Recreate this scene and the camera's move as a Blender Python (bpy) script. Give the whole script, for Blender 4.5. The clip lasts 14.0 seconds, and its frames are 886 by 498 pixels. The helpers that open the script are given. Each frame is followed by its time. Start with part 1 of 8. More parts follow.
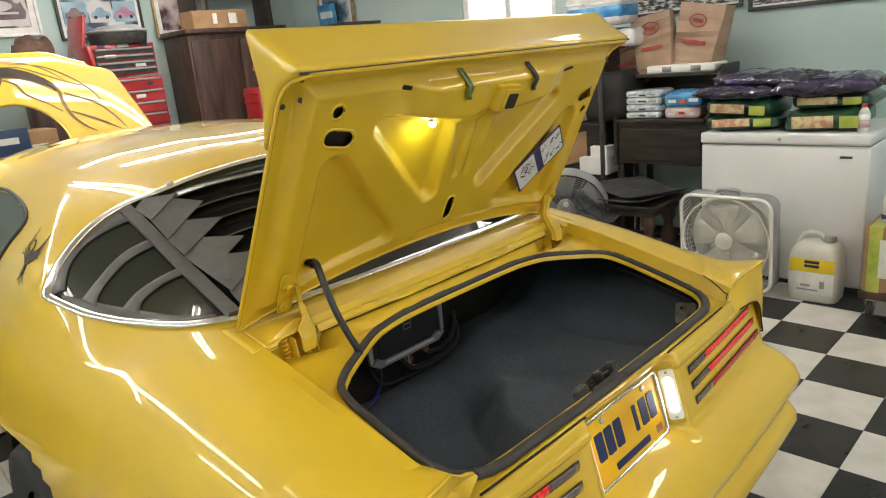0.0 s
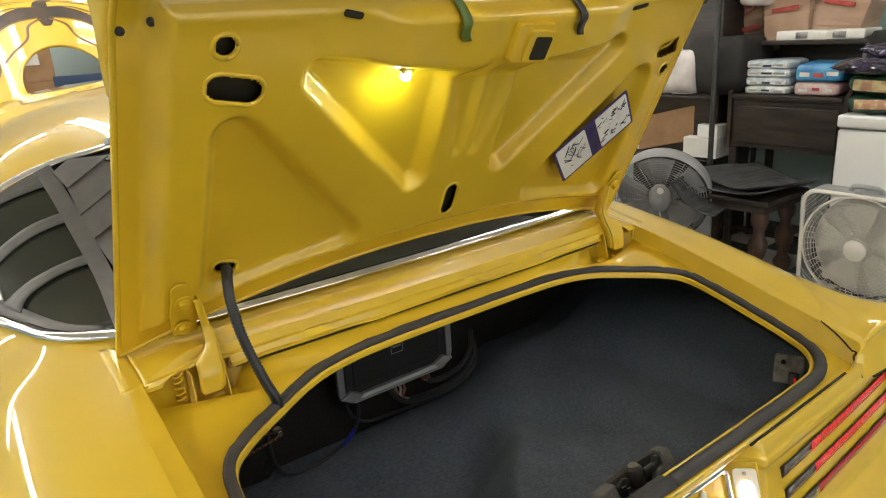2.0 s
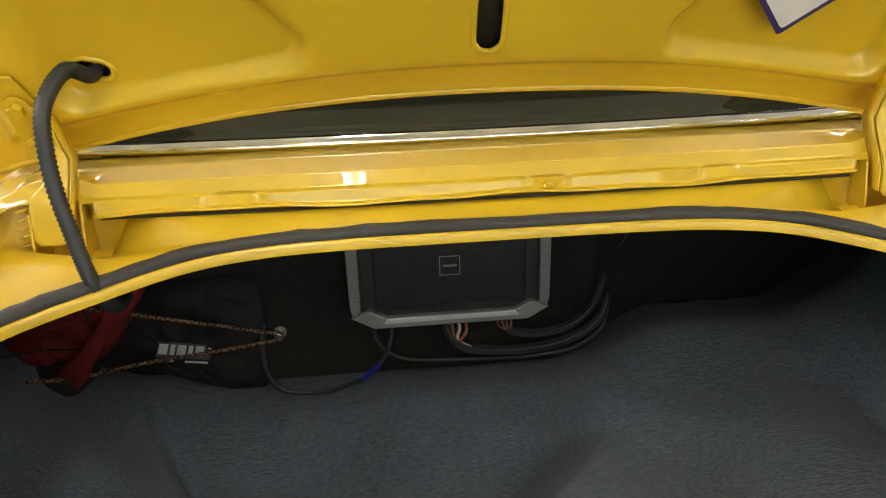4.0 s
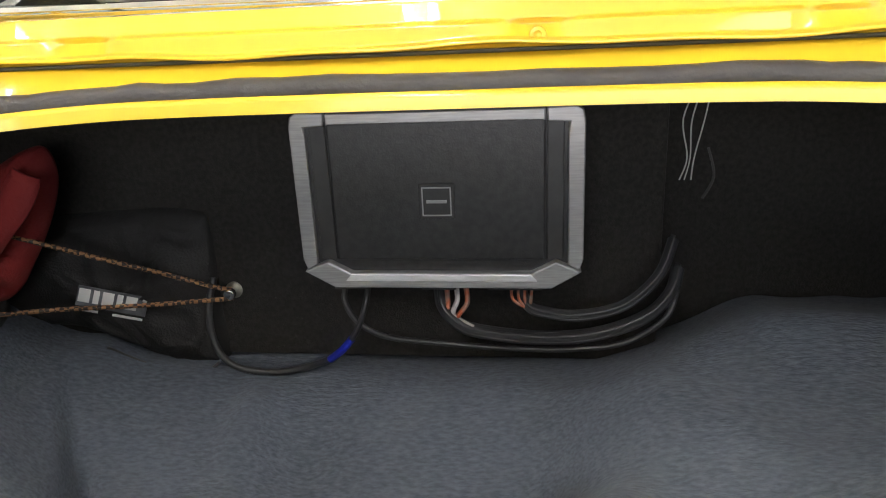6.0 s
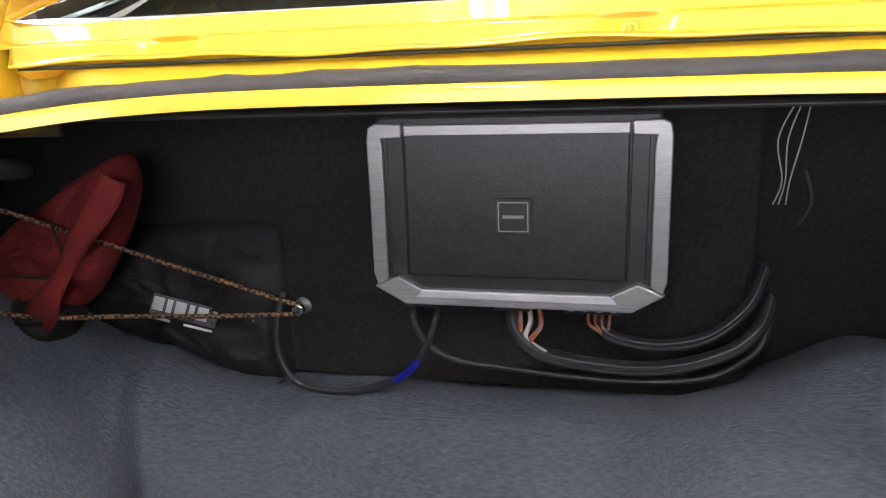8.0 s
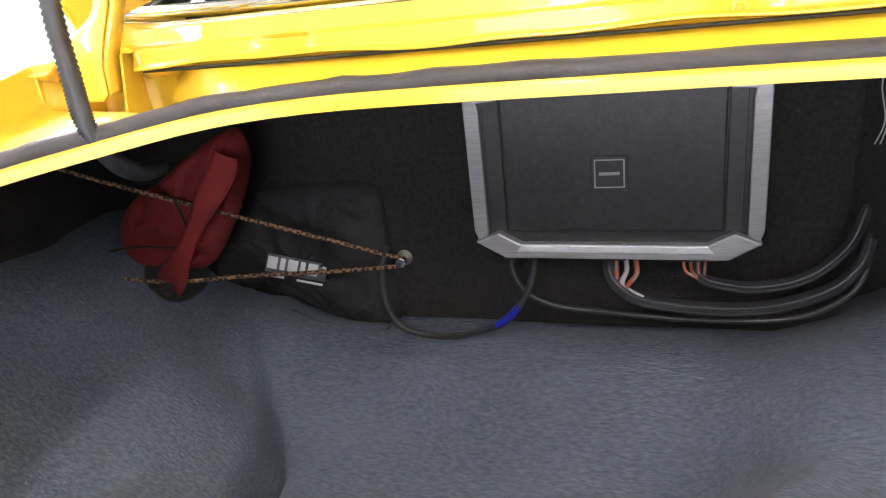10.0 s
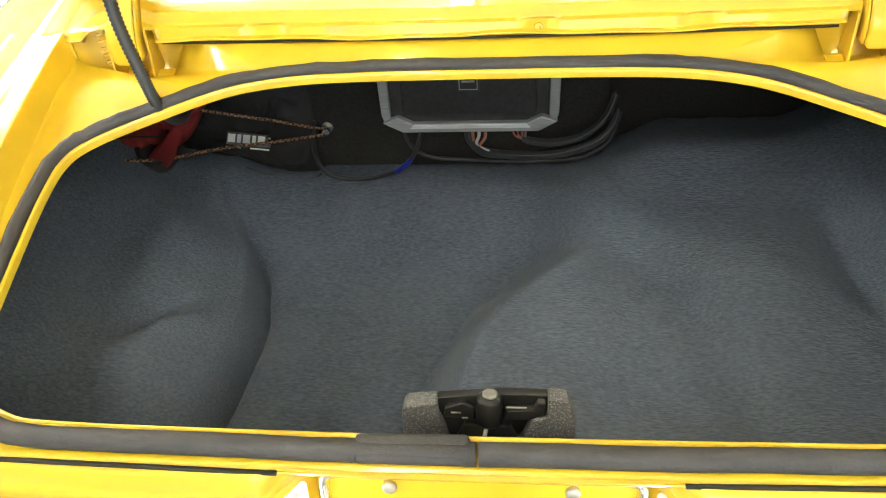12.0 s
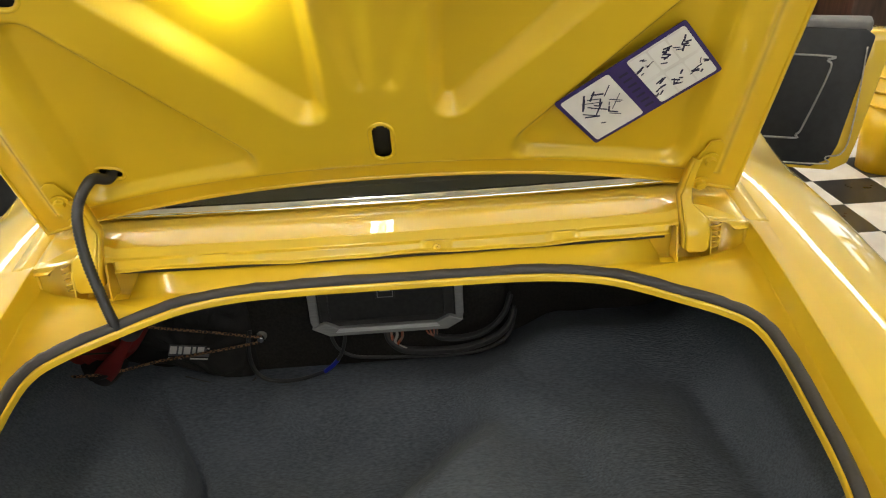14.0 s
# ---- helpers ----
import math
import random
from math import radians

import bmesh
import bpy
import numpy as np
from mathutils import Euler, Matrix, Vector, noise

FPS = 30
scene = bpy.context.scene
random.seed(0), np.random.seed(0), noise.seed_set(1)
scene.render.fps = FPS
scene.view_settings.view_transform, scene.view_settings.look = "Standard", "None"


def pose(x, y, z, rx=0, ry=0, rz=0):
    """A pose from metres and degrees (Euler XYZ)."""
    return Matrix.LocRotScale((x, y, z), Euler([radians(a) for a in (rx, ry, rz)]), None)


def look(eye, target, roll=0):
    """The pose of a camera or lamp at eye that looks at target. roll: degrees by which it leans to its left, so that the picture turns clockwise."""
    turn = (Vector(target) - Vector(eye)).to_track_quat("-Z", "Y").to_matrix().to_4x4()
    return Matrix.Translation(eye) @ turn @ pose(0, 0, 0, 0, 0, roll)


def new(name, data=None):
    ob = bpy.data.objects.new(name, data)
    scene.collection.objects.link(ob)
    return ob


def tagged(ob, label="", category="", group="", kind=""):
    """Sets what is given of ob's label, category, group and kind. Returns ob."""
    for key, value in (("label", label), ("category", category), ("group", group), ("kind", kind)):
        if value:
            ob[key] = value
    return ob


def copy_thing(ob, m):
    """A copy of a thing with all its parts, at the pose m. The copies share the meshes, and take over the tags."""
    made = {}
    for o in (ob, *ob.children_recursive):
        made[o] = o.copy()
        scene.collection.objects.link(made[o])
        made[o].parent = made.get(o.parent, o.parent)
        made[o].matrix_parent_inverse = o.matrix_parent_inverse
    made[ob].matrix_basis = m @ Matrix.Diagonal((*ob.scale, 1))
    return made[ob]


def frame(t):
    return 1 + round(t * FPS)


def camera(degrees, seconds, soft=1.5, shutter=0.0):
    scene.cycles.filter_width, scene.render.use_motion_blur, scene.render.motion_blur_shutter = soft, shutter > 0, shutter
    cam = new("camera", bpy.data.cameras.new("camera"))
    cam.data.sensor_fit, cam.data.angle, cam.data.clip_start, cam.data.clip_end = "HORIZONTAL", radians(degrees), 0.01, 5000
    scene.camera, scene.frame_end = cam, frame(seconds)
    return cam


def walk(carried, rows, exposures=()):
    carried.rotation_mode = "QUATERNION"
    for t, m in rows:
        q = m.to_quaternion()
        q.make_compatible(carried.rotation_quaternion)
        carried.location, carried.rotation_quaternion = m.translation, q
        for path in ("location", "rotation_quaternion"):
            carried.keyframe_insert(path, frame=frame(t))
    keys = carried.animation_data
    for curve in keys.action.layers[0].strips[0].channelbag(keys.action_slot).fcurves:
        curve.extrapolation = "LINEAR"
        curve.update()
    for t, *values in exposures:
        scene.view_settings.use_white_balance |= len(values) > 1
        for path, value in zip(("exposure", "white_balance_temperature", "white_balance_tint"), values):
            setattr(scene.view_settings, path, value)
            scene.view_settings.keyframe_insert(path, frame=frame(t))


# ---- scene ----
cam = camera(65.2, 14.0, 1.1)
PATH = [
    (0, (-1.255, -1.214, 1.526), (0.111, 0.141, 0.982), -5.5),
    (0.5, (-1.188, -1.171, 1.521), (0.124, 0.25, 1.012), -5.8),
    (1, (-1.07, -1.094, 1.509), (0.237, 0.336, 1.012), -3.8),
    (1.5, (-0.913, -1.013, 1.492), (0.352, 0.448, 0.976), -2.5),
    (2, (-0.746, -0.99, 1.443), (0.381, 0.546, 0.832), -3.6),
    (2.5, (-0.538, -0.998, 1.385), (0.249, 0.707, 0.697), -2.7),
    (3, (-0.414, -0.935, 1.326), (0.217, 0.814, 0.588), -1.4),
    (3.2, (-0.349, -0.891, 1.297), (0.204, 0.883, 0.557), -0.9),
    (5.3, (0.066, -0.56, 1.068), (-0.258, 1.235, 0.247), -5.1),
    (5.5, (0.067, -0.543, 1.038), (-0.223, 1.276, 0.26), -3.5),
    (6, (0.066, -0.501, 0.982), (-0.202, 1.368, 0.323), -2.8),
    (6.5, (0.065, -0.503, 0.944), (-0.21, 1.404, 0.407), -1.5),
    (7, (0.064, -0.505, 0.935), (-0.197, 1.42, 0.46), -1.3),
    (7.5, (0.065, -0.5, 0.941), (-0.209, 1.421, 0.459), -1.5),
    (8, (0.054, -0.493, 0.939), (-0.401, 1.389, 0.437), -2.1),
    (8.2, (0.046, -0.488, 0.941), (-0.521, 1.361, 0.429), -3.0),
    (10.3, (0.023, -0.536, 1.037), (-0.586, 1.167, 0.183), -8.0),
    (10.5, (0.026, -0.566, 1.059), (-0.532, 1.11, 0.12), -7.6),
    (11, (0.051, -0.632, 1.156), (-0.41, 0.923, -0.015), -8.1),
    (11.5, (0.043, -0.729, 1.273), (-0.289, 0.752, -0.03), -7.1),
    (12, (0.026, -0.819, 1.358), (-0.154, 0.633, -0.006), -4.7),
    (12.5, (0.004, -0.889, 1.403), (-0.094, 0.607, 0.08), -2.7),
    (13, (-0.013, -0.932, 1.405), (-0.062, 0.595, 0.114), -1.9),
    (13.5, (-0.034, -0.957, 1.423), (-0.007, 0.699, 0.301), -2.0),
    (14, (0.056, -0.96, 1.455), (0.094, 0.819, 0.542), -3.3),
]
walk(cam, [(t, look(eye, target, roll)) for t, eye, target, roll in PATH],
     [(0, 0.40, 6500, 10), (1.5, 0.33, 6550, 10), (2.0, 0.38, 6600, 10), (2.5, 0.55, 6650, 10), (3.2, 0.60, 6750, 10), (5.3, 1.45, 6600, 10), (5.5, 1.52, 6500, 10), (6.0, 1.9, 6350, 15),
      (7.5, 2.08, 6150, 20), (8.2, 2.12, 6100, 22), (10.3, 2.33, 6150, 22), (11.0, 2.55, 6200, 20), (11.5, 2.36, 6300, 14), (12.0, 1.82, 6400, 6), (12.5, 1.46, 6500, 2), (13.0, 1.28, 6550, 2), (13.5, 1.36, 6600, 3), (13.75, 1.08, 6700, 6), (14, 0.76, 6850, 10)])

# ---- world and lamps ----
world = bpy.data.worlds.new("world")
scene.world = world
world.use_nodes = True
wn = world.node_tree.nodes
sky = wn.new("ShaderNodeTexSky")
sky.sky_type = "NISHITA"
sky.sun_disc = False
sky.sun_elevation, sky.sun_rotation = radians(40), radians(60)
world.node_tree.links.new(sky.outputs[0], wn["Background"].inputs[0])
wn["Background"].inputs[1].default_value = 0.1


# ---- materials ----
def principled(name, color, rough=0.5, metal=0.0, **extra):
    m = bpy.data.materials.new(name)
    m.use_nodes = True
    b = m.node_tree.nodes["Principled BSDF"]
    b.inputs["Base Color"].default_value = (*color, 1)
    b.inputs["Roughness"].default_value = rough
    b.inputs["Metallic"].default_value = metal
    for k, v in extra.items():
        b.inputs[k.replace("_", " ")].default_value = v
    return m


def vary(m, color_a, color_b, scale, detail=6, lo=0.35, hi=0.65, bump=0.0, bump_scale=None, rough=None, stretch=(1, 1, 1)):
    """Noise between two colours, and a fine relief, in object space."""
    nt = m.node_tree
    b = nt.nodes["Principled BSDF"]
    tc = nt.nodes.new("ShaderNodeTexCoord")
    mp = nt.nodes.new("ShaderNodeMapping")
    mp.inputs["Scale"].default_value = stretch
    nt.links.new(tc.outputs["Object"], mp.inputs[0])
    nz = nt.nodes.new("ShaderNodeTexNoise")
    nz.inputs["Scale"].default_value, nz.inputs["Detail"].default_value = scale, detail
    nt.links.new(mp.outputs[0], nz.inputs["Vector"])
    cr = nt.nodes.new("ShaderNodeValToRGB")
    cr.color_ramp.elements[0].position, cr.color_ramp.elements[1].position = lo, hi
    cr.color_ramp.elements[0].color, cr.color_ramp.elements[1].color = (*color_a, 1), (*color_b, 1)
    nt.links.new(nz.outputs[0], cr.inputs[0])
    nt.links.new(cr.outputs[0], b.inputs["Base Color"])
    if rough:
        mr = nt.nodes.new("ShaderNodeMapRange")
        mr.inputs["To Min"].default_value, mr.inputs["To Max"].default_value = rough
        nt.links.new(nz.outputs[0], mr.inputs[0])
        nt.links.new(mr.outputs[0], b.inputs["Roughness"])
    if bump:
        n2 = nt.nodes.new("ShaderNodeTexNoise")
        n2.inputs["Scale"].default_value, n2.inputs["Detail"].default_value = bump_scale or scale * 6, 4
        nt.links.new(mp.outputs[0], n2.inputs["Vector"])
        bp = nt.nodes.new("ShaderNodeBump")
        bp.inputs["Strength"].default_value, bp.inputs["Distance"].default_value = bump, 0.01
        nt.links.new(n2.outputs[0], bp.inputs["Height"])
        nt.links.new(bp.outputs[0], b.inputs["Normal"])
    return m


def glow(name, color, strength):
    m = bpy.data.materials.new(name)
    m.use_nodes = True
    nt = m.node_tree
    nt.nodes.clear()
    e = nt.nodes.new("ShaderNodeEmission")
    e.inputs[0].default_value, e.inputs[1].default_value = (*color, 1), strength
    o = nt.nodes.new("ShaderNodeOutputMaterial")
    nt.links.new(e.outputs[0], o.inputs[0])
    return m


YEL = (0.73, 0.48, 0.018)
M_PAINT = vary(principled("yellow_paint", YEL, 0.5, 0, Coat_Weight=1.0, Coat_Roughness=0.012), (0.715, 0.465, 0.016), (0.745, 0.495, 0.020), 1.2, detail=2)
M_PAINT_IN = vary(principled("yellow_inner_paint", YEL, 0.5, 0, Coat_Weight=0.8, Coat_Roughness=0.06), (0.67, 0.43, 0.013), (0.74, 0.49, 0.019), 4, bump=0.01, bump_scale=30)
M_GUTTER = vary(principled("worn_yellow_gutter_paint", YEL, 0.45, 0, Coat_Weight=0.7, Coat_Roughness=0.09), (0.60, 0.375, 0.014), (0.735, 0.48, 0.018), 6, lo=0.25, hi=0.5, bump=0.02, bump_scale=24)
# hinge wells: grime, with the well's shade darkened into the colour
M_GRIME_SHADE = vary(principled("greasy_yellow_paint", (0.4, 0.28, 0.05), 0.6), (0.020, 0.016, 0.011), (0.11, 0.075, 0.022), 22, lo=0.35, hi=0.65, bump=0.2, bump_scale=90)
M_CHROME = vary(principled("chrome", (0.8, 0.8, 0.8), 0.08, 1.0), (0.72, 0.72, 0.72), (0.85, 0.85, 0.85), 20, rough=(0.03, 0.16))
M_RUBBER = vary(principled("black_rubber", (0.03, 0.03, 0.03), 0.6), (0.040, 0.036, 0.035), (0.056, 0.051, 0.049), 30, bump=0.15, bump_scale=220, rough=(0.45, 0.75))
M_BLACK = vary(principled("black_satin", (0.02, 0.02, 0.02), 0.45), (0.022, 0.021, 0.020), (0.045, 0.043, 0.041), 25, bump=0.05, bump_scale=200)
M_LOUVER = vary(principled("satin_black_louver", (0.05, 0.05, 0.055), 0.45), (0.112, 0.108, 0.107), (0.138, 0.134, 0.132), 30, rough=(0.35, 0.5))
M_SLAT = vary(principled("gloss_black_slat", (0.02, 0.02, 0.02), 0.2), (0.016, 0.016, 0.016), (0.028, 0.028, 0.028), 40, rough=(0.12, 0.28))
M_BOARD = vary(principled("black_carpeted_board", (0.02, 0.018, 0.016), 0.95), (0.013, 0.0115, 0.010), (0.025, 0.0225, 0.0195), 180, bump=0.3, bump_scale=400)
# near-black: shade painted into holes and gaps, also slot surrounds and seams
M_SHADE_SEAM = principled("dark_cavity", (0.02, 0.016, 0.006), 0.8)
M_GLASS = principled("tinted_glass", (0.044, 0.049, 0.037), 0.02, 0, IOR=1.45, Transmission_Weight=0.3)
M_RED = principled("red_lens", (0.5, 0.008, 0.01), 0.15, 0, Coat_Weight=1.0)
M_REDLIT = vary(principled("lit_red_lens", (0.6, 0.02, 0.02), 0.15, 0, Coat_Weight=1.0, Emission_Color=(1, 0.015, 0.02, 1), Emission_Strength=0.26), (0.22, 0.004, 0.006), (0.75, 0.03, 0.03), 170, detail=1, lo=0.42, hi=0.58, bump=0.3, bump_scale=170)
M_SMOKE = vary(principled("clear_reverse_lens", (0.12, 0.09, 0.085), 0.2, 0, Coat_Weight=1.0), (0.07, 0.055, 0.05), (0.17, 0.13, 0.12), 60, stretch=(1, 1, 6))
M_SILVER = vary(principled("brushed_silver", (0.5, 0.5, 0.51), 0.34, 0.45), (0.34, 0.335, 0.33), (0.43, 0.425, 0.42), 40, stretch=(1, 14, 14), rough=(0.25, 0.42))
M_LIP = vary(principled("polished_aluminium_lip", (0.7, 0.7, 0.71), 0.3, 0.3), (0.66, 0.66, 0.66), (0.76, 0.76, 0.77), 30, stretch=(1, 10, 10))
M_ZINC = vary(principled("zinc_steel", (0.5, 0.48, 0.42), 0.4, 0.9), (0.35, 0.33, 0.28), (0.6, 0.58, 0.52), 60, rough=(0.3, 0.55))
M_AMP = vary(principled("black_amplifier_shell", (0.02, 0.02, 0.02), 0.38), (0.020, 0.0195, 0.019), (0.032, 0.031, 0.030), 120, bump=0.08, bump_scale=500)
M_LOOM = principled("black_split_loom", (0.03, 0.03, 0.032), 0.4)
M_BLUE = principled("blue_cable_sleeve", (0.01, 0.02, 0.35), 0.35)
M_COPPER = vary(principled("orange_wires", (0.6, 0.2, 0.08), 0.5), (0.30, 0.22, 0.18), (0.42, 0.09, 0.03), 90)
M_CLEARW = principled("clear_wire", (0.5, 0.48, 0.45), 0.3)
M_REDCLOTH = vary(principled("red_cloth", (0.3, 0.012, 0.015), 0.8), (0.15, 0.008, 0.008), (0.28, 0.020, 0.018), 8, bump=0.2, bump_scale=300)
M_BAG = vary(principled("black_nylon", (0.02, 0.018, 0.018), 0.7), (0.011, 0.010, 0.0095), (0.022, 0.020, 0.019), 14, bump=0.25, bump_scale=350)
M_TAG = vary(principled("grey_woven_tag", (0.1, 0.1, 0.11), 0.6), (0.06, 0.06, 0.07), (0.16, 0.16, 0.17), 60)
M_WHITE = vary(principled("white_plastic", (0.78, 0.77, 0.74), 0.4), (0.72, 0.71, 0.68), (0.82, 0.81, 0.78), 5, bump=0.02)
M_INK = principled("dark_ink", (0.02, 0.02, 0.06), 0.6)
M_PURPLE = principled("purple_print", (0.035, 0.022, 0.13), 0.5)
M_PAPER = vary(principled("white_paper", (0.75, 0.73, 0.7), 0.55), (0.68, 0.66, 0.63), (0.8, 0.78, 0.75), 20)
M_TAPE = principled("green_tape", (0.10, 0.16, 0.03), 0.35)
M_PLATE = vary(principled("orange_plate", (0.72, 0.36, 0.01), 0.45, 0, Coat_Weight=0.15), (0.74, 0.40, 0.004), (0.82, 0.49, 0.006), 9)
M_PLATEINK = principled("plate_blue", (0.012, 0.025, 0.09), 0.4)
M_LAMPLENS = glow("lit_plate_lamp", (1.0, 0.93, 0.8), 9.0)
M_LAMPRIM = principled("frosted_lamp_plastic", (0.8, 0.76, 0.66), 0.35, 0, Subsurface_Weight=0.3, Emission_Color=(1, 0.9, 0.72, 1), Emission_Strength=0.12)
M_BULB = glow("lit_trunk_bulb", (1.0, 0.95, 0.75), 30.0)
M_TUBE = glow("fluorescent_tube", (1.0, 0.97, 0.9), 17.5)
M_SPECK = vary(principled("grey_speckled_enamel", (0.2, 0.2, 0.2), 0.5), (0.060, 0.056, 0.051), (0.45, 0.44, 0.41), 800, lo=0.56, hi=0.70, detail=2)


def cord_material():
    m = principled("braided_cord", (0.2, 0.1, 0.05), 0.7)
    nt = m.node_tree
    tc = nt.nodes.new("ShaderNodeTexCoord")
    nz = nt.nodes.new("ShaderNodeTexChecker")
    nz.inputs["Scale"].default_value = 210
    nz.inputs["Color1"].default_value, nz.inputs["Color2"].default_value = (0.03, 0.02, 0.015, 1), (0.32, 0.16, 0.07, 1)
    nt.links.new(tc.outputs["Object"], nz.inputs["Vector"])
    nt.links.new(nz.outputs[0], nt.nodes["Principled BSDF"].inputs["Base Color"])
    return m


M_CORD = cord_material()


def carpet_material():
    """Short dense pile in fine rows across the boot, worn a little lighter in patches."""
    m = vary(principled("blue_grey_trunk_carpet", (0.05, 0.07, 0.09), 1.0, 0, Sheen_Weight=0.05, Sheen_Roughness=0.5), (0.047, 0.056, 0.071), (0.107, 0.125, 0.155), 300, detail=3, lo=0.28, hi=0.74, stretch=(0.34, 1, 1))
    nt = m.node_tree
    b = nt.nodes["Principled BSDF"]
    ramp = [n for n in nt.nodes if n.type == "VALTORGB"][0]
    tc = nt.nodes.new("ShaderNodeTexCoord")
    worn = nt.nodes.new("ShaderNodeTexNoise")
    worn.inputs["Scale"].default_value, worn.inputs["Detail"].default_value = 9, 5
    nt.links.new(tc.outputs["Object"], worn.inputs["Vector"])
    amount = nt.nodes.new("ShaderNodeMapRange")
    amount.inputs["From Min"].default_value, amount.inputs["From Max"].default_value = 0.35, 0.7
    amount.inputs["To Min"].default_value, amount.inputs["To Max"].default_value = 0.0, 0.22
    nt.links.new(worn.outputs[0], amount.inputs[0])
    mix = nt.nodes.new("ShaderNodeMix")
    mix.data_type = "RGBA"
    mix.inputs[7].default_value = (0.130, 0.149, 0.182, 1)
    nt.links.new(amount.outputs[0], mix.inputs[0])
    nt.links.new(ramp.outputs[0], mix.inputs[6])
    nt.links.new(mix.outputs[2], b.inputs["Base Color"])
    mp = nt.nodes.new("ShaderNodeMapping")
    mp.inputs["Scale"].default_value = (0.3, 1, 1)
    nt.links.new(tc.outputs["Object"], mp.inputs[0])
    nz = nt.nodes.new("ShaderNodeTexNoise")
    nz.inputs["Scale"].default_value, nz.inputs["Detail"].default_value = 330, 3
    nt.links.new(mp.outputs[0], nz.inputs["Vector"])
    bp = nt.nodes.new("ShaderNodeBump")
    bp.inputs["Strength"].default_value, bp.inputs["Distance"].default_value = 0.55, 0.003
    nt.links.new(nz.outputs[0], bp.inputs["Height"])
    nt.links.new(bp.outputs[0], b.inputs["Normal"])
    return m


M_CARPET = carpet_material()


# ---- mesh helpers ----
def part(name, bm, material, parent=None, label="", smooth=True):
    me = bpy.data.meshes.new(name)
    bm.to_mesh(me)
    bm.free()
    me.materials.append(material)
    if smooth:
        me.shade_smooth()
    ob = new(name, me)
    ob.parent = parent
    if label:
        tagged(ob, label)
    return ob


def empty(name, label, category, group="", kind="", at=(0, 0, 0)):
    ob = new(name)
    ob.location = at
    ob.empty_display_size = 0.1
    return tagged(ob, label, category, group, kind)


def local(ob):
    """Lets a part that was built in world places keep them under a moved Empty."""
    ob.matrix_parent_inverse = Matrix.Translation(-ob.parent.location)
    return ob


def bm_box(sx, sy, sz, m=Matrix(), bevel=0.0, seg=2):
    bm = bmesh.new()
    bmesh.ops.create_cube(bm, size=1, matrix=m @ Matrix.Diagonal((sx, sy, sz, 1)))
    if bevel:
        bmesh.ops.bevel(bm, geom=bm.edges[:], offset=bevel, segments=seg, affect="EDGES", profile=0.5)
    return bm


def bm_cyl(r, h, m=Matrix(), n=20, r2=None, bevel=0.0):
    bm = bmesh.new()
    bmesh.ops.create_cone(bm, cap_ends=True, segments=n, radius1=r, radius2=r if r2 is None else r2, depth=h, matrix=m)
    if bevel:
        rim = [e for e in bm.edges if len(e.link_faces) == 2 and any(len(f.verts) > 4 for f in e.link_faces)]
        bmesh.ops.bevel(bm, geom=rim, offset=bevel, segments=2, affect="EDGES", profile=0.5)
    return bm


def bm_join(*bms):
    out = bmesh.new()
    for b in bms:
        me = bpy.data.meshes.new("tmp")
        b.to_mesh(me)
        b.free()
        out.from_mesh(me)
        bpy.data.meshes.remove(me)
    return out


def bm_grid(rows, close_u=False, close_v=False, keep=None):
    """A sheet through rows of points. keep(i, j): which faces to make."""
    bm = bmesh.new()
    vs = [[bm.verts.new(p) for p in r] for r in rows]
    nr, nc = len(vs), len(vs[0])
    for i in range(nr if close_v else nr - 1):
        for j in range(nc if close_u else nc - 1):
            if keep is None or keep(i, j):
                bm.faces.new((vs[i][j], vs[i][(j + 1) % nc], vs[(i + 1) % nr][(j + 1) % nc], vs[(i + 1) % nr][j]))
    loose = [v for v in bm.verts if not v.link_faces]
    bmesh.ops.delete(bm, geom=loose, context="VERTS")
    return bm


def thicken(bm, t):
    bm.normal_update()
    bmesh.ops.solidify(bm, geom=bm.faces[:], thickness=t)
    return bm


def smooth_path(pts, n=8, closed=False):
    """Catmull-Rom through the points."""
    p = [Vector(q) for q in pts]
    out = []
    m = len(p)
    for i in range(m if closed else m - 1):
        if closed:
            a, b, c, d = p[i - 1], p[i], p[(i + 1) % m], p[(i + 2) % m]
        else:
            a, b, c, d = p[max(i - 1, 0)], p[i], p[i + 1], p[min(i + 2, m - 1)]
        for k in range(n):
            t = k / n
            out.append(0.5 * ((2 * b) + (c - a) * t + (2 * a - 5 * b + 4 * c - d) * t * t + (3 * b - a - 3 * c + d) * t ** 3))
    if not closed:
        out.append(p[-1])
    return out


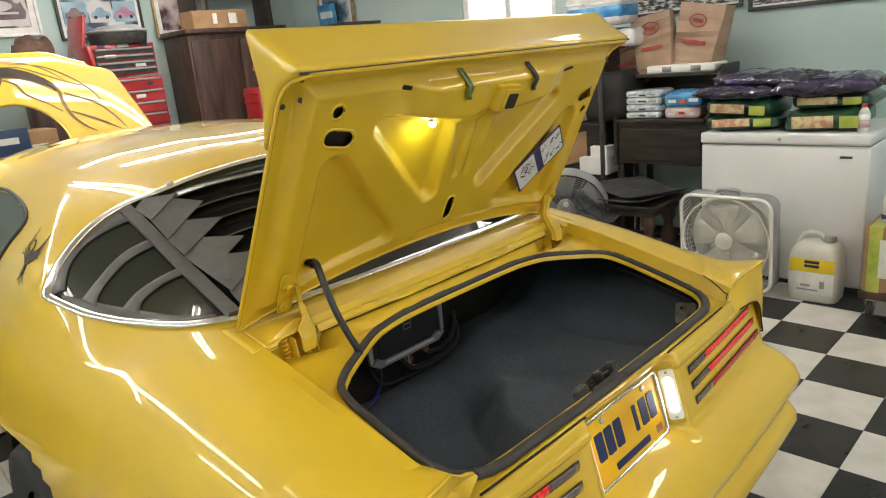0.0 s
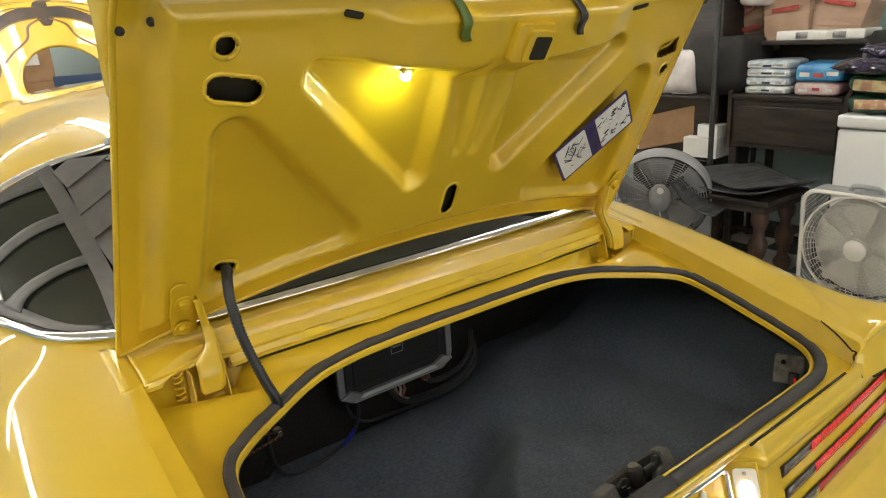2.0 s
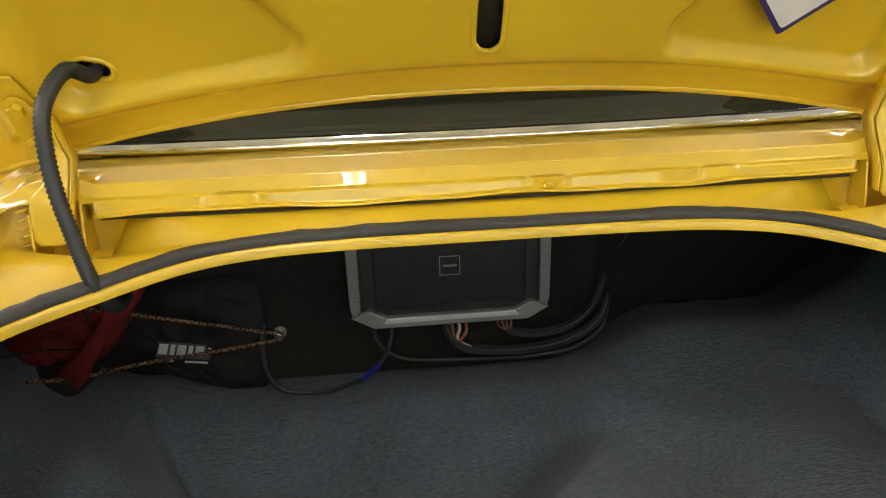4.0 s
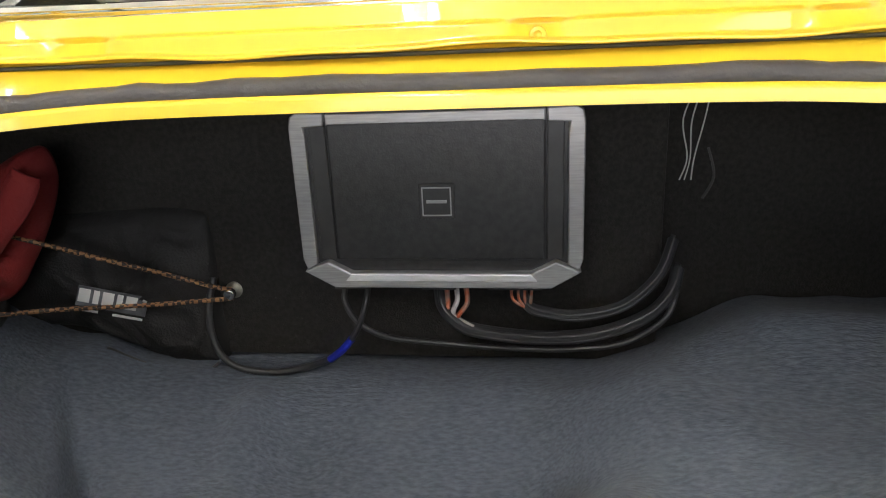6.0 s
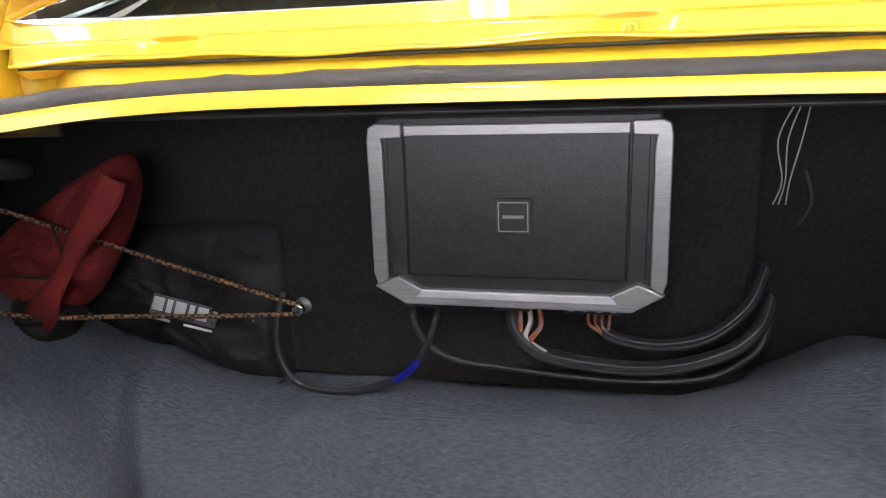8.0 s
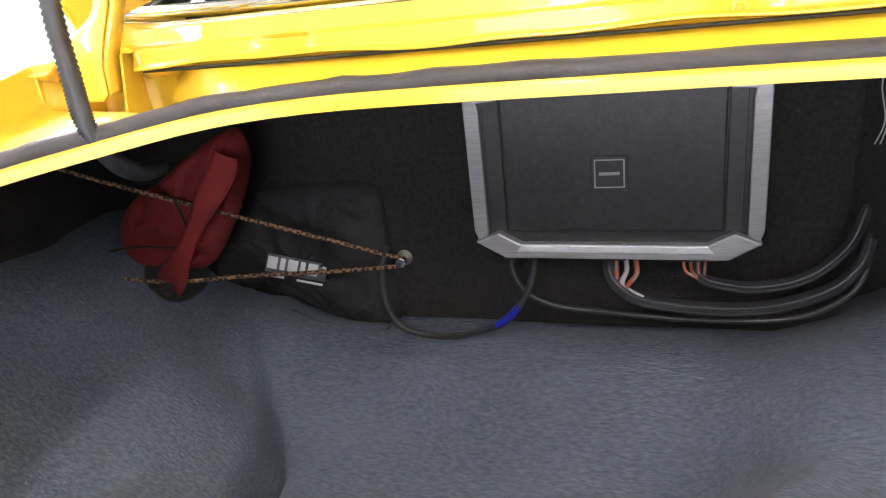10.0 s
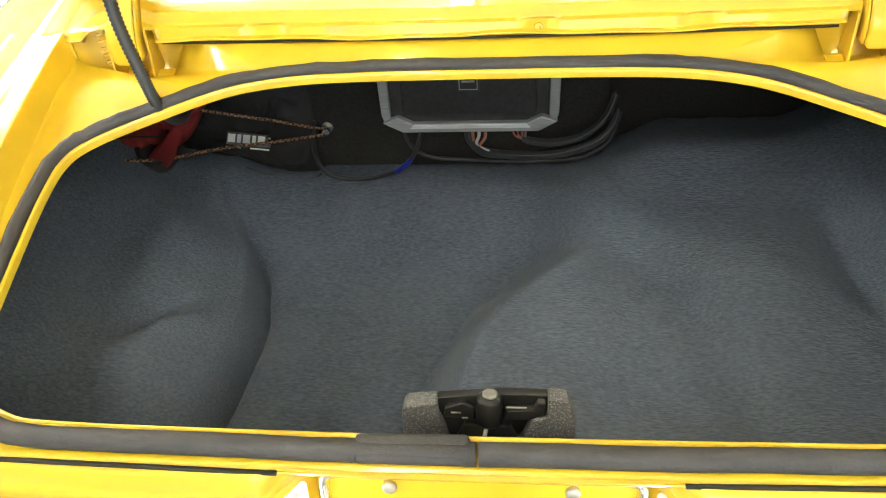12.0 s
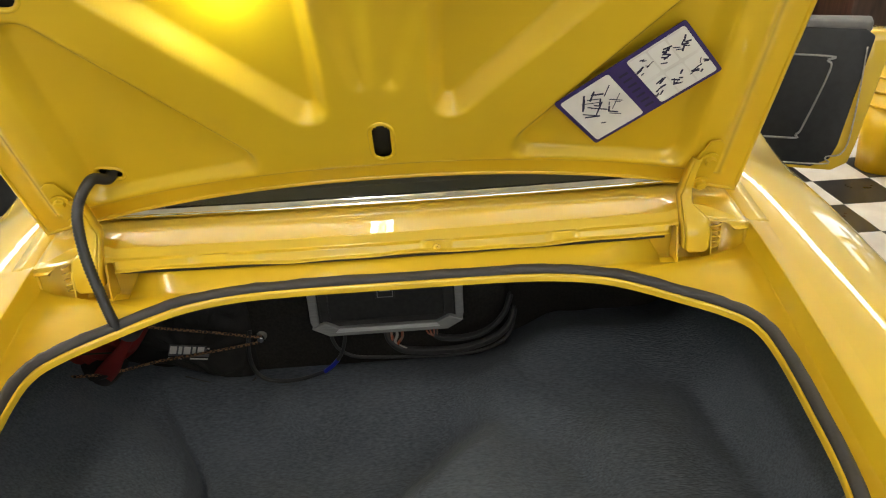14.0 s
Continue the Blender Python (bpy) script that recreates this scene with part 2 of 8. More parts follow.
def bm_tube(path, r, n=8, closed=False, radii=None, flat=1.0, up=None):
    """A round (or flattened) rod along a path."""
    path = [Vector(p) for p in path]
    rows = []
    m = len(path)
    ref = Vector(up) if up else None
    prev = None
    for i, p in enumerate(path):
        a = path[i - 1] if (i or closed) else p
        b = path[(i + 1) % m] if (i < m - 1 or closed) else p
        t = (b - a).normalized()
        if ref:
            s = t.cross(ref).normalized()
        else:
            if prev is None:
                s = t.cross(Vector((0, 0, 1)) if abs(t.z) < 0.9 else Vector((1, 0, 0))).normalized()
            else:
                s = (prev - t * prev.dot(t)).normalized()
        prev = s
        q = t.cross(s)
        rr = radii[i] if radii else r
        rows.append([p + s * (rr * math.cos(2 * math.pi * k / n)) + q * (rr * flat * math.sin(2 * math.pi * k / n)) for k in range(n)])
    bm = bm_grid(rows, close_u=True, close_v=closed)
    if not closed:
        bm.verts.ensure_lookup_table()
        for ring in (range(n), range((m - 1) * n, m * n)):
            bm.faces.new([bm.verts[k] for k in ring])
        bmesh.ops.recalc_face_normals(bm, faces=bm.faces[:])
    return bm


def bm_prism(poly, depth, m=Matrix(), bevel=0.0):
    """A polygon in its own x, y plane, pushed along z."""
    bm = bmesh.new()
    f = bm.faces.new([bm.verts.new(m @ Vector((x, y, 0))) for x, y in poly])
    ext = bmesh.ops.extrude_face_region(bm, geom=[f])
    mv = (m.to_3x3() @ Vector((0, 0, 1))) * depth
    bmesh.ops.translate(bm, vec=mv, verts=[v for v in ext["geom"] if isinstance(v, bmesh.types.BMVert)])
    bmesh.ops.recalc_face_normals(bm, faces=bm.faces[:])
    if bevel:
        bmesh.ops.bevel(bm, geom=bm.edges[:], offset=bevel, segments=2, affect="EDGES", profile=0.5)
    return bm


def rounded(w, h, r, n=5, cx=0, cy=0):
    pts = []
    for sx, sy, a in ((1, 1, 0), (-1, 1, 90), (-1, -1, 180), (1, -1, 270)):
        for k in range(n + 1):
            t = radians(a + 90 * k / n)
            pts.append((cx + sx * (w / 2 - r) + r * math.cos(t), cy + sy * (h / 2 - r) + r * math.sin(t)))
    return pts


def lerp(a, b, t):
    return a + (b - a) * t


def clamp01(t):
    return max(0.0, min(1.0, t))


def sstep(a, b, t):
    t = clamp01((t - a) / (b - a))
    return t * t * (3 - 2 * t)


def gathered(bm):
    bmesh.ops.recalc_face_normals(bm, faces=bm.faces[:])
    return bm


# ---- the car ----
car = empty("sports_car", "yellow vintage coupe with its boot lid and hood raised", "car")


def deck_z(y):
    return 0.80 + 0.296 * (y + 0.49)


# Body shell: cross-sections from the centre line out over the shoulder to the sill, station by station.
STATIONS = {
    -0.60: [(0.00, .78), (0.2, .78), (0.4, .78), (0.58, .775), (0.62, .76), (0.65, .720), (0.66, .66), (0.67, .55), (0.62, .34)],
    -0.52: [(0.00, .81), (0.2, .81), (0.4, .81), (0.59, .822), (0.66, .815), (0.715, .765), (0.735, .69), (0.745, .56), (0.70, .33)],
    -0.35: [(0.00, .87), (0.2, .87), (0.4, .87), (0.59, .872), (0.69, .868), (0.77, .82), (0.815, .73), (0.835, .58), (0.79, .32)],
    -0.10: [(0.00, .93), (0.2, .93), (0.4, .93), (0.59, .938), (0.70, .925), (0.79, .87), (0.845, .77), (0.87, .60), (0.83, .31)],
    0.14: [(0.00, .985), (0.2, .985), (0.4, .986), (0.59, .988), (0.70, .965), (0.79, .905), (0.85, .80), (0.885, .62), (0.85, .30)],
    0.38: [(0.00, 1.115), (0.2, 1.112), (0.4, 1.10), (0.59, 1.05), (0.71, .985), (0.80, .92), (0.86, .81), (0.90, .62), (0.86, .29)],
    0.64: [(0.00, 1.262), (0.2, 1.259), (0.43, 1.238), (0.66, 1.165), (0.785, 1.06), (0.83, .95), (0.875, .82), (0.905, .62), (0.865, .28)],
    0.85: [(0.00, 1.318), (0.2, 1.315), (0.43, 1.292), (0.63, 1.232), (0.755, 1.12), (0.83, .965), (0.88, .82), (0.91, .62), (0.865, .27)],
    1.20: [(0.00, 1.345), (0.2, 1.342), (0.42, 1.318), (0.60, 1.26), (0.705, 1.15), (0.82, .965), (0.88, .82), (0.915, .62), (0.865, .26)],
    1.70: [(0.00, 1.34), (0.2, 1.336), (0.41, 1.312), (0.58, 1.255), (0.69, 1.14), (0.82, .96), (0.88, .81), (0.915, .61), (0.865, .26)],
    2.15: [(0.00, 1.29), (0.2, 1.285), (0.41, 1.262), (0.58, 1.20), (0.71, 1.08), (0.82, .955), (0.88, .80), (0.915, .60), (0.865, .26)],
    2.75: [(0.00, 0.985), (0.2, .982), (0.41, .975), (0.60, .965), (0.74, .95), (0.82, .92), (0.88, .78), (0.915, .60), (0.865, .26)],
    3.60: [(0.00, 0.87), (0.2, .87), (0.41, .87), (0.62, .87), (0.76, .88), (0.83, .86), (0.88, .76), (0.905, .58), (0.865, .26)],
    4.25: [(0.00, 0.72), (0.2, .72), (0.41, .72), (0.60, .72), (0.70, .72), (0.76, .70), (0.80, .62), (0.80, .50), (0.74, .28)],
}

WIDEN = [0, 0, 0, 0, 0, 0.005, 0.018, 0.022, 0.01]
STATIONS = {y: [(x + w * (1 if y > 0 else 0.4), z) for (x, z), w in zip(sec, WIDEN)] for y, sec in STATIONS.items()}


def body_rows(side, ys, sub=9):
    """Points of the shell along each y; the control sections are joined smoothly both ways."""
    keys = sorted(STATIONS)
    cols = []
    for c in range(9):
        ctrl = [(k, STATIONS[k][c]) for k in keys]
        cols.append(ctrl)
    out = []
    for y in ys:
        i = max(0, min(len(keys) - 2, next((n for n in range(len(keys) - 1) if keys[n + 1] >= y), len(keys) - 2)))
        y0, y1 = keys[i], keys[i + 1]
        t = (y - y0) / (y1 - y0)
        sec = []
        for c in range(9):
            def val(n, a):
                return STATIONS[keys[max(0, min(len(keys) - 1, n))]][c][a]
            q = []
            for a in (0, 1):
                p1, p2 = val(i, a), val(i + 1, a)
                h = y1 - y0
                m1 = (val(i + 1, a) - val(i - 1, a)) / (keys[min(i + 1, len(keys) - 1)] - keys[max(i - 1, 0)]) * h
                m2 = (val(i + 2, a) - val(i, a)) / (keys[min(i + 2, len(keys) - 1)] - keys[i]) * h
                q.append((2 * t**3 - 3 * t**2 + 1) * p1 + (t**3 - 2 * t**2 + t) * m1 + (-2 * t**3 + 3 * t**2) * p2 + (t**3 - t**2) * m2)
            sec.append((side * q[0], y, q[1]))
        out.append(smooth_path(sec, sub))
    return out


def in_poly(x, y, poly):
    inside = False
    n = len(poly)
    for i in range(n):
        (x1, y1), (x2, y2) = poly[i], poly[(i + 1) % n]
        if (y1 > y) != (y2 > y) and x < (x2 - x1) * (y - y1) / (y2 - y1) + x1:
            inside = not inside
    return inside


# Rear window in plan, half of it: it wraps round to a point on each flank.
WIN_EDGE = [(0.0, 0.145), (0.30, 0.147), (0.50, 0.152), (0.567, 0.168), (0.619, 0.202), (0.652, 0.255), (0.683, 0.345), (0.717, 0.423), (0.752, 0.500), (0.782, 0.588), (0.782, 0.617),
            (0.755, 0.633), (0.70, 0.641), (0.61, 0.653), (0.53, 0.650), (0.43, 0.636), (0.20, 0.648), (0.0, 0.650)]
WIN_LOOP = [(p.x, p.y) for p in smooth_path([(x, y, 0) for x, y in WIN_EDGE], 6)]
WIN_HALF = WIN_LOOP + [(-0.3, 0.65), (-0.3, 0.145)]
SIDE_WIN = [(0.975, 1.185), (1.02, 1.12), (1.12, 1.03), (1.25, 0.985), (1.9, 0.975), (2.42, 0.985), (2.05, 1.16), (1.5, 1.225), (1.2, 1.22)]
WHEEL_Y, WHEEL_Z, WHEEL_R = 0.68, 0.33, 0.33
YS = [-0.60 + 0.02 * k for k in range(38)] + [0.16 + 0.012 * k for k in range(45)] + [0.70 + 0.012 * k for k in range(50)] + [1.30 + 0.03 * k for k in range(99)]
YS = sorted(set(round(y, 4) for y in YS if y <= 4.25))


def body_side(side):
    rows = body_rows(side, YS)
    nc = len(rows[0])

    def kind(i, j):
        c = (rows[i][j] + rows[i + 1][j + 1]) / 2
        x, y, z = abs(c.x), c.y, c.z
        if y < 0.14 and j < 27:
            return "none"
        if y < -0.49 and z > 0.50:
            return "none"
        if j < 50 and in_poly(x, y, WIN_HALF):
            return "glass"
        if x > 0.5 and y < 2.4 and in_poly(y, z, SIDE_WIN):
            return "side"
        if 2.18 < y < 2.72 and j < 33:
            return "front"
        if y >= 2.72 and j < 34 and y < 4.1:
            return "none"
        if z < 0.72 and (y - WHEEL_Y) ** 2 + (z - WHEEL_Z) ** 2 < 0.375**2:
            return "none"
        if 1.12 < y < 2.35 and z < 0.98 and x > 0.7:
            return "none"
        return "body"

    kinds = {(i, j): kind(i, j) for i in range(len(rows) - 1) for j in range(nc - 1)}

    def sheet(k):
        bm = bm_grid(rows, keep=lambda i, j: kinds[i, j] == k)
        bmesh.ops.recalc_face_normals(bm, faces=bm.faces[:])
        return bm

    return {k: sheet(k) for k in ("body", "glass", "side", "front")}, rows


def weld_mirror(a, b):
    bm = bm_join(a, b)
    bmesh.ops.remove_doubles(bm, verts=bm.verts[:], dist=0.0008)
    bmesh.ops.recalc_face_normals(bm, faces=bm.faces[:])
    return bm


left_sheets, left_rows = body_side(-1)
right_sheets, right_rows = body_side(1)
part("body_shell", weld_mirror(left_sheets["body"], right_sheets["body"]), M_PAINT, car, "glossy yellow painted body panels and roof")
rear_glass = part("rear_window", weld_mirror(left_sheets["glass"], right_sheets["glass"]), M_GLASS, car, "dark wraparound rear window glass")
part("side_window", left_sheets["side"], M_GLASS, car)
part("side_window", right_sheets["side"], M_GLASS, car)
part("windshield", weld_mirror(left_sheets["front"], right_sheets["front"]), M_GLASS, car)


def shell_point(x, y):
    """Height of the shell over a place in plan."""
    row = body_rows(1 if x >= 0 else -1, [y], 20)[0]
    ax = abs(x)
    for a, b in zip(row, row[1:]):
        if abs(a.x) <= ax <= abs(b.x) and abs(b.x) > abs(a.x):
            return lerp(a.z, b.z, (ax - abs(a.x)) / (abs(b.x) - abs(a.x)))
    return row[-1].z


def on_shell(x, y, lift=0.0):
    return Vector((x, y, shell_point(x, y) + lift))


loop = [on_shell(x, y, 0.004) for x, y in WIN_LOOP] + [on_shell(-x, y, 0.004) for x, y in reversed(WIN_LOOP[1:-1])]
part("chrome_trim", bm_tube(loop, 0.0165, 12, closed=True, flat=0.5, up=(0, 0, 1)), M_CHROME, rear_glass, "polished chrome window surround")

for s in (-1, 1):

    def flank(y, z):
        """The shell's half width at a height."""
        r = body_rows(s, [y], 14)[0]
        for p, q in zip(r[40:], r[41:]):
            if p.z >= z >= q.z and p.z > q.z:
                return Vector((lerp(p.x, q.x, (p.z - z) / (p.z - q.z)) + s * 0.003, y, z))
        return Vector((s * 0.8, y, z))

    outline_ = smooth_path([(y, z, 0) for y, z in SIDE_WIN], 5, closed=True)
    part("window_gasket", bm_tube([flank(p.x, p.y) for p in outline_], 0.006, 6, closed=True), M_RUBBER, car)

# ---- boot opening: flange, gutter, seal ----
HALF_OPEN = [(0.0, -0.038), (0.17, -0.039), (0.26, -0.045), (0.335, -0.062), (0.42, -0.102), (0.478, -0.134), (0.507, -0.162), (0.518, -0.21), (0.521, -0.30),
             (0.519, -0.39), (0.504, -0.438), (0.46, -0.464), (0.40, -0.471), (0.20, -0.474), (0.0, -0.475)]
opening_xy = [(p.x, p.y) for p in smooth_path([(x, y, 0) for x, y in HALF_OPEN] + [(-x, y, 0) for x, y in HALF_OPEN[-2:0:-1]], 5, closed=True)]


def ring(d, dz):
    """The opening's outline pushed outwards by d, lifted by dz over the deck."""
    n = len(opening_xy)
    out = []
    for i, (x, y) in enumerate(opening_xy):
        ax, ay = opening_xy[i - 1]
        bx, by = opening_xy[(i + 1) % n]
        t = Vector((bx - ax, by - ay)).normalized()
        out.append(Vector((x - t.y * d, y + t.x * d, deck_z(y) + dz)))
    return out


EDGE_X = 0.568


def hinge_well(x, y):
    """1 in the two wells where the lid's hinges stand."""
    return sstep(0.395, 0.435, abs(x)) * sstep(-0.055, 0.0, y)


def outer_ring(inset, side, front, rear):
    """The edge of the body round the gutter: a rounded box, met along rays from the middle."""
    out = []
    for x, y in opening_xy:
        dx, dy = x, y + 0.26
        bx, by = EDGE_X - inset, (0.040 + 0.26 - inset if dy > 0 else 0.508 - 0.26 - inset)
        k = min(bx / max(abs(dx), 1e-6), by / max(abs(dy), 1e-6))
        px, py = dx * k, dy * k - 0.26
        sd = sstep(0.9, 0.995, abs(px) / EDGE_X)
        if side is None:
            out.append(Vector((px, py, lerp(deck_z(py) + (front if dy > 0 else rear), shell_point(0.594, py) + 0.001, sd))))
        else:
            well = hinge_well(px, py)
            out.append(Vector((px, py, deck_z(py) + lerp(lerp(front if dy > 0 else rear, side, sd), -0.056, well * (1 - 0.8 * sstep(0.545, 0.56, abs(px)))))))
    return out


def lifted(d, dz, front):
    """A ring whose front run stands higher, level with the panel under the window."""
    return [p + Vector((0, 0, front * sstep(-0.11, -0.06, p.y) * sstep(0.47, 0.38, abs(p.x)))) for p in ring(d, dz)]


rings = [ring(-0.001, -0.016), ring(-0.001, -0.008), ring(0.0002, -0.004), ring(0.0030, -0.004), ring(0.0042, -0.008), lifted(0.0175, -0.010, 0.010), lifted(0.0205, -0.010, 0.015)]
o0, o1, o1b, o2a, o2 = outer_ring(0.012, -0.013, 0.006, -0.006), outer_ring(0.0050, -0.014, 0.006, -0.006), outer_ring(0.0036, -0.0125, 0.006, -0.006), outer_ring(0.0008, None, 0.004, -0.010), outer_ring(0.0, None, 0.004, -0.010)
o2a = [p - Vector((0, 0, 0.0016)) for p in o2a]
mid = [a.lerp(b, 0.55) + Vector((0, 0, -0.004 * (1 - hinge_well(b.x, b.y)))) for a, b in zip(rings[-1], o0)]
o3 = [Vector((p.x + math.copysign(0.028 * sstep(0.54, 0.567, abs(p.x)), p.x), p.y, p.z - 0.001)) for p in o2]
o2b = [a.lerp(b, 0.08) for a, b in zip(o2, o3)]
rings += [mid, o0, o1, o1b, o2a, o2, o2b, o3]
gutter = part("boot_gutter", bm_grid(rings, close_u=True), M_GUTTER, car, "yellow painted rain gutter round the boot opening")
rear_run = [sstep(-0.40, -0.462, y) for x, y in opening_xy]
seal_path = [a.lerp(b, f) for a, b, f in zip(ring(0.0098, -0.001), ring(0.0172, -0.001), rear_run)]
rnd = random.Random(4)
seal_path = [p + Vector((0, 0, rnd.uniform(-0.0012, 0.0012) - 0.0045 * f)) for p, f in zip(seal_path, rear_run)]
cut = min(range(len(seal_path)), key=lambda i: (seal_path[i] - Vector((-0.007, -0.5, 0.8))).length)
seal_path = seal_path[cut:] + seal_path[:cut]
seal_r = [0.0086 + 0.0024 * f for f in rear_run[cut:] + rear_run[:cut]] + [0.0110]
part("rubber_seal", bm_tube(seal_path + [seal_path[0].lerp(seal_path[-1], 0.06)], 0.0086, 12, radii=seal_r, up=(0, 0, 1)), M_RUBBER, gutter, "black rubber weatherstrip, butted at the back")
part("seal_end", bm_box(0.105, 0.027, 0.012, pose(-0.058, -0.491, deck_z(-0.491) + 0.0025, 16.5, 0, 1.0), 0.005), M_RUBBER, gutter)

def crisp(pts, r=0.0012):
    """A bent strip's section: straight runs with small tight radii."""
    pts = [Vector((0, y, z)) for y, z in pts]
    out = [pts[0]]
    for a, b, c in zip(pts, pts[1:], pts[2:]):
        p, q = min(r, (a - b).length * 0.3), min(r, (c - b).length * 0.3)
        u, w = (a - b).normalized(), (c - b).normalized()
        out += [b + u * p * 1.4, b + u * p * 0.4, b + w * q * 0.4, b + w * q * 1.4]
    return [(p.y, p.z) for p in out + [pts[-1]]]


# Panel between opening and window: flat top, stepped face, a turned-out lip; cut away round the hinges.
BOSSES = (-0.284, 0.067, 0.269)
TAB_EDGE = [(0.438, 0.9685), (0.4535, 0.9685), (0.4545, 0.9720), (0.505, 0.9705), (0.516, 0.9705), (0.526, 0.9660), (0.533, 0.9665), (0.540, 0.957), (0.546, 0.9535), (0.551, 0.9445), (0.558, 0.9425), (0.562, 0.9375), (0.566, 0.9395)]


def cut_height(ax):
    """The panel's lower edge beyond the hinge slots."""
    if ax < 0.4375:
        return 0.0
    for (x0, z0), (x1, z1) in zip(TAB_EDGE, TAB_EDGE[1:]):
        if ax <= x1:
            return lerp(z0, z1, clamp01((ax - x0) / (x1 - x0)))
    return TAB_EDGE[-1][1]


cols = sorted(set([round(-0.566 + 1.132 * k / 150, 4) for k in range(151)] + [s * x for s in (-1, 1) for x in (0.4374, 0.438, 0.4535, 0.4545)]))
fcols = []
for x in cols:
    bow = 0.012 * (1 - min(abs(x) / 0.566, 1) ** 2)
    zb = cut_height(abs(x))
    near = max(math.exp(-((x - b) / (0.022 if b > 0 else 0.026)) ** 8) for b in BOSSES)
    wave = 0.0016 * math.sin(x * 19 + 1.0) + 0.0009 * math.sin(x * 47)
    prof = [(0.034, 0.9450 + wave), (0.0205, 0.9530 + wave), (0.0150, 0.9545 + wave), (0.0150, 0.9565 + wave), (0.0205 + 0.001 * near, 0.9585 + wave), (0.0222 + 0.010 * near, 0.9700 - 0.002 * near), (0.0280, 0.9722), (0.0340, 0.9866), (0.085, 0.9885), (0.150, 0.9868)]
    col = []
    for k, (y, z) in enumerate(crisp(prof)):
        z += 0.010 * math.exp(-((abs(x) - 0.474) / 0.030) ** 2) * sstep(0.964, 0.975, z) * sstep(0.09, 0.04, y) * sstep(0.436, 0.445, abs(x))
        z = lerp(z, min(z, shell_point(0.594, max(y, 0.0)) + 0.0012), sstep(0.500, 0.566, abs(x)))
        if z < zb:
            y, z = max(y, 0.0210), zb
        col.append(Vector((x, y - bow * sstep(0.11, 0.05, y), z)))
    fcols.append(col)
filler = part("filler_panel", thicken(gathered(bm_grid(fcols)), 0.0012), M_PAINT, car, "yellow panel under the rear window")
part("screw", bm_join(bm_cyl(0.0062, 0.003, pose(0.067, 0.0105, 0.9605, 75), 14, bevel=0.001), bm_cyl(0.0030, 0.004, pose(0.067, 0.0095, 0.9605, 75), 10)), M_GUTTER, filler)
for s in (-1, 1):
    strip = [[Vector((s * x, y, shell_point(0.594, y) + (0.0005 if x > 0.57 else -0.001))) for x in (0.561, 0.572, 0.585, 0.599)] for y in [0.0195 + 0.0105 * k for k in range(13)]]
    part("wing_flange_end", bm_box(0.038, 0.007, 0.052, pose(s * 0.581, 0.0230, 0.9350), 0.001), M_PAINT, car, smooth=False)
    part("wing_flange", thicken(gathered(bm_grid(strip)), 0.0012), M_PAINT, car)
part("panel_gap", bm_tube([Vector((-0.43 + 0.86 * k / 40, 0.0185 - 0.012 * (1 - ((-0.43 + 0.86 * k / 40) / 0.566) ** 2), 0.9515)) for k in range(41)], 0.0018, 6), M_SHADE_SEAM, car)

# ---- boot lid, raised ----
LID = Matrix(((1, 0, 0, 0), (0, -0.469, 0.883, 0.113), (0, 0.883, 0.469, 0.990), (0, 0, 0, 1)))  # x, up the lid, outwards
LID_L = 0.615


def tri_dist(px, py, tri, r):
    """Signed distance to a triangle with rounded corners; below 0 inside."""
    p = Vector((px, py))
    best, inside = 9, True
    area = sum(tri[i][0] * tri[(i + 1) % 3][1] - tri[(i + 1) % 3][0] * tri[i][1] for i in range(3))
    for i in range(3):
        a, b = Vector(tri[i]), Vector(tri[(i + 1) % 3])
        e, w = b - a, p - a
        q = w - e * max(0, min(1, w.dot(e) / e.dot(e)))
        best = min(best, q.length)
        if (e.x * w.y - e.y * w.x) * (1 if area > 0 else -1) < 0:
            inside = False
    return (-best if inside else best) - r


POCKETS = []
for s in (-1, 1):
    POCKETS.append(([(s * 0.300, 0.468), (s * 0.098, 0.262), (s * 0.098, 0.440)], 0.020, 0.026))
    POCKETS.append(([(s * 0.415, 0.385), (s * 0.425, 0.130), (s * 0.225, 0.165)], 0.030, 0.022))
    POCKETS.append(([(s * 0.010, 0.47), (s * 0.060, 0.44), (s * 0.02, 0.30)], 0.006, 0.008))


def lid_edge_low(x):
    return -0.002 + 0.086 * (1 - (abs(x) / 0.57) ** 2.2)


def lid_half(v):
    """Half width of the lid at a height."""
    return 0.577 - 0.028 * v / LID_L - 0.020 * sstep(LID_L - 0.03, LID_L, v) ** 2


def lid_bend(v):
    """The back edge is turned in towards the boot."""
    return -0.050 * clamp01((v - 0.53) / 0.088) ** 2.4


def lid_inner_w(x, v):
    """How far the inner panel stands off the outer skin, towards the boot."""
    hw, low = lid_half(v), lid_edge_low(x)
    edge = min(hw - abs(x), LID_L - v, (v - low) * 1.0)
    w = -0.006 - 0.026 * sstep(0.028, 0.062, edge) + lid_bend(v)
    for tri, r, depth in POCKETS:
        d = tri_dist(x, v, tri, r)
        if d < 0.03:
            w += depth * sstep(0.013, -0.014, d)
    # latch reinforcement across the top
    lx = (x - 0.03) / 0.27
    if abs(lx) < 1.1:
        w -= 0.020 * sstep(1.05, 0.75, abs(lx)) * sstep(0.435, 0.475, v) * sstep(0.565, 0.545, v)
    return w


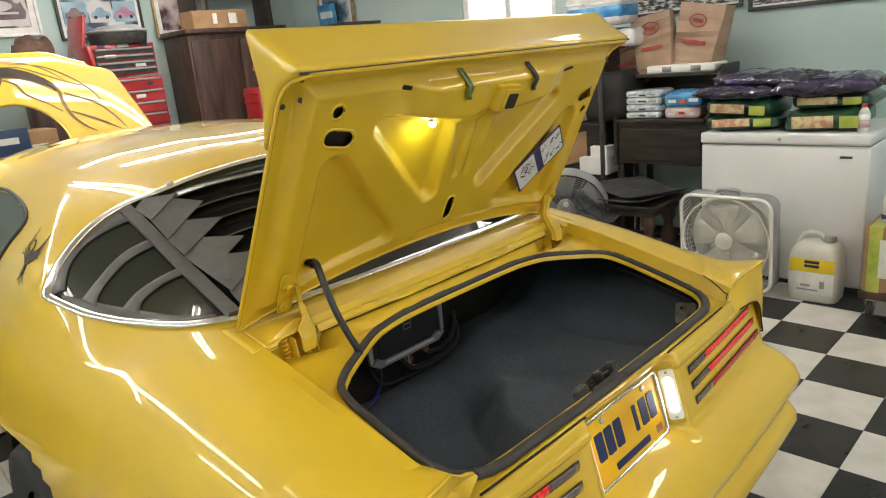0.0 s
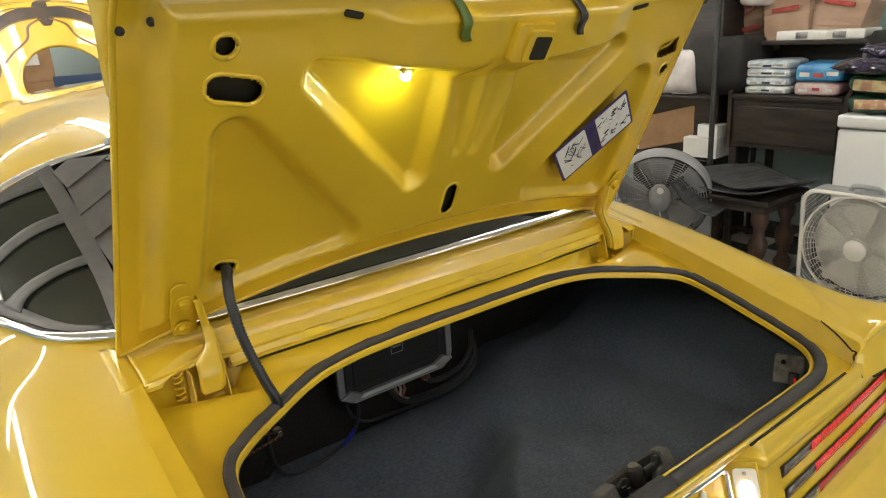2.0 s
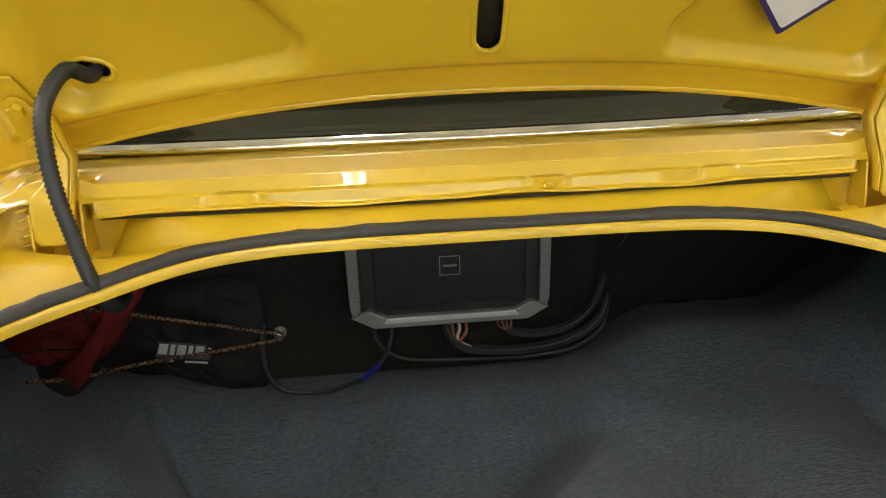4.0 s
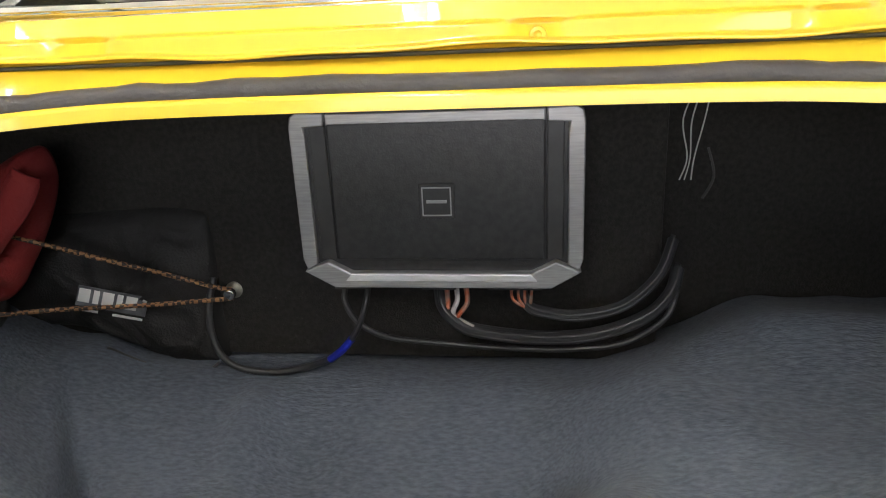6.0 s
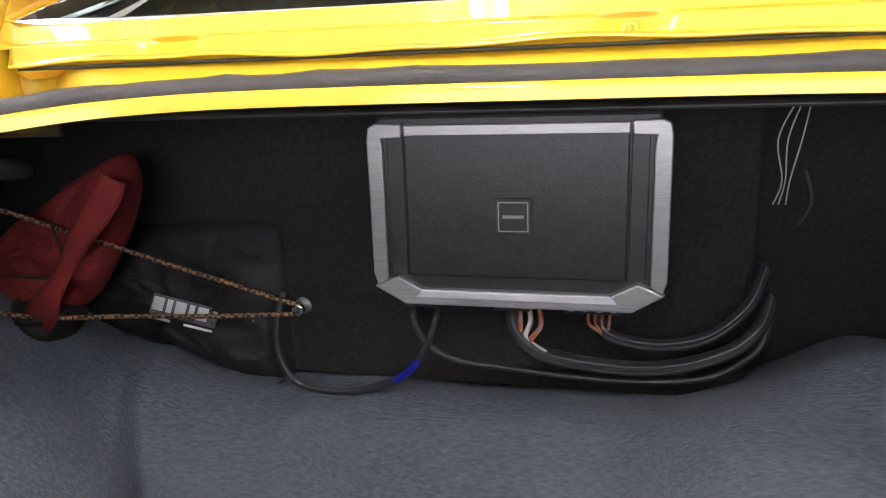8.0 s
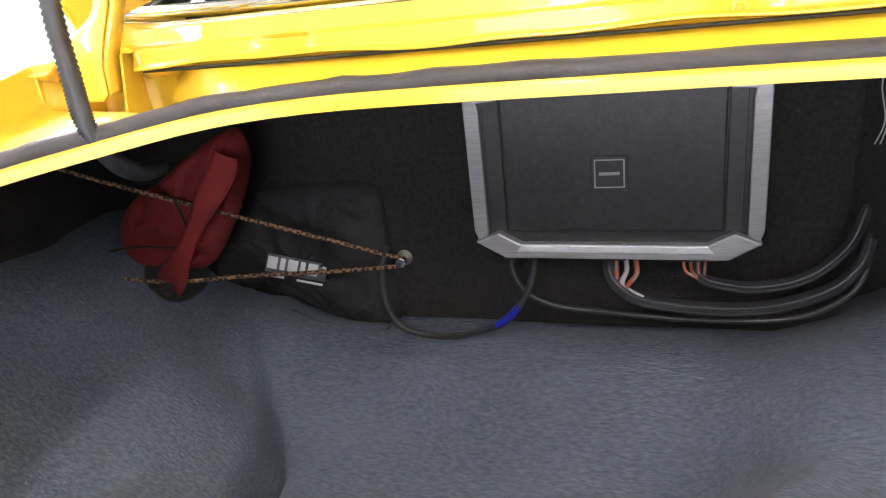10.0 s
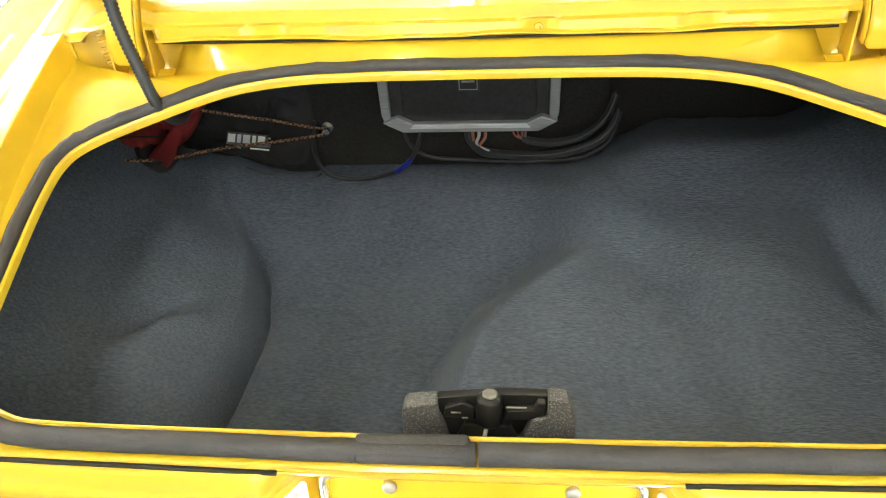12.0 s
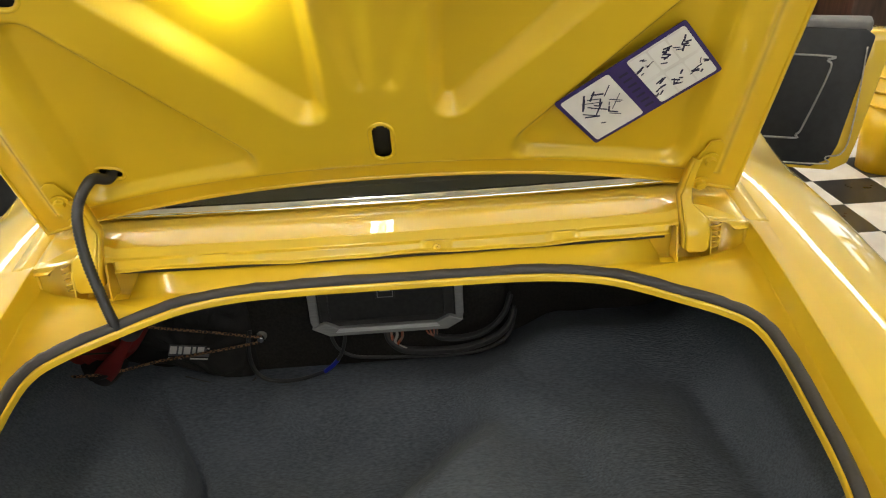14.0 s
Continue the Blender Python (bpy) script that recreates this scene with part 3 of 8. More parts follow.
HOLES = [(-0.435, 0.522, 0.026, 0.026, 0), (-0.421, 0.4625, 0.075, 0.034, -12), (0.474, 0.456, 0.078, 0.032, 14), (0.507, 0.509, 0.024, 0.026, 0), (0.483, 0.407, 0.020, 0.020, 0),
         (-0.002, 0.190, 0.026, 0.066, 0), (-0.414, 0.138, 0.034, 0.018, -14)]


def in_hole(x, v, grow=0.0):
    for hx, hv, w, h, a in HOLES:
        c, s = math.cos(radians(a)), math.sin(radians(a))
        dx, dv = (x - hx) * c + (v - hv) * s, -(x - hx) * s + (v - hv) * c
        r = min(w, h) / 2
        ex, ev = max(abs(dx) - (w / 2 - r), 0), max(abs(dv) - (h / 2 - r), 0)
        if math.hypot(ex, ev) < r + grow:
            return True
    return False


NX, NV = 280, 150
lrows = []
for j in range(NV + 1):
    row = []
    for i in range(NX + 1):
        u = -1 + 2 * i / NX
        low = lid_edge_low(u * 0.575)
        v = low + (LID_L - low) * j / NV
        x = u * lid_half(v)
        row.append(Vector((x, v, lid_inner_w(x, v))))
    lrows.append(row)
inner = bm_grid(lrows, keep=lambda j, i: not in_hole(*((lrows[j][i] + lrows[j + 1][i + 1]) / 2).xy))
bmesh.ops.transform(inner, matrix=LID, verts=inner.verts[:])
lid = part("boot_lid", inner, M_PAINT_IN, car, "raised yellow boot lid with stamped inner panel")
orows = []
for j in range(25):
    row = []
    for i in range(41):
        u = -1 + 2 * i / 40
        low = lid_edge_low(u * 0.575) - 0.003
        v = low + (LID_L + 0.003 - low) * j / 24
        x = u * (lid_half(v) + 0.003)
        edge = min((1 - abs(u)) * 0.57, LID_L - v, v - low)
        row.append(LID @ Vector((x, v, 0.012 * sstep(0, 0.10, edge) - 0.004 * sstep(0.012, 0, edge) + lid_bend(v))))
    orows.append(row)
part("outer_skin", thicken(bm_grid(orows), 0.002), M_PAINT, lid)
# folded hem round the lid
hem = [LID @ Vector((lrows[0][i].x, lrows[0][i].y, -0.004)) for i in range(0, NX + 1, 5)] + [LID @ Vector((lrows[j][NX].x, lrows[j][NX].y, -0.004 + lid_bend(lrows[j][NX].y))) for j in range(5, NV + 1, 5)] \
    + [LID @ Vector((lrows[NV][i].x, lrows[NV][i].y, -0.004 + lid_bend(LID_L))) for i in range(NX - 5, -1, -5)] + [LID @ Vector((lrows[j][0].x, lrows[j][0].y, -0.004 + lid_bend(lrows[j][0].y))) for j in range(NV - 5, 0, -5)]
part("hem", bm_tube(hem, 0.0045, 6, closed=True), M_PAINT, lid)
for hx, hv, w, h, a in HOLES:
    pts = [LID @ (Vector((hx, hv, 0)) + Matrix.Rotation(radians(a), 3, "Z") @ Vector((x, y, 0)) + Vector((0, 0, lid_inner_w(hx + w * 0.7, hv) + 0.001))) for x, y in rounded(w + 0.006, h + 0.006, min(w, h) / 2 + 0.0029, 6)]
    part("hole_rim", bm_tube(pts, 0.0036, 6, closed=True), M_PAINT_IN, lid)
# added dark sheets behind the holes give the hollow lid's shade as colour
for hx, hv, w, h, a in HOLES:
    part("cavity_lining", bm_prism(rounded(w + 0.03, h + 0.03, min(w, h) / 2 + 0.012, 5), 0.001, LID @ Matrix.Translation((hx, hv, lid_inner_w(hx + w * 0.7, hv) + 0.014)) @ pose(0, 0, 0, 0, 0, a)), M_SHADE_SEAM, lid)

# spoiler along the lid's back edge
srows = []
for k in range(61):
    u = -1 + 2 * k / 60
    tip_w, tip_v = 0.092 - 0.004 * u * u, 0.632 + 0.004 * u * u
    end = sstep(0.86, 1.0, abs(u))
    sec = [(0.44, 0.010), (0.48, 0.015), (0.54, 0.034), (0.60, 0.068), (tip_v - 0.010, tip_w - 0.004), (tip_v, tip_w), (tip_v + 0.004, tip_w - 0.008), (0.631, 0.04), (0.626, -0.01), (0.621, -0.047), (0.575, -0.010), (0.53, 0.000), (0.46, 0.004)]
    x = u * 0.554
    row = []
    for p in smooth_path([(x + 0.016 * end * (w / 0.09) * (1 if u > 0 else -1), v, w) for v, w in sec], 4, closed=True):
        row.append(p)
    srows.append(row)
for r, s in ((0, -1), (-1, 1)):
    ring0 = srows[r]
    mid_p = sum(ring0, Vector()) / len(ring0)
    caps = [[p.lerp(mid_p, f) + Vector((s * g, 0, 0)) for p in ring0] for f, g in ((0.06, 0.004), (0.35, 0.006), (0.98, 0.006))]
    srows = (caps[::-1] + srows) if r == 0 else (srows + caps)
sp = gathered(bm_grid([[LID @ p for p in r] for r in srows], close_u=True))
part("spoiler", sp, M_PAINT, lid, "yellow ducktail spoiler")
part("spoiler_gasket", bm_tube([LID @ Vector((-0.550 + 1.100 * k / 30, LID_L + 0.003, -0.002 + lid_bend(LID_L))) for k in range(31)], 0.0028, 6), M_RUBBER, lid)


def lid_box(name, x, v, w, h, mat, turn=0.0, depth=0.003, off=0.0, label="", r=0.004, face=None):
    """A flat piece lying on the inner panel, its face towards the boot."""
    base = face if face is not None else lid_inner_w(x, v)
    m = LID @ Matrix.Translation((x, v, base - off)) @ pose(0, 0, 0, 0, 180, 0) @ pose(0, 0, 0, 0, 0, -turn)
    return part(name, bm_prism(rounded(w, h, r, 3), depth, m, 0.0), mat, lid, label, smooth=False)


# jack sticker: white panels and a purple band, on a slant
ST = math.degrees(math.atan2(0.372 - 0.25, 0.387 - 0.244))
sx, sv = 0.349, 0.2665
ax, av = math.cos(radians(ST)), math.sin(radians(ST))
sw = -0.0325
lid_box("sticker_backing", sx, sv, 0.196, 0.110, M_PURPLE, ST, 0.0012, 0.001, "purple and white jacking instruction sticker", face=sw)
lid_box("sticker_panel", sx - ax * 0.054, sv - av * 0.054, 0.076, 0.098, M_PAPER, ST, 0.0008, 0.0024, face=sw)
lid_box("sticker_panel", sx + ax * 0.052, sv + av * 0.052, 0.082, 0.098, M_PAPER, ST, 0.0008, 0.0024, face=sw)
rs = random.Random(11)
for k in range(6):
    cx, cy = (k % 3 - 1) * 0.027 + 0.052, (k // 3 - 0.5) * 0.049
    px, pv = sx + ax * cx - av * cy, sv + av * cx + ax * cy
    lid_box("sticker_drawing", px, pv, 0.0245, 0.043, M_WHITE, ST, 0.0004, 0.0033, face=sw, r=0.003)
    for q in range(8):
        lid_box("sticker_mark", px + rs.uniform(-0.007, 0.007), pv + rs.uniform(-0.013, 0.013), rs.uniform(0.004, 0.013), rs.uniform(0.0010, 0.0030), M_INK, ST + rs.uniform(-60, 60), 0.0003, 0.0038, face=sw, r=0.001)
for k in range(22):
    cx, cy = -0.054 + rs.uniform(-0.024, 0.024), rs.uniform(-0.034, 0.034)
    lid_box("sticker_mark", sx + ax * cx - av * cy, sv + av * cx + ax * cy, rs.uniform(0.006, 0.030), rs.uniform(0.0010, 0.0028), M_INK, ST + rs.choice((-50, 40, 55, -35)), 0.0003, 0.0034, face=sw, r=0.0009)
for k in range(7):
    cx, cy = -0.0025, -0.040 + 0.012 * k
    lid_box("sticker_line", sx + ax * cx - av * cy, sv + av * cx + ax * cy, 0.013, 0.0035, M_INK, ST, 0.0003, 0.0024, face=sw, r=0.001)


def lid_strap(x, v, mat):
    rows = []
    for k in range(13):
        t = k / 12
        vv = v - 0.062 * t
        rows.append([LID @ Vector((x + dx + 0.03 * t + 0.006 * math.sin(t * 6), vv, lid_inner_w(x, vv) - 0.004 - 0.006 * math.sin(math.pi * t))) for dx in (-0.008, 0.008)])
    return part("tape_strip", thicken(bm_grid(rows), 0.0015), mat, lid)


lid_strap(-0.112, 0.580, M_TAPE)
lid_strap(0.129, 0.576, M_BLACK)
lid_box("latch_plate", 0.050, 0.508, 0.088, 0.062, M_PAINT_IN, -4, 0.012, 0.0, "yellow latch housing", r=0.008)
lid_box("latch_rim", 0.058, 0.505, 0.056, 0.052, M_PAINT_IN, -4, 0.006, 0.012, r=0.006)
lid_box("latch_mouth", 0.058, 0.503, 0.036, 0.038, M_SHADE_SEAM, -4, 0.0012, 0.0182, r=0.004)
lid_box("clip_slot", -0.268, 0.556, 0.030, 0.010, M_SHADE_SEAM, -12, 0.001, 0.0006)
lid_box("clip_slot", 0.32, 0.545, 0.040, 0.008, M_SHADE_SEAM, 10, 0.001, 0.0006)
for x, v in ((-0.535, 0.600), (-0.545, 0.535), (-0.513, 0.548), (0.555, 0.585), (0.560, 0.535), (0.548, 0.545)):
    part("plug", bm_cyl(0.0055, 0.003, LID @ Matrix.Translation((x, v, lid_inner_w(x, v) - 0.001)), 10), M_RUBBER, lid)
# lamp under the lid, lit
bulb_at = (-0.172, 0.466, -0.044)
part("lamp_housing", bm_cyl(0.013, 0.018, LID @ Matrix.Translation((-0.172, 0.478, -0.040)), 14, bevel=0.003), M_PAINT_IN, lid)
part("trunk_bulb", bm_cyl(0.008, 0.016, LID @ Matrix.Translation(bulb_at) @ pose(0, 0, 0, 90), 12, bevel=0.004), M_BULB, lid, "lit boot lamp bulb")
tl = bpy.data.lights.new("boot_lamp", "POINT")
tl.energy, tl.shadow_soft_size, tl.color = 0.22, 0.012, (0.84, 1.0, 0.62)
tlo = new("boot_lamp", tl)
tlo.location = LID @ Vector((-0.168, 0.440, -0.040))

# hinges
for s in (-1, 1):
    hx = s * 0.492
    plate_uv = [(-0.015, 0.146), (-0.006, 0.154), (0.008, 0.152), (0.020, 0.118), (0.026, 0.045), (-0.012, 0.045), (-0.017, 0.090)]
    plate_m = LID @ Matrix.Translation((hx, 0, -0.0385)) @ Matrix.Diagonal((-s, 1, 1, 1))
    hinge = part("hinge", bm_prism(plate_uv if s < 0 else plate_uv[::-1], 0.0032, plate_m, 0.0008), M_PAINT_IN, lid, "yellow painted boot hinge arm", smooth=False)
    # the arm: bent down in front of the panel, its inner edge folded back
    inner = [(1.076, 0.470), (1.055, 0.464), (1.026, 0.459), (1.016, 0.4535), (0.975, 0.4550), (0.936, 0.4585), (0.931, 0.464)]
    outer = [(1.076, 0.4755), (1.066, 0.473), (1.030, 0.468), (1.003, 0.469), (0.981, 0.493), (0.938, 0.4945), (0.931, 0.490)]

    def along(edge, z):
        for (z0, x0), (z1, x1) in zip(edge, edge[1:]):
            if z >= z1:
                return lerp(x0, x1, clamp01((z0 - z) / (z0 - z1)))
        return edge[-1][1]

    def arm_y(z):
        return -0.004 + 0.030 * sstep(0.955, 1.03, z) - 0.17 * max(z - 1.03, 0)

    heights = [0.931 + 0.145 * k / 58 for k in range(59)]
    arm = [[Vector((s * lerp(along(inner, z), along(outer, z), f), arm_y(z) - 0.0015 * math.sin(math.pi * f), z)) for f in (0, 0.12, 0.35, 0.65, 0.88, 1)] for z in heights]
    part("hinge_arm", thicken(gathered(bm_grid(arm)), 0.0035), M_PAINT_IN, lid)
    fold = [[Vector((s * (along(inner, z) - 0.0005), arm_y(z) + dy, z)) for dy in (-0.001, 0.018)] for z in heights[2:]]
    part("arm_flange", thicken(gathered(bm_grid(fold)), 0.0025), M_PAINT_IN, lid)
    for v in (0.118, 0.064):
        bm = bm_join(bm_cyl(0.0135, 0.003, LID @ Matrix.Translation((s * 0.490, v, -0.0430)), 20), bm_cyl(0.0085, 0.009, LID @ Matrix.Translation((s * 0.490, v, -0.0475)), 6, bevel=0.0012))
        part("hinge_bolt", bm, M_PAINT_IN, lid, smooth=False)
    part("hinge_bracket", bm_prism([(0.030, 0.972), (0.012, 0.968), (-0.002, 0.910), (0.010, 0.903), (0.034, 0.910)], 0.003, Matrix(((0, 0, 1, s * 0.449 - 0.0015), (1, 0, 0, 0), (0, 1, 0, 0), (0, 0, 0, 1))), 0.0008), M_GUTTER, car, smooth=False)
    part("hinge_bracket", bm_prism([(0.028, 0.966), (0.006, 0.962), (-0.004, 0.905), (0.012, 0.898), (0.034, 0.905)], 0.003, Matrix(((0, 0, 1, s * 0.502 - 0.0015), (1, 0, 0, 0), (0, 1, 0, 0), (0, 0, 0, 1))), 0.0008), M_GUTTER, car, smooth=False)
    part("hinge_foot", bm_box(0.030, 0.026, 0.0025, pose(s * 0.513, 0.006, 0.9035, 16), 0.001), M_GUTTER, car, smooth=False)
    part("hinge_foot", bm_box(0.024, 0.022, 0.0025, pose(s * 0.437, 0.006, 0.9085, 16), 0.001), M_GUTTER, car, smooth=False)
    # upright sheet behind the hinge; its dark colour holds grime and painted shade
    part("hinge_pocket", bm_box(0.126, 0.006, 0.070, pose(s * 0.490, 0.046, 0.927), 0.002), M_GRIME_SHADE, car, "dark sheet in the hinge well, grime and shade in its colour")
    spring = [Vector((s * 0.517 + 0.0065 * math.cos(k * 0.9), 0.024 + 0.0065 * math.sin(k * 0.9), 0.916 + 0.0014 * k)) for k in range(36)]
    part("hinge_spring", bm_tube(spring, 0.0018, 6), M_GUTTER, car)

# lid wiring in a ribbed conduit
loom = smooth_path([LID @ Vector((-0.412, 0.140, 0.010)), LID @ Vector((-0.414, 0.138, -0.020)), (-0.426, -0.002, 1.112), (-0.439, -0.038, 1.080), (-0.436, -0.060, 1.022), (-0.422, -0.077, 0.962), (-0.411, -0.088, 0.926), (-0.405, -0.080, 0.897), (-0.406, -0.055, 0.878), (-0.410, -0.020, 0.872)], 24)
part("conduit", bm_tube(loom, 0.008, 10, radii=[0.0085 if k % 2 else 0.0069 for k in range(len(loom))]), M_LOOM, lid, "black ribbed wiring conduit")

# ---- boot interior ----
for s in (-1, 1):
    part("boot_side_liner", thicken(bm_grid([[Vector((s * 0.708, y, lerp(0.42, deck_z(y) - 0.070, f))) for f in (0, 0.5, 1)] for y in (-0.47, -0.30, -0.10, 0.10, 0.305)]), 0.006), M_BLACK, car, "dark inner boot wall", smooth=False)
part("boot_rear_liner", bm_box(1.38, 0.010, 0.34, pose(0, -0.461, 0.600)), M_BLACK, car, "dark inner boot wall", smooth=False)
part("boot_floor", bm_box(1.40, 0.79, 0.02, pose(0, -0.085, 0.42)), M_BLACK, car, smooth=False)
shelf = bm_grid([[Vector((-0.72 + 1.44 * k / 20, y, z)) for k in range(21)] for y, z in ((0.056, 0.908), (0.08, 0.911), (0.14, 0.914), (0.32, 0.918))])
part("parcel_shelf", thicken(shelf, 0.004), M_BLACK, car, "black underside of the parcel shelf")
for s in (-1, 1):
    part("quarter_underside", thicken(bm_grid([[Vector((s * lerp(0.600, 0.715, u), y, deck_z(y) - lerp(0.074, 0.105, u))) for u in (0, 0.3, 0.6, 1)] for y in (-0.48, -0.35, -0.2, -0.1, 0.04, 0.13, 0.31)]), 0.004), M_BLACK, car)
BOARD_Y = 0.240


part("seat_board", bm_box(0.922, 0.014, 0.33, pose(-0.259, BOARD_Y + 0.007, 0.747), 0.003), M_BOARD, car, "black carpeted board behind the rear seat", smooth=False)
part("boot_back_wall", bm_box(1.42, 0.008, 0.50, pose(0, 0.304, 0.67)), M_BOARD, car, "dark inner boot wall", smooth=False)
part("stray_wire", bm_join(*[bm_tube(smooth_path([(0.236 + dx, 0.25, 0.90), (0.222 + dx * 1.8, 0.245, 0.862), (0.226 + dx * 0.6, 0.25, 0.820), (0.221 + dx, 0.252, 0.795)], 6), 0.0008, 5) for dx in (-0.003, 0.002, 0.009)]), M_CLEARW, car)
part("stray_wire", bm_tube(smooth_path([(0.245, 0.25, 0.83), (0.252, 0.246, 0.80), (0.243, 0.25, 0.775)], 6), 0.0014, 6), M_RUBBER, car)


def carpet_z(x, y):
    z = 0.500 + 0.072 * sstep(0.00, 0.22, y) + 0.03 * sstep(-0.30, -0.48, y)
    n1 = noise.noise(Vector((x * 3.0, y * 3.0, 0.3)))
    n2 = noise.noise(Vector((x * 7.5, y * 7.5, 2.0)))
    # box under the right half, its near end steep
    edge = x - (0.018 + 0.20 * y - 0.065 * sstep(-0.02, -0.24, y) + 0.010 * math.sin(y * 24 + 0.6)) + 0.026 * n2
    steep = lerp(0.165, 0.062, sstep(0.10, -0.20, y))
    z += (0.118 + 0.02 * n1) * sstep(-0.020, steep, edge) * sstep(0.34, 0.00, y)
    # valley that runs over the box
    z -= 0.026 * math.exp(-((x - 0.185 + 0.30 * (y + 0.05) + 0.03 * math.sin(y * 16) + 0.02 * n2) / 0.080) ** 2) * sstep(0.15, 0.02, y) * sstep(-0.46, -0.22, y)
    z -= 0.020 * math.exp(-((x - 0.29 + 0.25 * (y + 0.12)) / 0.045) ** 2) * sstep(0.02, -0.08, y)
    z += 0.034 * math.exp(-((x - 0.40) / 0.11) ** 2 - ((y + 0.05) / 0.16) ** 2)
    z -= 0.028 * math.exp(-((x - 0.545 + 0.1 * y) / 0.035) ** 2) * sstep(0.12, -0.02, y)
    # bulge over the left wheel arch, with a sharp crease at its foot
    fold = x + 0.385 + 0.10 * sstep(0.0, 0.20, y) + 0.014 * math.sin(y * 14 + 0.5) + 0.006 * n2
    left = 0.45 * sstep(0.002, -0.022, fold) + 0.55 * sstep(0.0, -0.13, fold)
    z += (0.112 + 0.03 * n1) * left * sstep(0.24, -0.02, y) * sstep(-0.54, -0.22, y)
    z -= 0.030 * math.exp(-(fold / 0.0060) ** 2) * sstep(0.10, -0.02, y) * sstep(-0.40, -0.24, y)
    z -= 0.010 * math.exp(-(fold / 0.020) ** 2) * sstep(0.20, 0.02, y)
    z -= 0.030 * math.exp(-((x + 0.50 - 0.6 * (y + 0.16)) / 0.030) ** 2) * math.exp(-((y + 0.16) / 0.055) ** 2)
    z += 0.016 * math.exp(-((x + 0.46 - 0.6 * (y + 0.18)) / 0.022) ** 2) * math.exp(-((y + 0.19) / 0.045) ** 2)
    # soft dents by the board
    z += 0.016 * math.exp(-((x + 0.255) / 0.026) ** 2 - ((y - 0.13) / 0.055) ** 2) - 0.022 * math.exp(-((x + 0.19) / 0.040) ** 2 - ((y - 0.12) / 0.05) ** 2)
    z += 0.018 * math.exp(-((x - 0.05) / 0.07) ** 2 - ((y - 0.13) / 0.08) ** 2)
    z += 0.062 * sstep(0.17, 0.33, x) * sstep(0.06, 0.20, y) + 0.035 * sstep(-0.38, -0.48, x) * sstep(0.06, 0.20, y)
    z += 0.15 * sstep(0.50, 0.74, abs(x))
    return z + 0.014 * n1 + 0.011 * n2 + 0.0028 * noise.noise(Vector((x * 22, y * 22, 5.0)))


ccols, crows = 320, 176
carpet = part("boot_carpet", bm_grid([[Vector((-0.72 + 1.44 * i / ccols, -0.478 + 0.775 * j / crows, carpet_z(-0.72 + 1.44 * i / ccols, -0.478 + 0.775 * j / crows))) for i in range(ccols + 1)] for j in range(crows + 1)]), M_CARPET)
tagged(carpet, "rumpled dark blue-grey carpet lying in the boot", "carpet")

# tail lamp wiring plate on the inner corner
M_DULL = vary(principled("dull_grey_steel", (0.2, 0.18, 0.15), 0.7), (0.14, 0.125, 0.10), (0.26, 0.235, 0.20), 60)
wp = part("wiring_plate", bm_box(0.056, 0.006, 0.060, pose(0.556, -0.382, 0.734, -15, 0, -65), 0.004), M_DULL, car, "dull grey tail lamp wiring plate")
part("socket", bm_box(0.020, 0.014, 0.022, pose(0.545, -0.399, 0.724, -15, 0, -65), 0.003), M_BLACK, wp)
part("red_glint", bm_box(0.005, 0.004, 0.010, pose(0.538, -0.404, 0.724, -15, 0, -65), 0.002), M_REDLIT, wp)
part("plate_hole", bm_cyl(0.005, 0.003, pose(0.549, -0.373, 0.750, 75, 0, -65), 10), M_SHADE_SEAM, wp)

# latch on the back lip: a plate with two speckled wings, a black mechanism between them
M_LATCH = vary(principled("oily_black_steel", (0.008, 0.008, 0.008), 0.35), (0.005, 0.005, 0.005), (0.014, 0.013, 0.012), 60, rough=(0.25, 0.5))
latch = empty("boot_latch", "black boot latch on a speckled grey bracket inside the lip", "latch")
LATCH = Matrix(((1, 0, 0, 0), (0, 0.27, -0.933, -0.433), (0, 0.70, 0.36, 0.757), (0, 0, 0, 1)))  # x, up the plate, towards the tail


def latch_part(name, bm, mat, label="", smooth=False):
    return part(name, bm, mat, latch, label, smooth)


left_wing = [(-0.074, -0.036), (-0.030, -0.036), (-0.034, -0.010), (-0.041, 0.012), (-0.042, 0.031), (-0.073, 0.026), (-0.077, 0.020), (-0.077, -0.028)]
right_wing = [(0.034, -0.036), (0.097, -0.036), (0.094, 0.016), (0.088, 0.038), (0.068, 0.039), (0.068, 0.012), (0.053, 0.008), (0.044, -0.020)]
latch_part("bracket_wing", bm_prism(left_wing, 0.024, LATCH @ Matrix.Translation((0, 0, -0.022)), 0.002), M_SPECK, "grey speckled enamel bracket")
latch_part("bracket_wing", bm_prism(right_wing, 0.024, LATCH @ Matrix.Translation((0, 0, -0.022)), 0.002), M_SPECK)
latch_part("back_plate", bm_prism([(-0.044, -0.036), (0.055, -0.036), (0.069, 0.010), (0.068, 0.036), (0.030, 0.038), (-0.042, 0.030)], 0.012, LATCH @ Matrix.Translation((0, 0, -0.022)), 0.001), M_LATCH)
latch_part("striker_loop", bm_cyl(0.0135, 0.044, LATCH @ Matrix.Translation((0.010, 0.016, -0.006)) @ pose(0, 0, 0, 90), 20, bevel=0.005), M_LATCH, smooth=True)
latch_part("striker_tip", bm_cyl(0.0080, 0.006, LATCH @ Matrix.Translation((0.011, 0.040, -0.006)) @ pose(0, 0, 0, 90), 16, bevel=0.002), M_DULL, smooth=True)
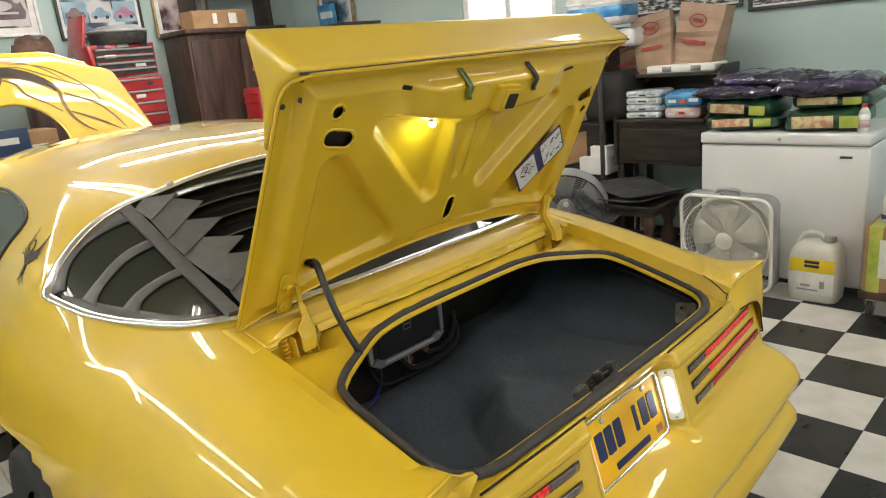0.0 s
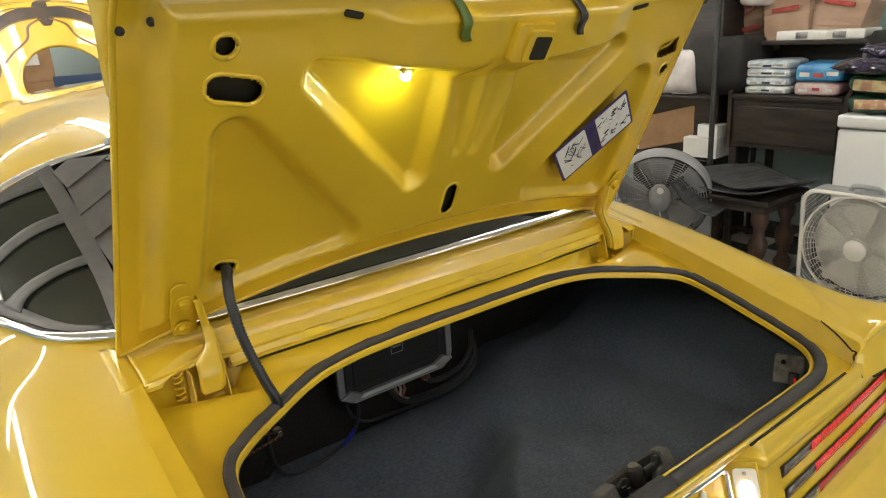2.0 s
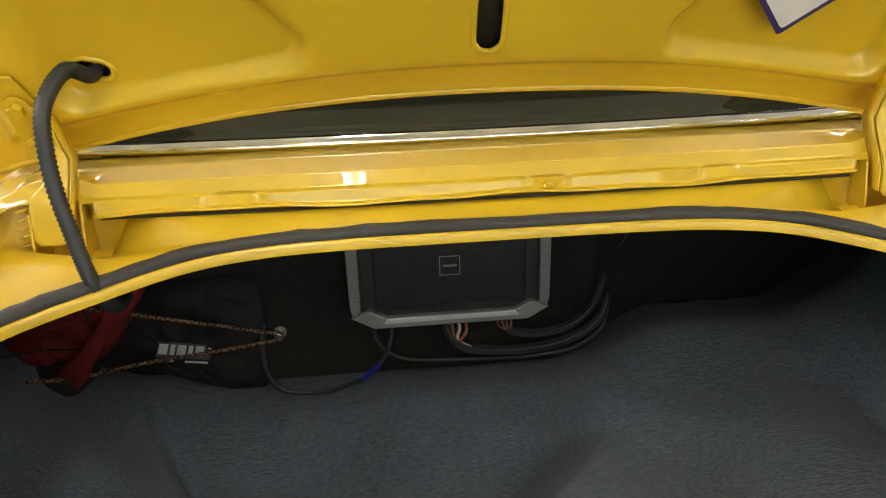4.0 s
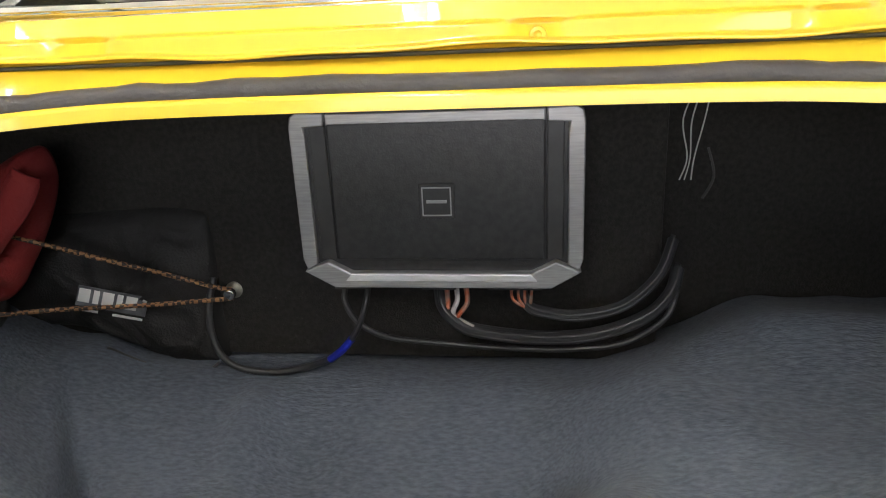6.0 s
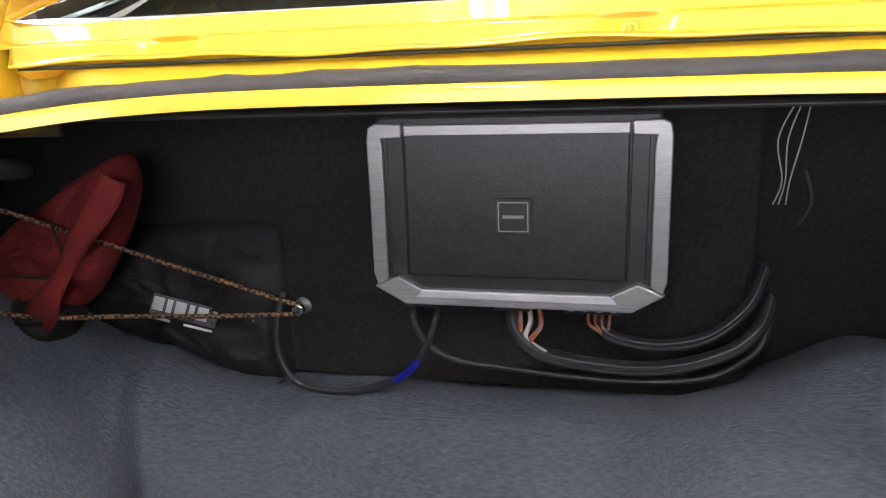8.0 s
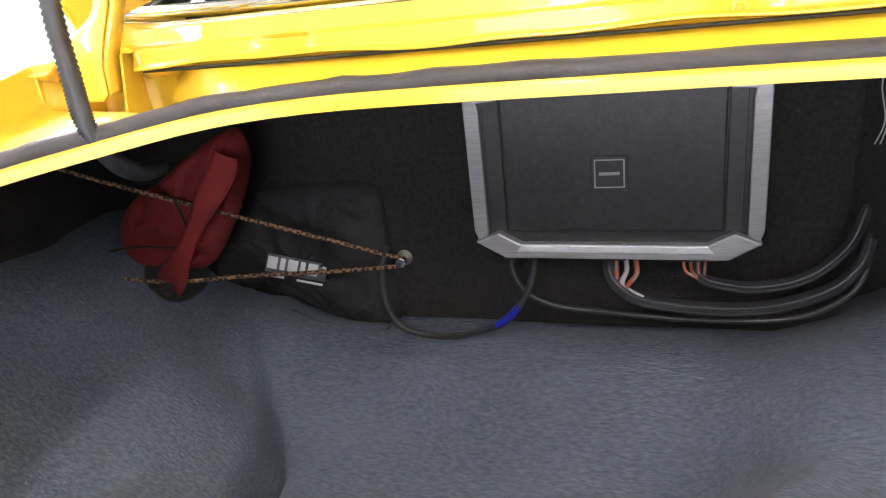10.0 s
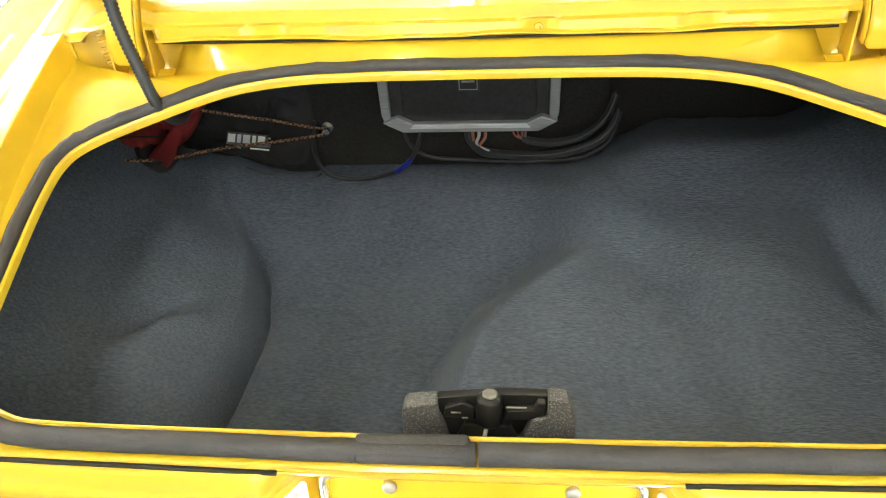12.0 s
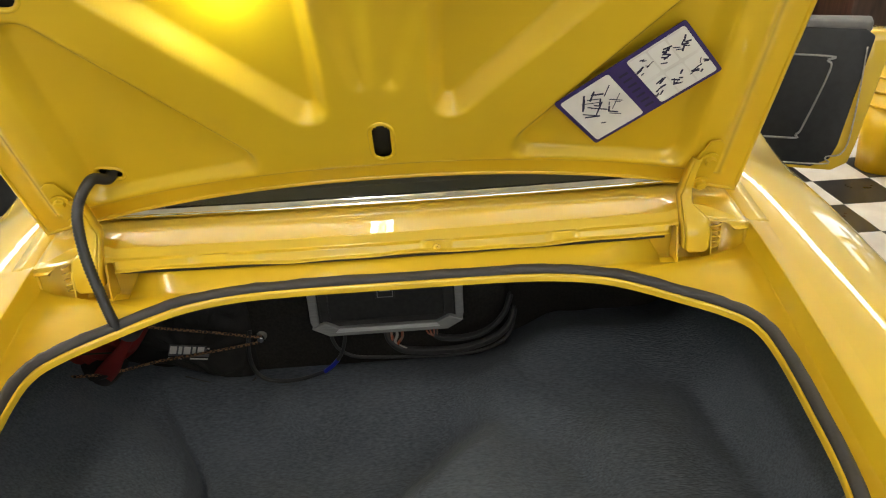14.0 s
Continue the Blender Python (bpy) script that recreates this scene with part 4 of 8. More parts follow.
latch_part("catch_jaw", bm_prism([(0.024, 0.006), (0.050, 0.006), (0.064, 0.014), (0.066, 0.032), (0.058, 0.033), (0.054, 0.022), (0.028, 0.020)], 0.010, LATCH @ Matrix.Translation((0, 0, -0.010)), 0.0015), M_LATCH)
latch_part("catch_jaw", bm_prism([(-0.036, 0.004), (-0.006, 0.002), (-0.004, 0.020), (-0.016, 0.027), (-0.034, 0.018)], 0.008, LATCH @ Matrix.Translation((0, 0, -0.012)), 0.0015), M_LATCH)
for x, y, w in ((-0.023, 0.014, 0.010), (-0.014, 0.006, 0.006), (0.037, 0.024, 0.020), (0.056, 0.018, 0.008)):
    latch_part("catch_edge", bm_box(w, 0.0022, 0.002, LATCH @ Matrix.Translation((x, y, -0.0015)), 0.0005), M_DULL)
latch_part("guide", bm_prism([(-0.028, -0.030), (0.036, -0.030), (0.026, -0.006), (-0.018, -0.004)], 0.012, LATCH @ Matrix.Translation((0.004, 0, -0.014)), 0.002), M_LATCH)
latch_part("lock_rod", bm_tube([LATCH @ Vector((0.004, -0.034, 0.004)), LATCH @ Vector((0.005, -0.022, 0.002)), LATCH @ Vector((0.007, -0.010, 0.000))], 0.0022, 8), M_ZINC, smooth=True)
latch_part("lock_cam", bm_cyl(0.010, 0.004, LATCH @ Matrix.Translation((0.000, -0.034, 0.002)), 14, bevel=0.001), M_ZINC, smooth=True)

def smooth_sec(sec):
    return [(p.x, p.y) for p in smooth_path([(y, z, 0) for y, z in sec], 5)]


# ---- tail ----
TAIL = Matrix(((1, 0, 0, 0), (0, 0.261, -0.965, -0.51), (0, 0.965, 0.261, 0.785), (0, 0, 0, 1)))  # x, up the panel, out to the back
TP = [(-0.511, 0.789), (-0.519, 0.786), (-0.523, 0.778), (-0.527, 0.766), (-0.532, 0.762), (-0.533, 0.750), (-0.529, 0.744), (-0.531, 0.730), (-0.545, 0.666), (-0.558, 0.608), (-0.566, 0.596), (-0.600, 0.574), (-0.640, 0.537), (-0.657, 0.500), (-0.648, 0.464), (-0.622, 0.434), (-0.627, 0.414), (-0.650, 0.388), (-0.654, 0.356), (-0.630, 0.302), (-0.57, 0.25), (-0.50, 0.22)]
TP = [(lerp(y0, y1, q / 3), lerp(z0, z1, q / 3)) for (y0, z0), (y1, z1) in zip(TP, TP[1:]) for q in range(3)] + [TP[-1]]


def tail_y(x, z):
    """How far back the tail panel stands at a place."""
    y = TP[-1][0]
    for (y0, z0), (y1, z1) in zip(TP, TP[1:]):
        if z0 >= z >= z1:
            y = lerp(y0, y1, (z0 - z) / max(z0 - z1, 1e-6))
            break
    return y + 0.024 * (x / 0.8) ** 2


def tail_half(z):
    return lerp(0.738, 0.785, sstep(0.63, 0.53, z)) - 0.05 * sstep(0.36, 0.22, z)


us = sorted(set([round(-1 + 2 * k / 80, 4) for k in range(81)]))
trows = []
for y, z in TP:
    hw = tail_half(z)
    xs = sorted([u * hw for u in us if not 0.145 < abs(u * hw) < 0.215] + [s * x for s in (-1, 1) for x in (0.150, 0.158, 0.166, 0.176, 0.186, 0.196, 0.206)])
    row = []
    for x in xs:
        yy = y + 0.024 * (x / 0.8) ** 2
        sunk = 0.058 * sstep(0.572, 0.606, z) * clamp01((0.196 - abs(x)) / 0.030)
        if z > 0.776:
            sunk = min(sunk, max(-0.508 - y, 0))
        row.append(Vector((x, yy + sunk, z)))
    for s, at in ((-1, 0), (1, len(row))):
        side_cols = [Vector((s * (hw + dx), y + 0.024 + dy, z)) for dx, dy in ((0.012, 0.008), (0.020, 0.026), (0.026, 0.10), (0.028, 0.22))]
        row = side_cols[::-1] + row if s < 0 else row + side_cols
    trows.append(row)
tail = part("tail_panel", gathered(bm_grid([[Vector(p) for p in r] for r in trows])), M_PAINT, car, "yellow tail panel and soft bumper")
for s in (-1, 1):
    part("tail_gap", bm_tube([(s * lerp(0.182, 0.508, q / 8), -0.5105 + 0.004 * q / 8, lerp(0.7870, 0.7915, q / 8)) for q in range(9)], 0.0028, 6, flat=0.8), M_SHADE_SEAM, car)


def tail_at(x, z, off=0.0):
    return Vector((x, tail_y(x, z), z)) + Vector((0, -0.965, 0.261)) * off


for s in (-1, 1):
    light = part("tail_light", bm_join(*[bm_tube([tail_at(s * (0.246 + 0.004 * k + (0.430 + 0.013 * k) * q / 24), 0.716 - 0.040 * k + 0.012 * q / 24, 0.0002) for q in range(25)], 0.003, 8, flat=4.5, up=(0, 0, 1)) for k in range(3)]), M_SHADE_SEAM, car, "three slim red tail light slots")
    for k in range(3):
        z0, x0, wide_ = 0.716 - 0.040 * k, 0.250 + 0.004 * k, 0.420 + 0.013 * k
        part("reverse_lens", bm_tube([tail_at(s * (x0 + 0.094 * q / 6), z0 + 0.012 * (q / 6 * 0.22), 0.0022) for q in range(7)], 0.0028, 8, flat=3.9, up=(0, 0, 1)), M_SMOKE, light)
        part("red_lens", bm_tube([tail_at(s * (x0 + 0.096 + (wide_ - 0.096) * q / 18), z0 + 0.003 + 0.009 * q / 18, 0.0022) for q in range(19)], 0.0028, 8, flat=3.9, up=(0, 0, 1)), M_REDLIT if k < 2 else M_RED, light)

# number plate in its recess, with lamps either side
PW = -0.040
plate = part("number_plate", bm_prism(rounded(0.302, 0.150, 0.012), 0.0016, TAIL @ Matrix.Translation((0.002, -0.112, PW))), M_PLATE, car, "orange and yellow embossed licence plate", smooth=False)
frame_loop = [TAIL @ Vector((0.002 + x, -0.112 + y, PW + 0.003)) for x, y in rounded(0.310, 0.157, 0.014, 4)]
part("plate_frame", bm_tube(frame_loop, 0.0060, 8, closed=True), M_CHROME, plate, "chrome plate frame")
for k, w in enumerate((0.030, 0.030, 0.030, 0.0, 0.014, 0.030, 0.030)):
    if w:
        part("plate_bar", bm_prism(rounded(w, 0.062, 0.004, 2), 0.002, TAIL @ Matrix.Translation((-0.112 + 0.038 * k, -0.102, PW + 0.0016))), M_PLATEINK, plate, smooth=False)
part("plate_bar", bm_prism(rounded(0.15, 0.016, 0.003, 2), 0.0015, TAIL @ Matrix.Translation((0.002, -0.167, PW + 0.0016))), M_PLATEINK, plate, smooth=False)
part("plate_sticker", bm_prism(rounded(0.026, 0.018, 0.002, 2), 0.001, TAIL @ Matrix.Translation((0.125, -0.165, PW + 0.0016))), M_COPPER, plate, smooth=False)
for x in (-0.087, 0.091):
    part("plate_bolt", bm_cyl(0.0075, 0.006, TAIL @ Matrix.Translation((x, -0.051, PW + 0.004)), 12, bevel=0.0015), M_ZINC, plate)
for s in (-1, 1):
    slant = pose(0, 0, 0, 0, s * 27, 0)
    lamp_m = TAIL @ Matrix.Translation((s * 0.1800, -0.104, -0.026)) @ slant
    housing = part("plate_lamp", bm_box(0.007, 0.150, 0.056, lamp_m @ Matrix.Translation((-s * 0.001, 0, 0)), 0.002), M_PAINT, car, "lit licence plate lamp")
    face = lamp_m @ Matrix(((0, 0, -s, -s * 0.003), (0, 1, 0, 0), (s, 0, 0, 0.007), (0, 0, 0, 1)))
    part("lamp_rim", bm_prism(rounded(0.036, 0.128, 0.007), 0.0045, face, 0.0012), M_LAMPRIM, housing, "pale frosted lamp rim")
    part("lamp_lens", bm_prism(rounded(0.023, 0.090, 0.010), 0.0075, face, 0.003), M_LAMPLENS, housing, "glowing white lens")
    for q in (-0.057, 0.057):
        part("lens_screw", bm_cyl(0.0034, 0.018, lamp_m @ Matrix.Translation((0, q, 0.007)) @ pose(0, 0, 0, 0, 90, 0), 8), M_ZINC, housing)

# spoiler end caps on the rear wings: x, front y, ridge y and z, lower back y and z
CAP = [(0.566, -0.430, -0.500, 0.812, -0.519, 0.757), (0.590, -0.425, -0.506, 0.832, -0.523, 0.764), (0.620, -0.405, -0.512, 0.846, -0.528, 0.766), (0.660, -0.360, -0.521, 0.856, -0.530, 0.764), (0.695, -0.320, -0.528, 0.862, -0.531, 0.754),
       (0.722, -0.300, -0.532, 0.866, -0.531, 0.726), (0.738, -0.290, -0.533, 0.866, -0.530, 0.684), (0.748, -0.290, -0.530, 0.856, -0.531, 0.646), (0.754, -0.290, -0.522, 0.836, -0.522, 0.640)]
# the near cap's inner end stands up as a thin tip
CAP_TIP = [(0.528, -0.505, -0.516, 0.852, -0.524, 0.846), (0.540, -0.500, -0.516, 0.857, -0.524, 0.836), (0.556, -0.490, -0.515, 0.860, -0.524, 0.815)]
for s in (-1, 1):
    rows = []
    for x, fy, ry, rz, by, bz in (CAP_TIP + [(x, fy, ry, max(rz, 0.862), by, bz) for x, fy, ry, rz, by, bz in CAP] if s < 0 else CAP):
        out = sstep(0.728, 0.752, x)
        fz = shell_point(max(x, 0.59), fy) + (0.002 if x > 0.56 else 0.018)
        m1 = (lerp(fy, ry, 0.5), lerp(fz, rz, 0.5) - 0.016 * sstep(0.57, 0.66, x))
        sec = [(fy, fz), m1, (lerp(fy, ry, 0.86), lerp(fz, rz, 0.86) - 0.006), (ry + 0.006, rz - 0.001), (ry, rz - 0.003), (ry + 0.004, rz - 0.012), (lerp(ry, by, 0.45) + 0.008 * (1 - out), lerp(rz, bz, 0.45)), (by, bz)]
        rows.append([Vector((s * x, y, z)) for y, z in smooth_sec(sec)])
    top = rows[-1]
    for dx, back, f in ((0.003, 0.012, 0.06), (0.007, 0.045, 0.30), (0.014, 0.13, 0.75)):
        rows.append([Vector((p.x + s * dx, min(p.y + back, max(p.y, -0.285)), lerp(p.z, min(p.z, 0.79), f))) for p in top])
    part("wing_end_cap", gathered(bm_grid(rows)), M_PAINT, car, "yellow upswept spoiler end cap")
    seam = [rows[0][k] + Vector((-s * 0.002, 0, 0.002)) for k in range(len(rows[0]))]
    part("cap_seam", bm_tube(seam, 0.0016, 5), M_SHADE_SEAM, car)
    lower = [r[-1] + Vector((0, -0.002, -0.003)) for r in rows[-11:-3]]
    part("cap_seam", bm_tube(smooth_path(lower, 4), 0.0022, 5), M_SHADE_SEAM, car)

# louvres over the rear window
def ribbon(pts, width, lift, thick=0.004, n=7):
    """A flat strip laid along the glass."""
    path = smooth_path([(x, y, 0) for x, y in pts], n)
    rows = []
    for k, p in enumerate(path):
        q0, q1 = path[max(k - 1, 0)], path[min(k + 1, len(path) - 1)]
        t = (q1 - q0).normalized()
        m = Vector((-t.y, t.x, 0)) * width / 2
        rows.append([on_shell(*(p - m).xy, lift), on_shell(*(p + m).xy, lift)])
    bm = bm_grid(rows)
    bmesh.ops.recalc_face_normals(bm, faces=bm.faces[:])
    return thicken(bm, thick)


louver = part("window_louver", ribbon([(-0.550, 0.158), (-0.541, 0.33), (-0.547, 0.47), (-0.561, 0.625)], 0.030, 0.020, 0.014), M_LOUVER, car, "satin black slatted rear window louvre", smooth=False)
part("louver_rail", ribbon([(0.550, 0.158), (0.541, 0.33), (0.547, 0.47), (0.561, 0.625)], 0.030, 0.020, 0.014), M_LOUVER, louver, smooth=False)
for y0 in (0.560, 0.503, 0.447, 0.385, 0.315, 0.245):
    rows = []
    for k in range(31):
        x = -0.45 + 0.90 * k / 30
        edge = on_shell(x, y0 - 0.015 * (1 - (x / 0.45) ** 2), 0.030)
        rows.append([edge + Vector((0, 0.074, 0.006)), edge + Vector((0, 0.004, 0.001)), edge, edge + Vector((0, 0.001, -0.004))])
    part("slat", thicken(bm_grid(rows), 0.002), M_SLAT, louver, "gloss black louvre slat", smooth=False)
    part("slat_edge", bm_tube([r[2] + Vector((0, -0.0004, 0)) for r in rows], 0.0014, 6), M_LOUVER, louver)
# cheeks: flat plates that step down from the roof to the tail, each tucked under the one above
CHEEKS = [[(0.549, 0.592), (0.512, 0.612), (0.445, 0.562), (0.536, 0.532)], [(0.536, 0.537), (0.457, 0.560), (0.405, 0.502), (0.535, 0.461)],
          [(0.535, 0.466), (0.468, 0.483), (0.394, 0.433), (0.530, 0.396)], [(0.530, 0.401), (0.465, 0.415), (0.387, 0.354), (0.454, 0.329), (0.382, 0.286), (0.446, 0.251), (0.518, 0.216)],
          [(0.519, 0.221), (0.446, 0.257), (0.378, 0.212), (0.452, 0.178), (0.530, 0.168)]]
for s in (-1, 1):
    for poly in CHEEKS:
        lo, hi = min(y for x, y in poly), max(y for x, y in poly)
        cb_ = bmesh.new()
        vs = [cb_.verts.new(on_shell(s * x, y, lerp(0.024, 0.036, sstep(0.53, 0.40, x)) + 0.007 * (hi - y) / (hi - lo))) for x, y in poly]
        cb_.faces.new(vs)
        bmesh.ops.triangulate(cb_, faces=cb_.faces[:])
        bmesh.ops.recalc_face_normals(cb_, faces=cb_.faces[:])
        part("slat_cheek", thicken(cb_, 0.003), M_LOUVER, louver, smooth=False)


def band(side, top, low, lift, n=24):
    """A strip on the glass between two edges."""
    def even(pts):
        path = smooth_path([(x, y, 0) for x, y in pts], 10)
        return [path[round(k * (len(path) - 1) / n)] for k in range(n + 1)]

    rows = [[on_shell(side * a.lerp(b, f).x, a.lerp(b, f).y, lift) for f in (0, 0.35, 0.65, 1)] for a, b in zip(even(top), even(low))]
    bm = bm_grid(rows)
    bmesh.ops.recalc_face_normals(bm, faces=bm.faces[:])
    return thicken(bm, 0.0025)


for s in (-1, 1):
    part("side_blade", band(s, [(0.782, 0.600), (0.765, 0.627), (0.713, 0.633), (0.651, 0.641), (0.60, 0.649), (0.545, 0.645)], [(0.760, 0.575), (0.745, 0.592), (0.723, 0.605), (0.681, 0.611), (0.622, 0.604), (0.553, 0.590)], 0.007), M_LOUVER, louver)
    part("side_blade", band(s, [(0.744, 0.522), (0.697, 0.520), (0.655, 0.523), (0.607, 0.523), (0.545, 0.511)], [(0.730, 0.480), (0.712, 0.494), (0.669, 0.499), (0.614, 0.500), (0.545, 0.489)], 0.007), M_LOUVER, louver)
    part("side_blade", band(s, [(0.696, 0.420), (0.655, 0.421), (0.613, 0.414), (0.572, 0.406), (0.540, 0.398)], [(0.676, 0.370), (0.658, 0.391), (0.619, 0.391), (0.584, 0.386), (0.540, 0.374)], 0.007), M_LOUVER, louver)
    part("side_strip", band(s, [(0.768, 0.575), (0.725, 0.491), (0.671, 0.383), (0.622, 0.255), (0.575, 0.200)], [(0.784, 0.575), (0.748, 0.490), (0.694, 0.370), (0.648, 0.245), (0.585, 0.180)], 0.0035), M_LOUVER, louver)
part("louver_clip", bm_cyl(0.010, 0.016, pose(-0.425, 0.632, 1.250, -20), 10, bevel=0.003), M_ZINC, louver)
part("louver_knob", bm_cyl(0.006, 0.008, Matrix.Translation(on_shell(-0.505, 0.255, 0.036)) @ pose(0, 0, 0, -20), 10, bevel=0.002), M_LOUVER, louver)

# ---- things in the boot ----
amp = empty("amplifier", "black car amplifier with silver rails screwed to the board", "amplifier", at=(-0.033, 0.18, 0.80))
AM = Matrix(((1.032, 0, 0, -0.0345), (0, 0, -1.032, 0.175), (0, 1.032, 0, 0.8055), (0, 0, 0, 1)))  # x, up, towards the tail


def amp_part(name, bm, mat, label="", smooth=False):
    return local(part(name, bm, mat, amp, label, smooth))


amp_part("case", bm_box(0.272, 0.180, 0.060, AM @ Matrix.Translation((0, 0, -0.032)), 0.006, 3), M_AMP, "black textured case")
amp_part("face_panel", bm_box(0.212, 0.142, 0.006, AM @ Matrix.Translation((0, 0.000, -0.001)), 0.002), M_AMP)
for s in (-1, 1):
    amp_part("groove", bm_box(0.016, 0.142, 0.003, AM @ Matrix.Translation((s * 0.1155, 0, -0.001)), 0.001), M_BLACK)
    side = [(s * 0.143, 0.066), (s * 0.143, -0.070), (s * 0.139, -0.082), (s * 0.128, -0.075), (s * 0.127, 0.058), (s * 0.1285, 0.066), (s * 0.108, 0.067), (s * 0.107, 0.080), (s * 0.134, 0.081), (s * 0.141, 0.077)]
    amp_part("side_rail", bm_prism(side if s > 0 else side[::-1], 0.010, AM @ Matrix.Translation((0, 0, -0.006)), 0.0015), M_SILVER, "brushed silver rail")
amp_part("top_rail", bm_prism([(-0.106, 0.067), (0.106, 0.067), (0.106, 0.079), (-0.106, 0.079)], 0.009, AM @ Matrix.Translation((0, 0, -0.007)), 0.0015), M_SILVER)
amp_part("bottom_bar", bm_prism([(-0.092, -0.084), (0.092, -0.084), (0.116, -0.071), (0.142, -0.082), (0.112, -0.100), (-0.110, -0.100), (-0.142, -0.082), (-0.116, -0.071)], 0.014, AM @ Matrix.Translation((0, 0, -0.006)), 0.002), M_SILVER, "faceted silver bar")
amp_part("bottom_lip", bm_prism([(-0.091, -0.0835), (0.091, -0.0835), (0.098, -0.0915), (-0.098, -0.0915)], 0.004, AM @ Matrix.Translation((0, 0, 0.0065)), 0.001), M_LIP, "bright polished lip")
amp_part("badge", bm_box(0.036, 0.036, 0.003, AM @ Matrix.Translation((0, -0.009, 0.003)), 0.001), M_BLACK)
for dx, dy, w, h in ((0, 0.014, 0.029, 0.0012), (0, -0.014, 0.029, 0.0012), (0.014, 0, 0.0012, 0.029), (-0.014, 0, 0.0012, 0.029)):
    amp_part("badge_line", bm_box(w, h, 0.001, AM @ Matrix.Translation((dx, -0.009 + dy, 0.005))), M_SILVER)
amp_part("badge_bar", bm_box(0.020, 0.003, 0.001, AM @ Matrix.Translation((0, -0.009, 0.005))), M_SILVER)
for x, w in ((-0.100, 0.034), (-0.004, 0.036), (0.075, 0.056)):
    amp_part("terminal", bm_box(w, 0.010, 0.022, AM @ Matrix.Translation((x, -0.104, -0.020)), 0.0015), M_BLACK)
for k in range(4):
    amp_part("terminal_screw", bm_box(0.006, 0.004, 0.002, AM @ Matrix.Translation((0.055 + 0.0135 * k, -0.104, -0.008)), 0.0008), M_ZINC)


CABLE_EYE = Vector((0.065, -0.50, 0.941))


def cable(name, pts, r, mat, label, ribs=False, n=14, strands=0):
    path = smooth_path([CABLE_EYE + (Vector(p) - CABLE_EYE) * 1.052 for p in pts], n)
    ob = part(name, bm_tube(path, r, 10, radii=[r if k % 2 else r * 0.86 for k in range(len(path))] if ribs else None), mat)
    tagged(ob, label, "cable")
    for k in range(strands):
        a = 2 * math.pi * k / strands
        off = Vector((0, math.cos(a), math.sin(a))) * r * 0.72
        part("strand", bm_tube([p + off for p in path], r * 0.46, 6), mat, ob)
    return ob


cable("power_cable", [(-0.139, 0.175, 0.700), (-0.139, 0.165, 0.686), (-0.126, 0.162, 0.663), (-0.096, 0.163, 0.645), (-0.04, 0.168, 0.636), (0.034, 0.172, 0.629), (0.10, 0.172, 0.629), (0.157, 0.168, 0.640), (0.196, 0.168, 0.668), (0.208, 0.178, 0.695)], 0.0036, M_LOOM, "thin ribbed black cable under the amplifier", True, 22)
cable("speaker_cable", [(-0.036, 0.172, 0.700), (-0.032, 0.160, 0.684), (-0.018, 0.154, 0.668), (0.004, 0.156, 0.657), (0.064, 0.162, 0.647), (0.122, 0.166, 0.649), (0.172, 0.166, 0.668), (0.200, 0.174, 0.692), (0.210, 0.188, 0.716)], 0.0070, M_LOOM, "thick bundled black speaker cable looping below the amplifier", False, 12, 5)
cable("speaker_cable", [(0.050, 0.170, 0.698), (0.058, 0.160, 0.684), (0.075, 0.160, 0.677), (0.110, 0.164, 0.672), (0.154, 0.166, 0.683), (0.188, 0.172, 0.714), (0.203, 0.186, 0.748)], 0.0060, M_LOOM, "thick bundled black speaker cable looping below the amplifier", False, 12, 5)
cable("ground_cable", [(-0.115, 0.178, 0.700), (-0.116, 0.165, 0.685), (-0.124, 0.160, 0.660), (-0.136, 0.160, 0.640)], 0.0036, M_LOOM, "short black cable below the amplifier")
cable("cable_sleeve", [(-0.134, 0.160, 0.643), (-0.146, 0.161, 0.629), (-0.162, 0.162, 0.616)], 0.0046, M_BLUE, "blue heat-shrink sleeve joining two black cables")
cable("air_line", [(-0.160, 0.162, 0.617), (-0.202, 0.166, 0.601), (-0.243, 0.170, 0.594), (-0.283, 0.172, 0.602), (-0.302, 0.176, 0.628), (-0.306, 0.184, 0.668), (-0.300, 0.196, 0.70)], 0.0046, M_LOOM, "ribbed black conduit hanging in a loop", True, 20)
for k, (x, z) in enumerate(((-0.028, 0.690), (-0.018, 0.692), (-0.008, 0.688))):
    cable("wire", [(x, 0.168, 0.704), (x + 0.002, 0.158, z), (x + 0.004 - 0.006 * k, 0.154, z - 0.016), (0.000, 0.154, 0.662)], 0.0028, M_COPPER if k != 1 else M_CLEARW, "short stripped wire at the amplifier terminals")
for k in range(4):
    cable("wire", [(0.040 + 0.007 * k, 0.168, 0.704), (0.042 + 0.006 * k, 0.158, 0.692), (0.058, 0.158, 0.682 - 0.001 * k)], 0.0016, M_COPPER, "short stripped wire at the amplifier terminals")

# eye bolt that holds the cord
bolt = empty("eye_bolt", "shiny steel bolt head on the board", "bolt", at=(-0.299, BOARD_Y, 0.669))
local(part("head", bm_cyl(0.0074, 0.010, pose(-0.299, 0.226, 0.669, 90), 12, bevel=0.002), M_CHROME, bolt))
local(part("shank", bm_cyl(0.0035, 0.012, pose(-0.299, 0.234, 0.669, 90), 10), M_ZINC, bolt))
local(part("washer", bm_cyl(0.0105, 0.002, pose(-0.299, 0.2388, 0.669, 90), 16), M_ZINC, bolt))

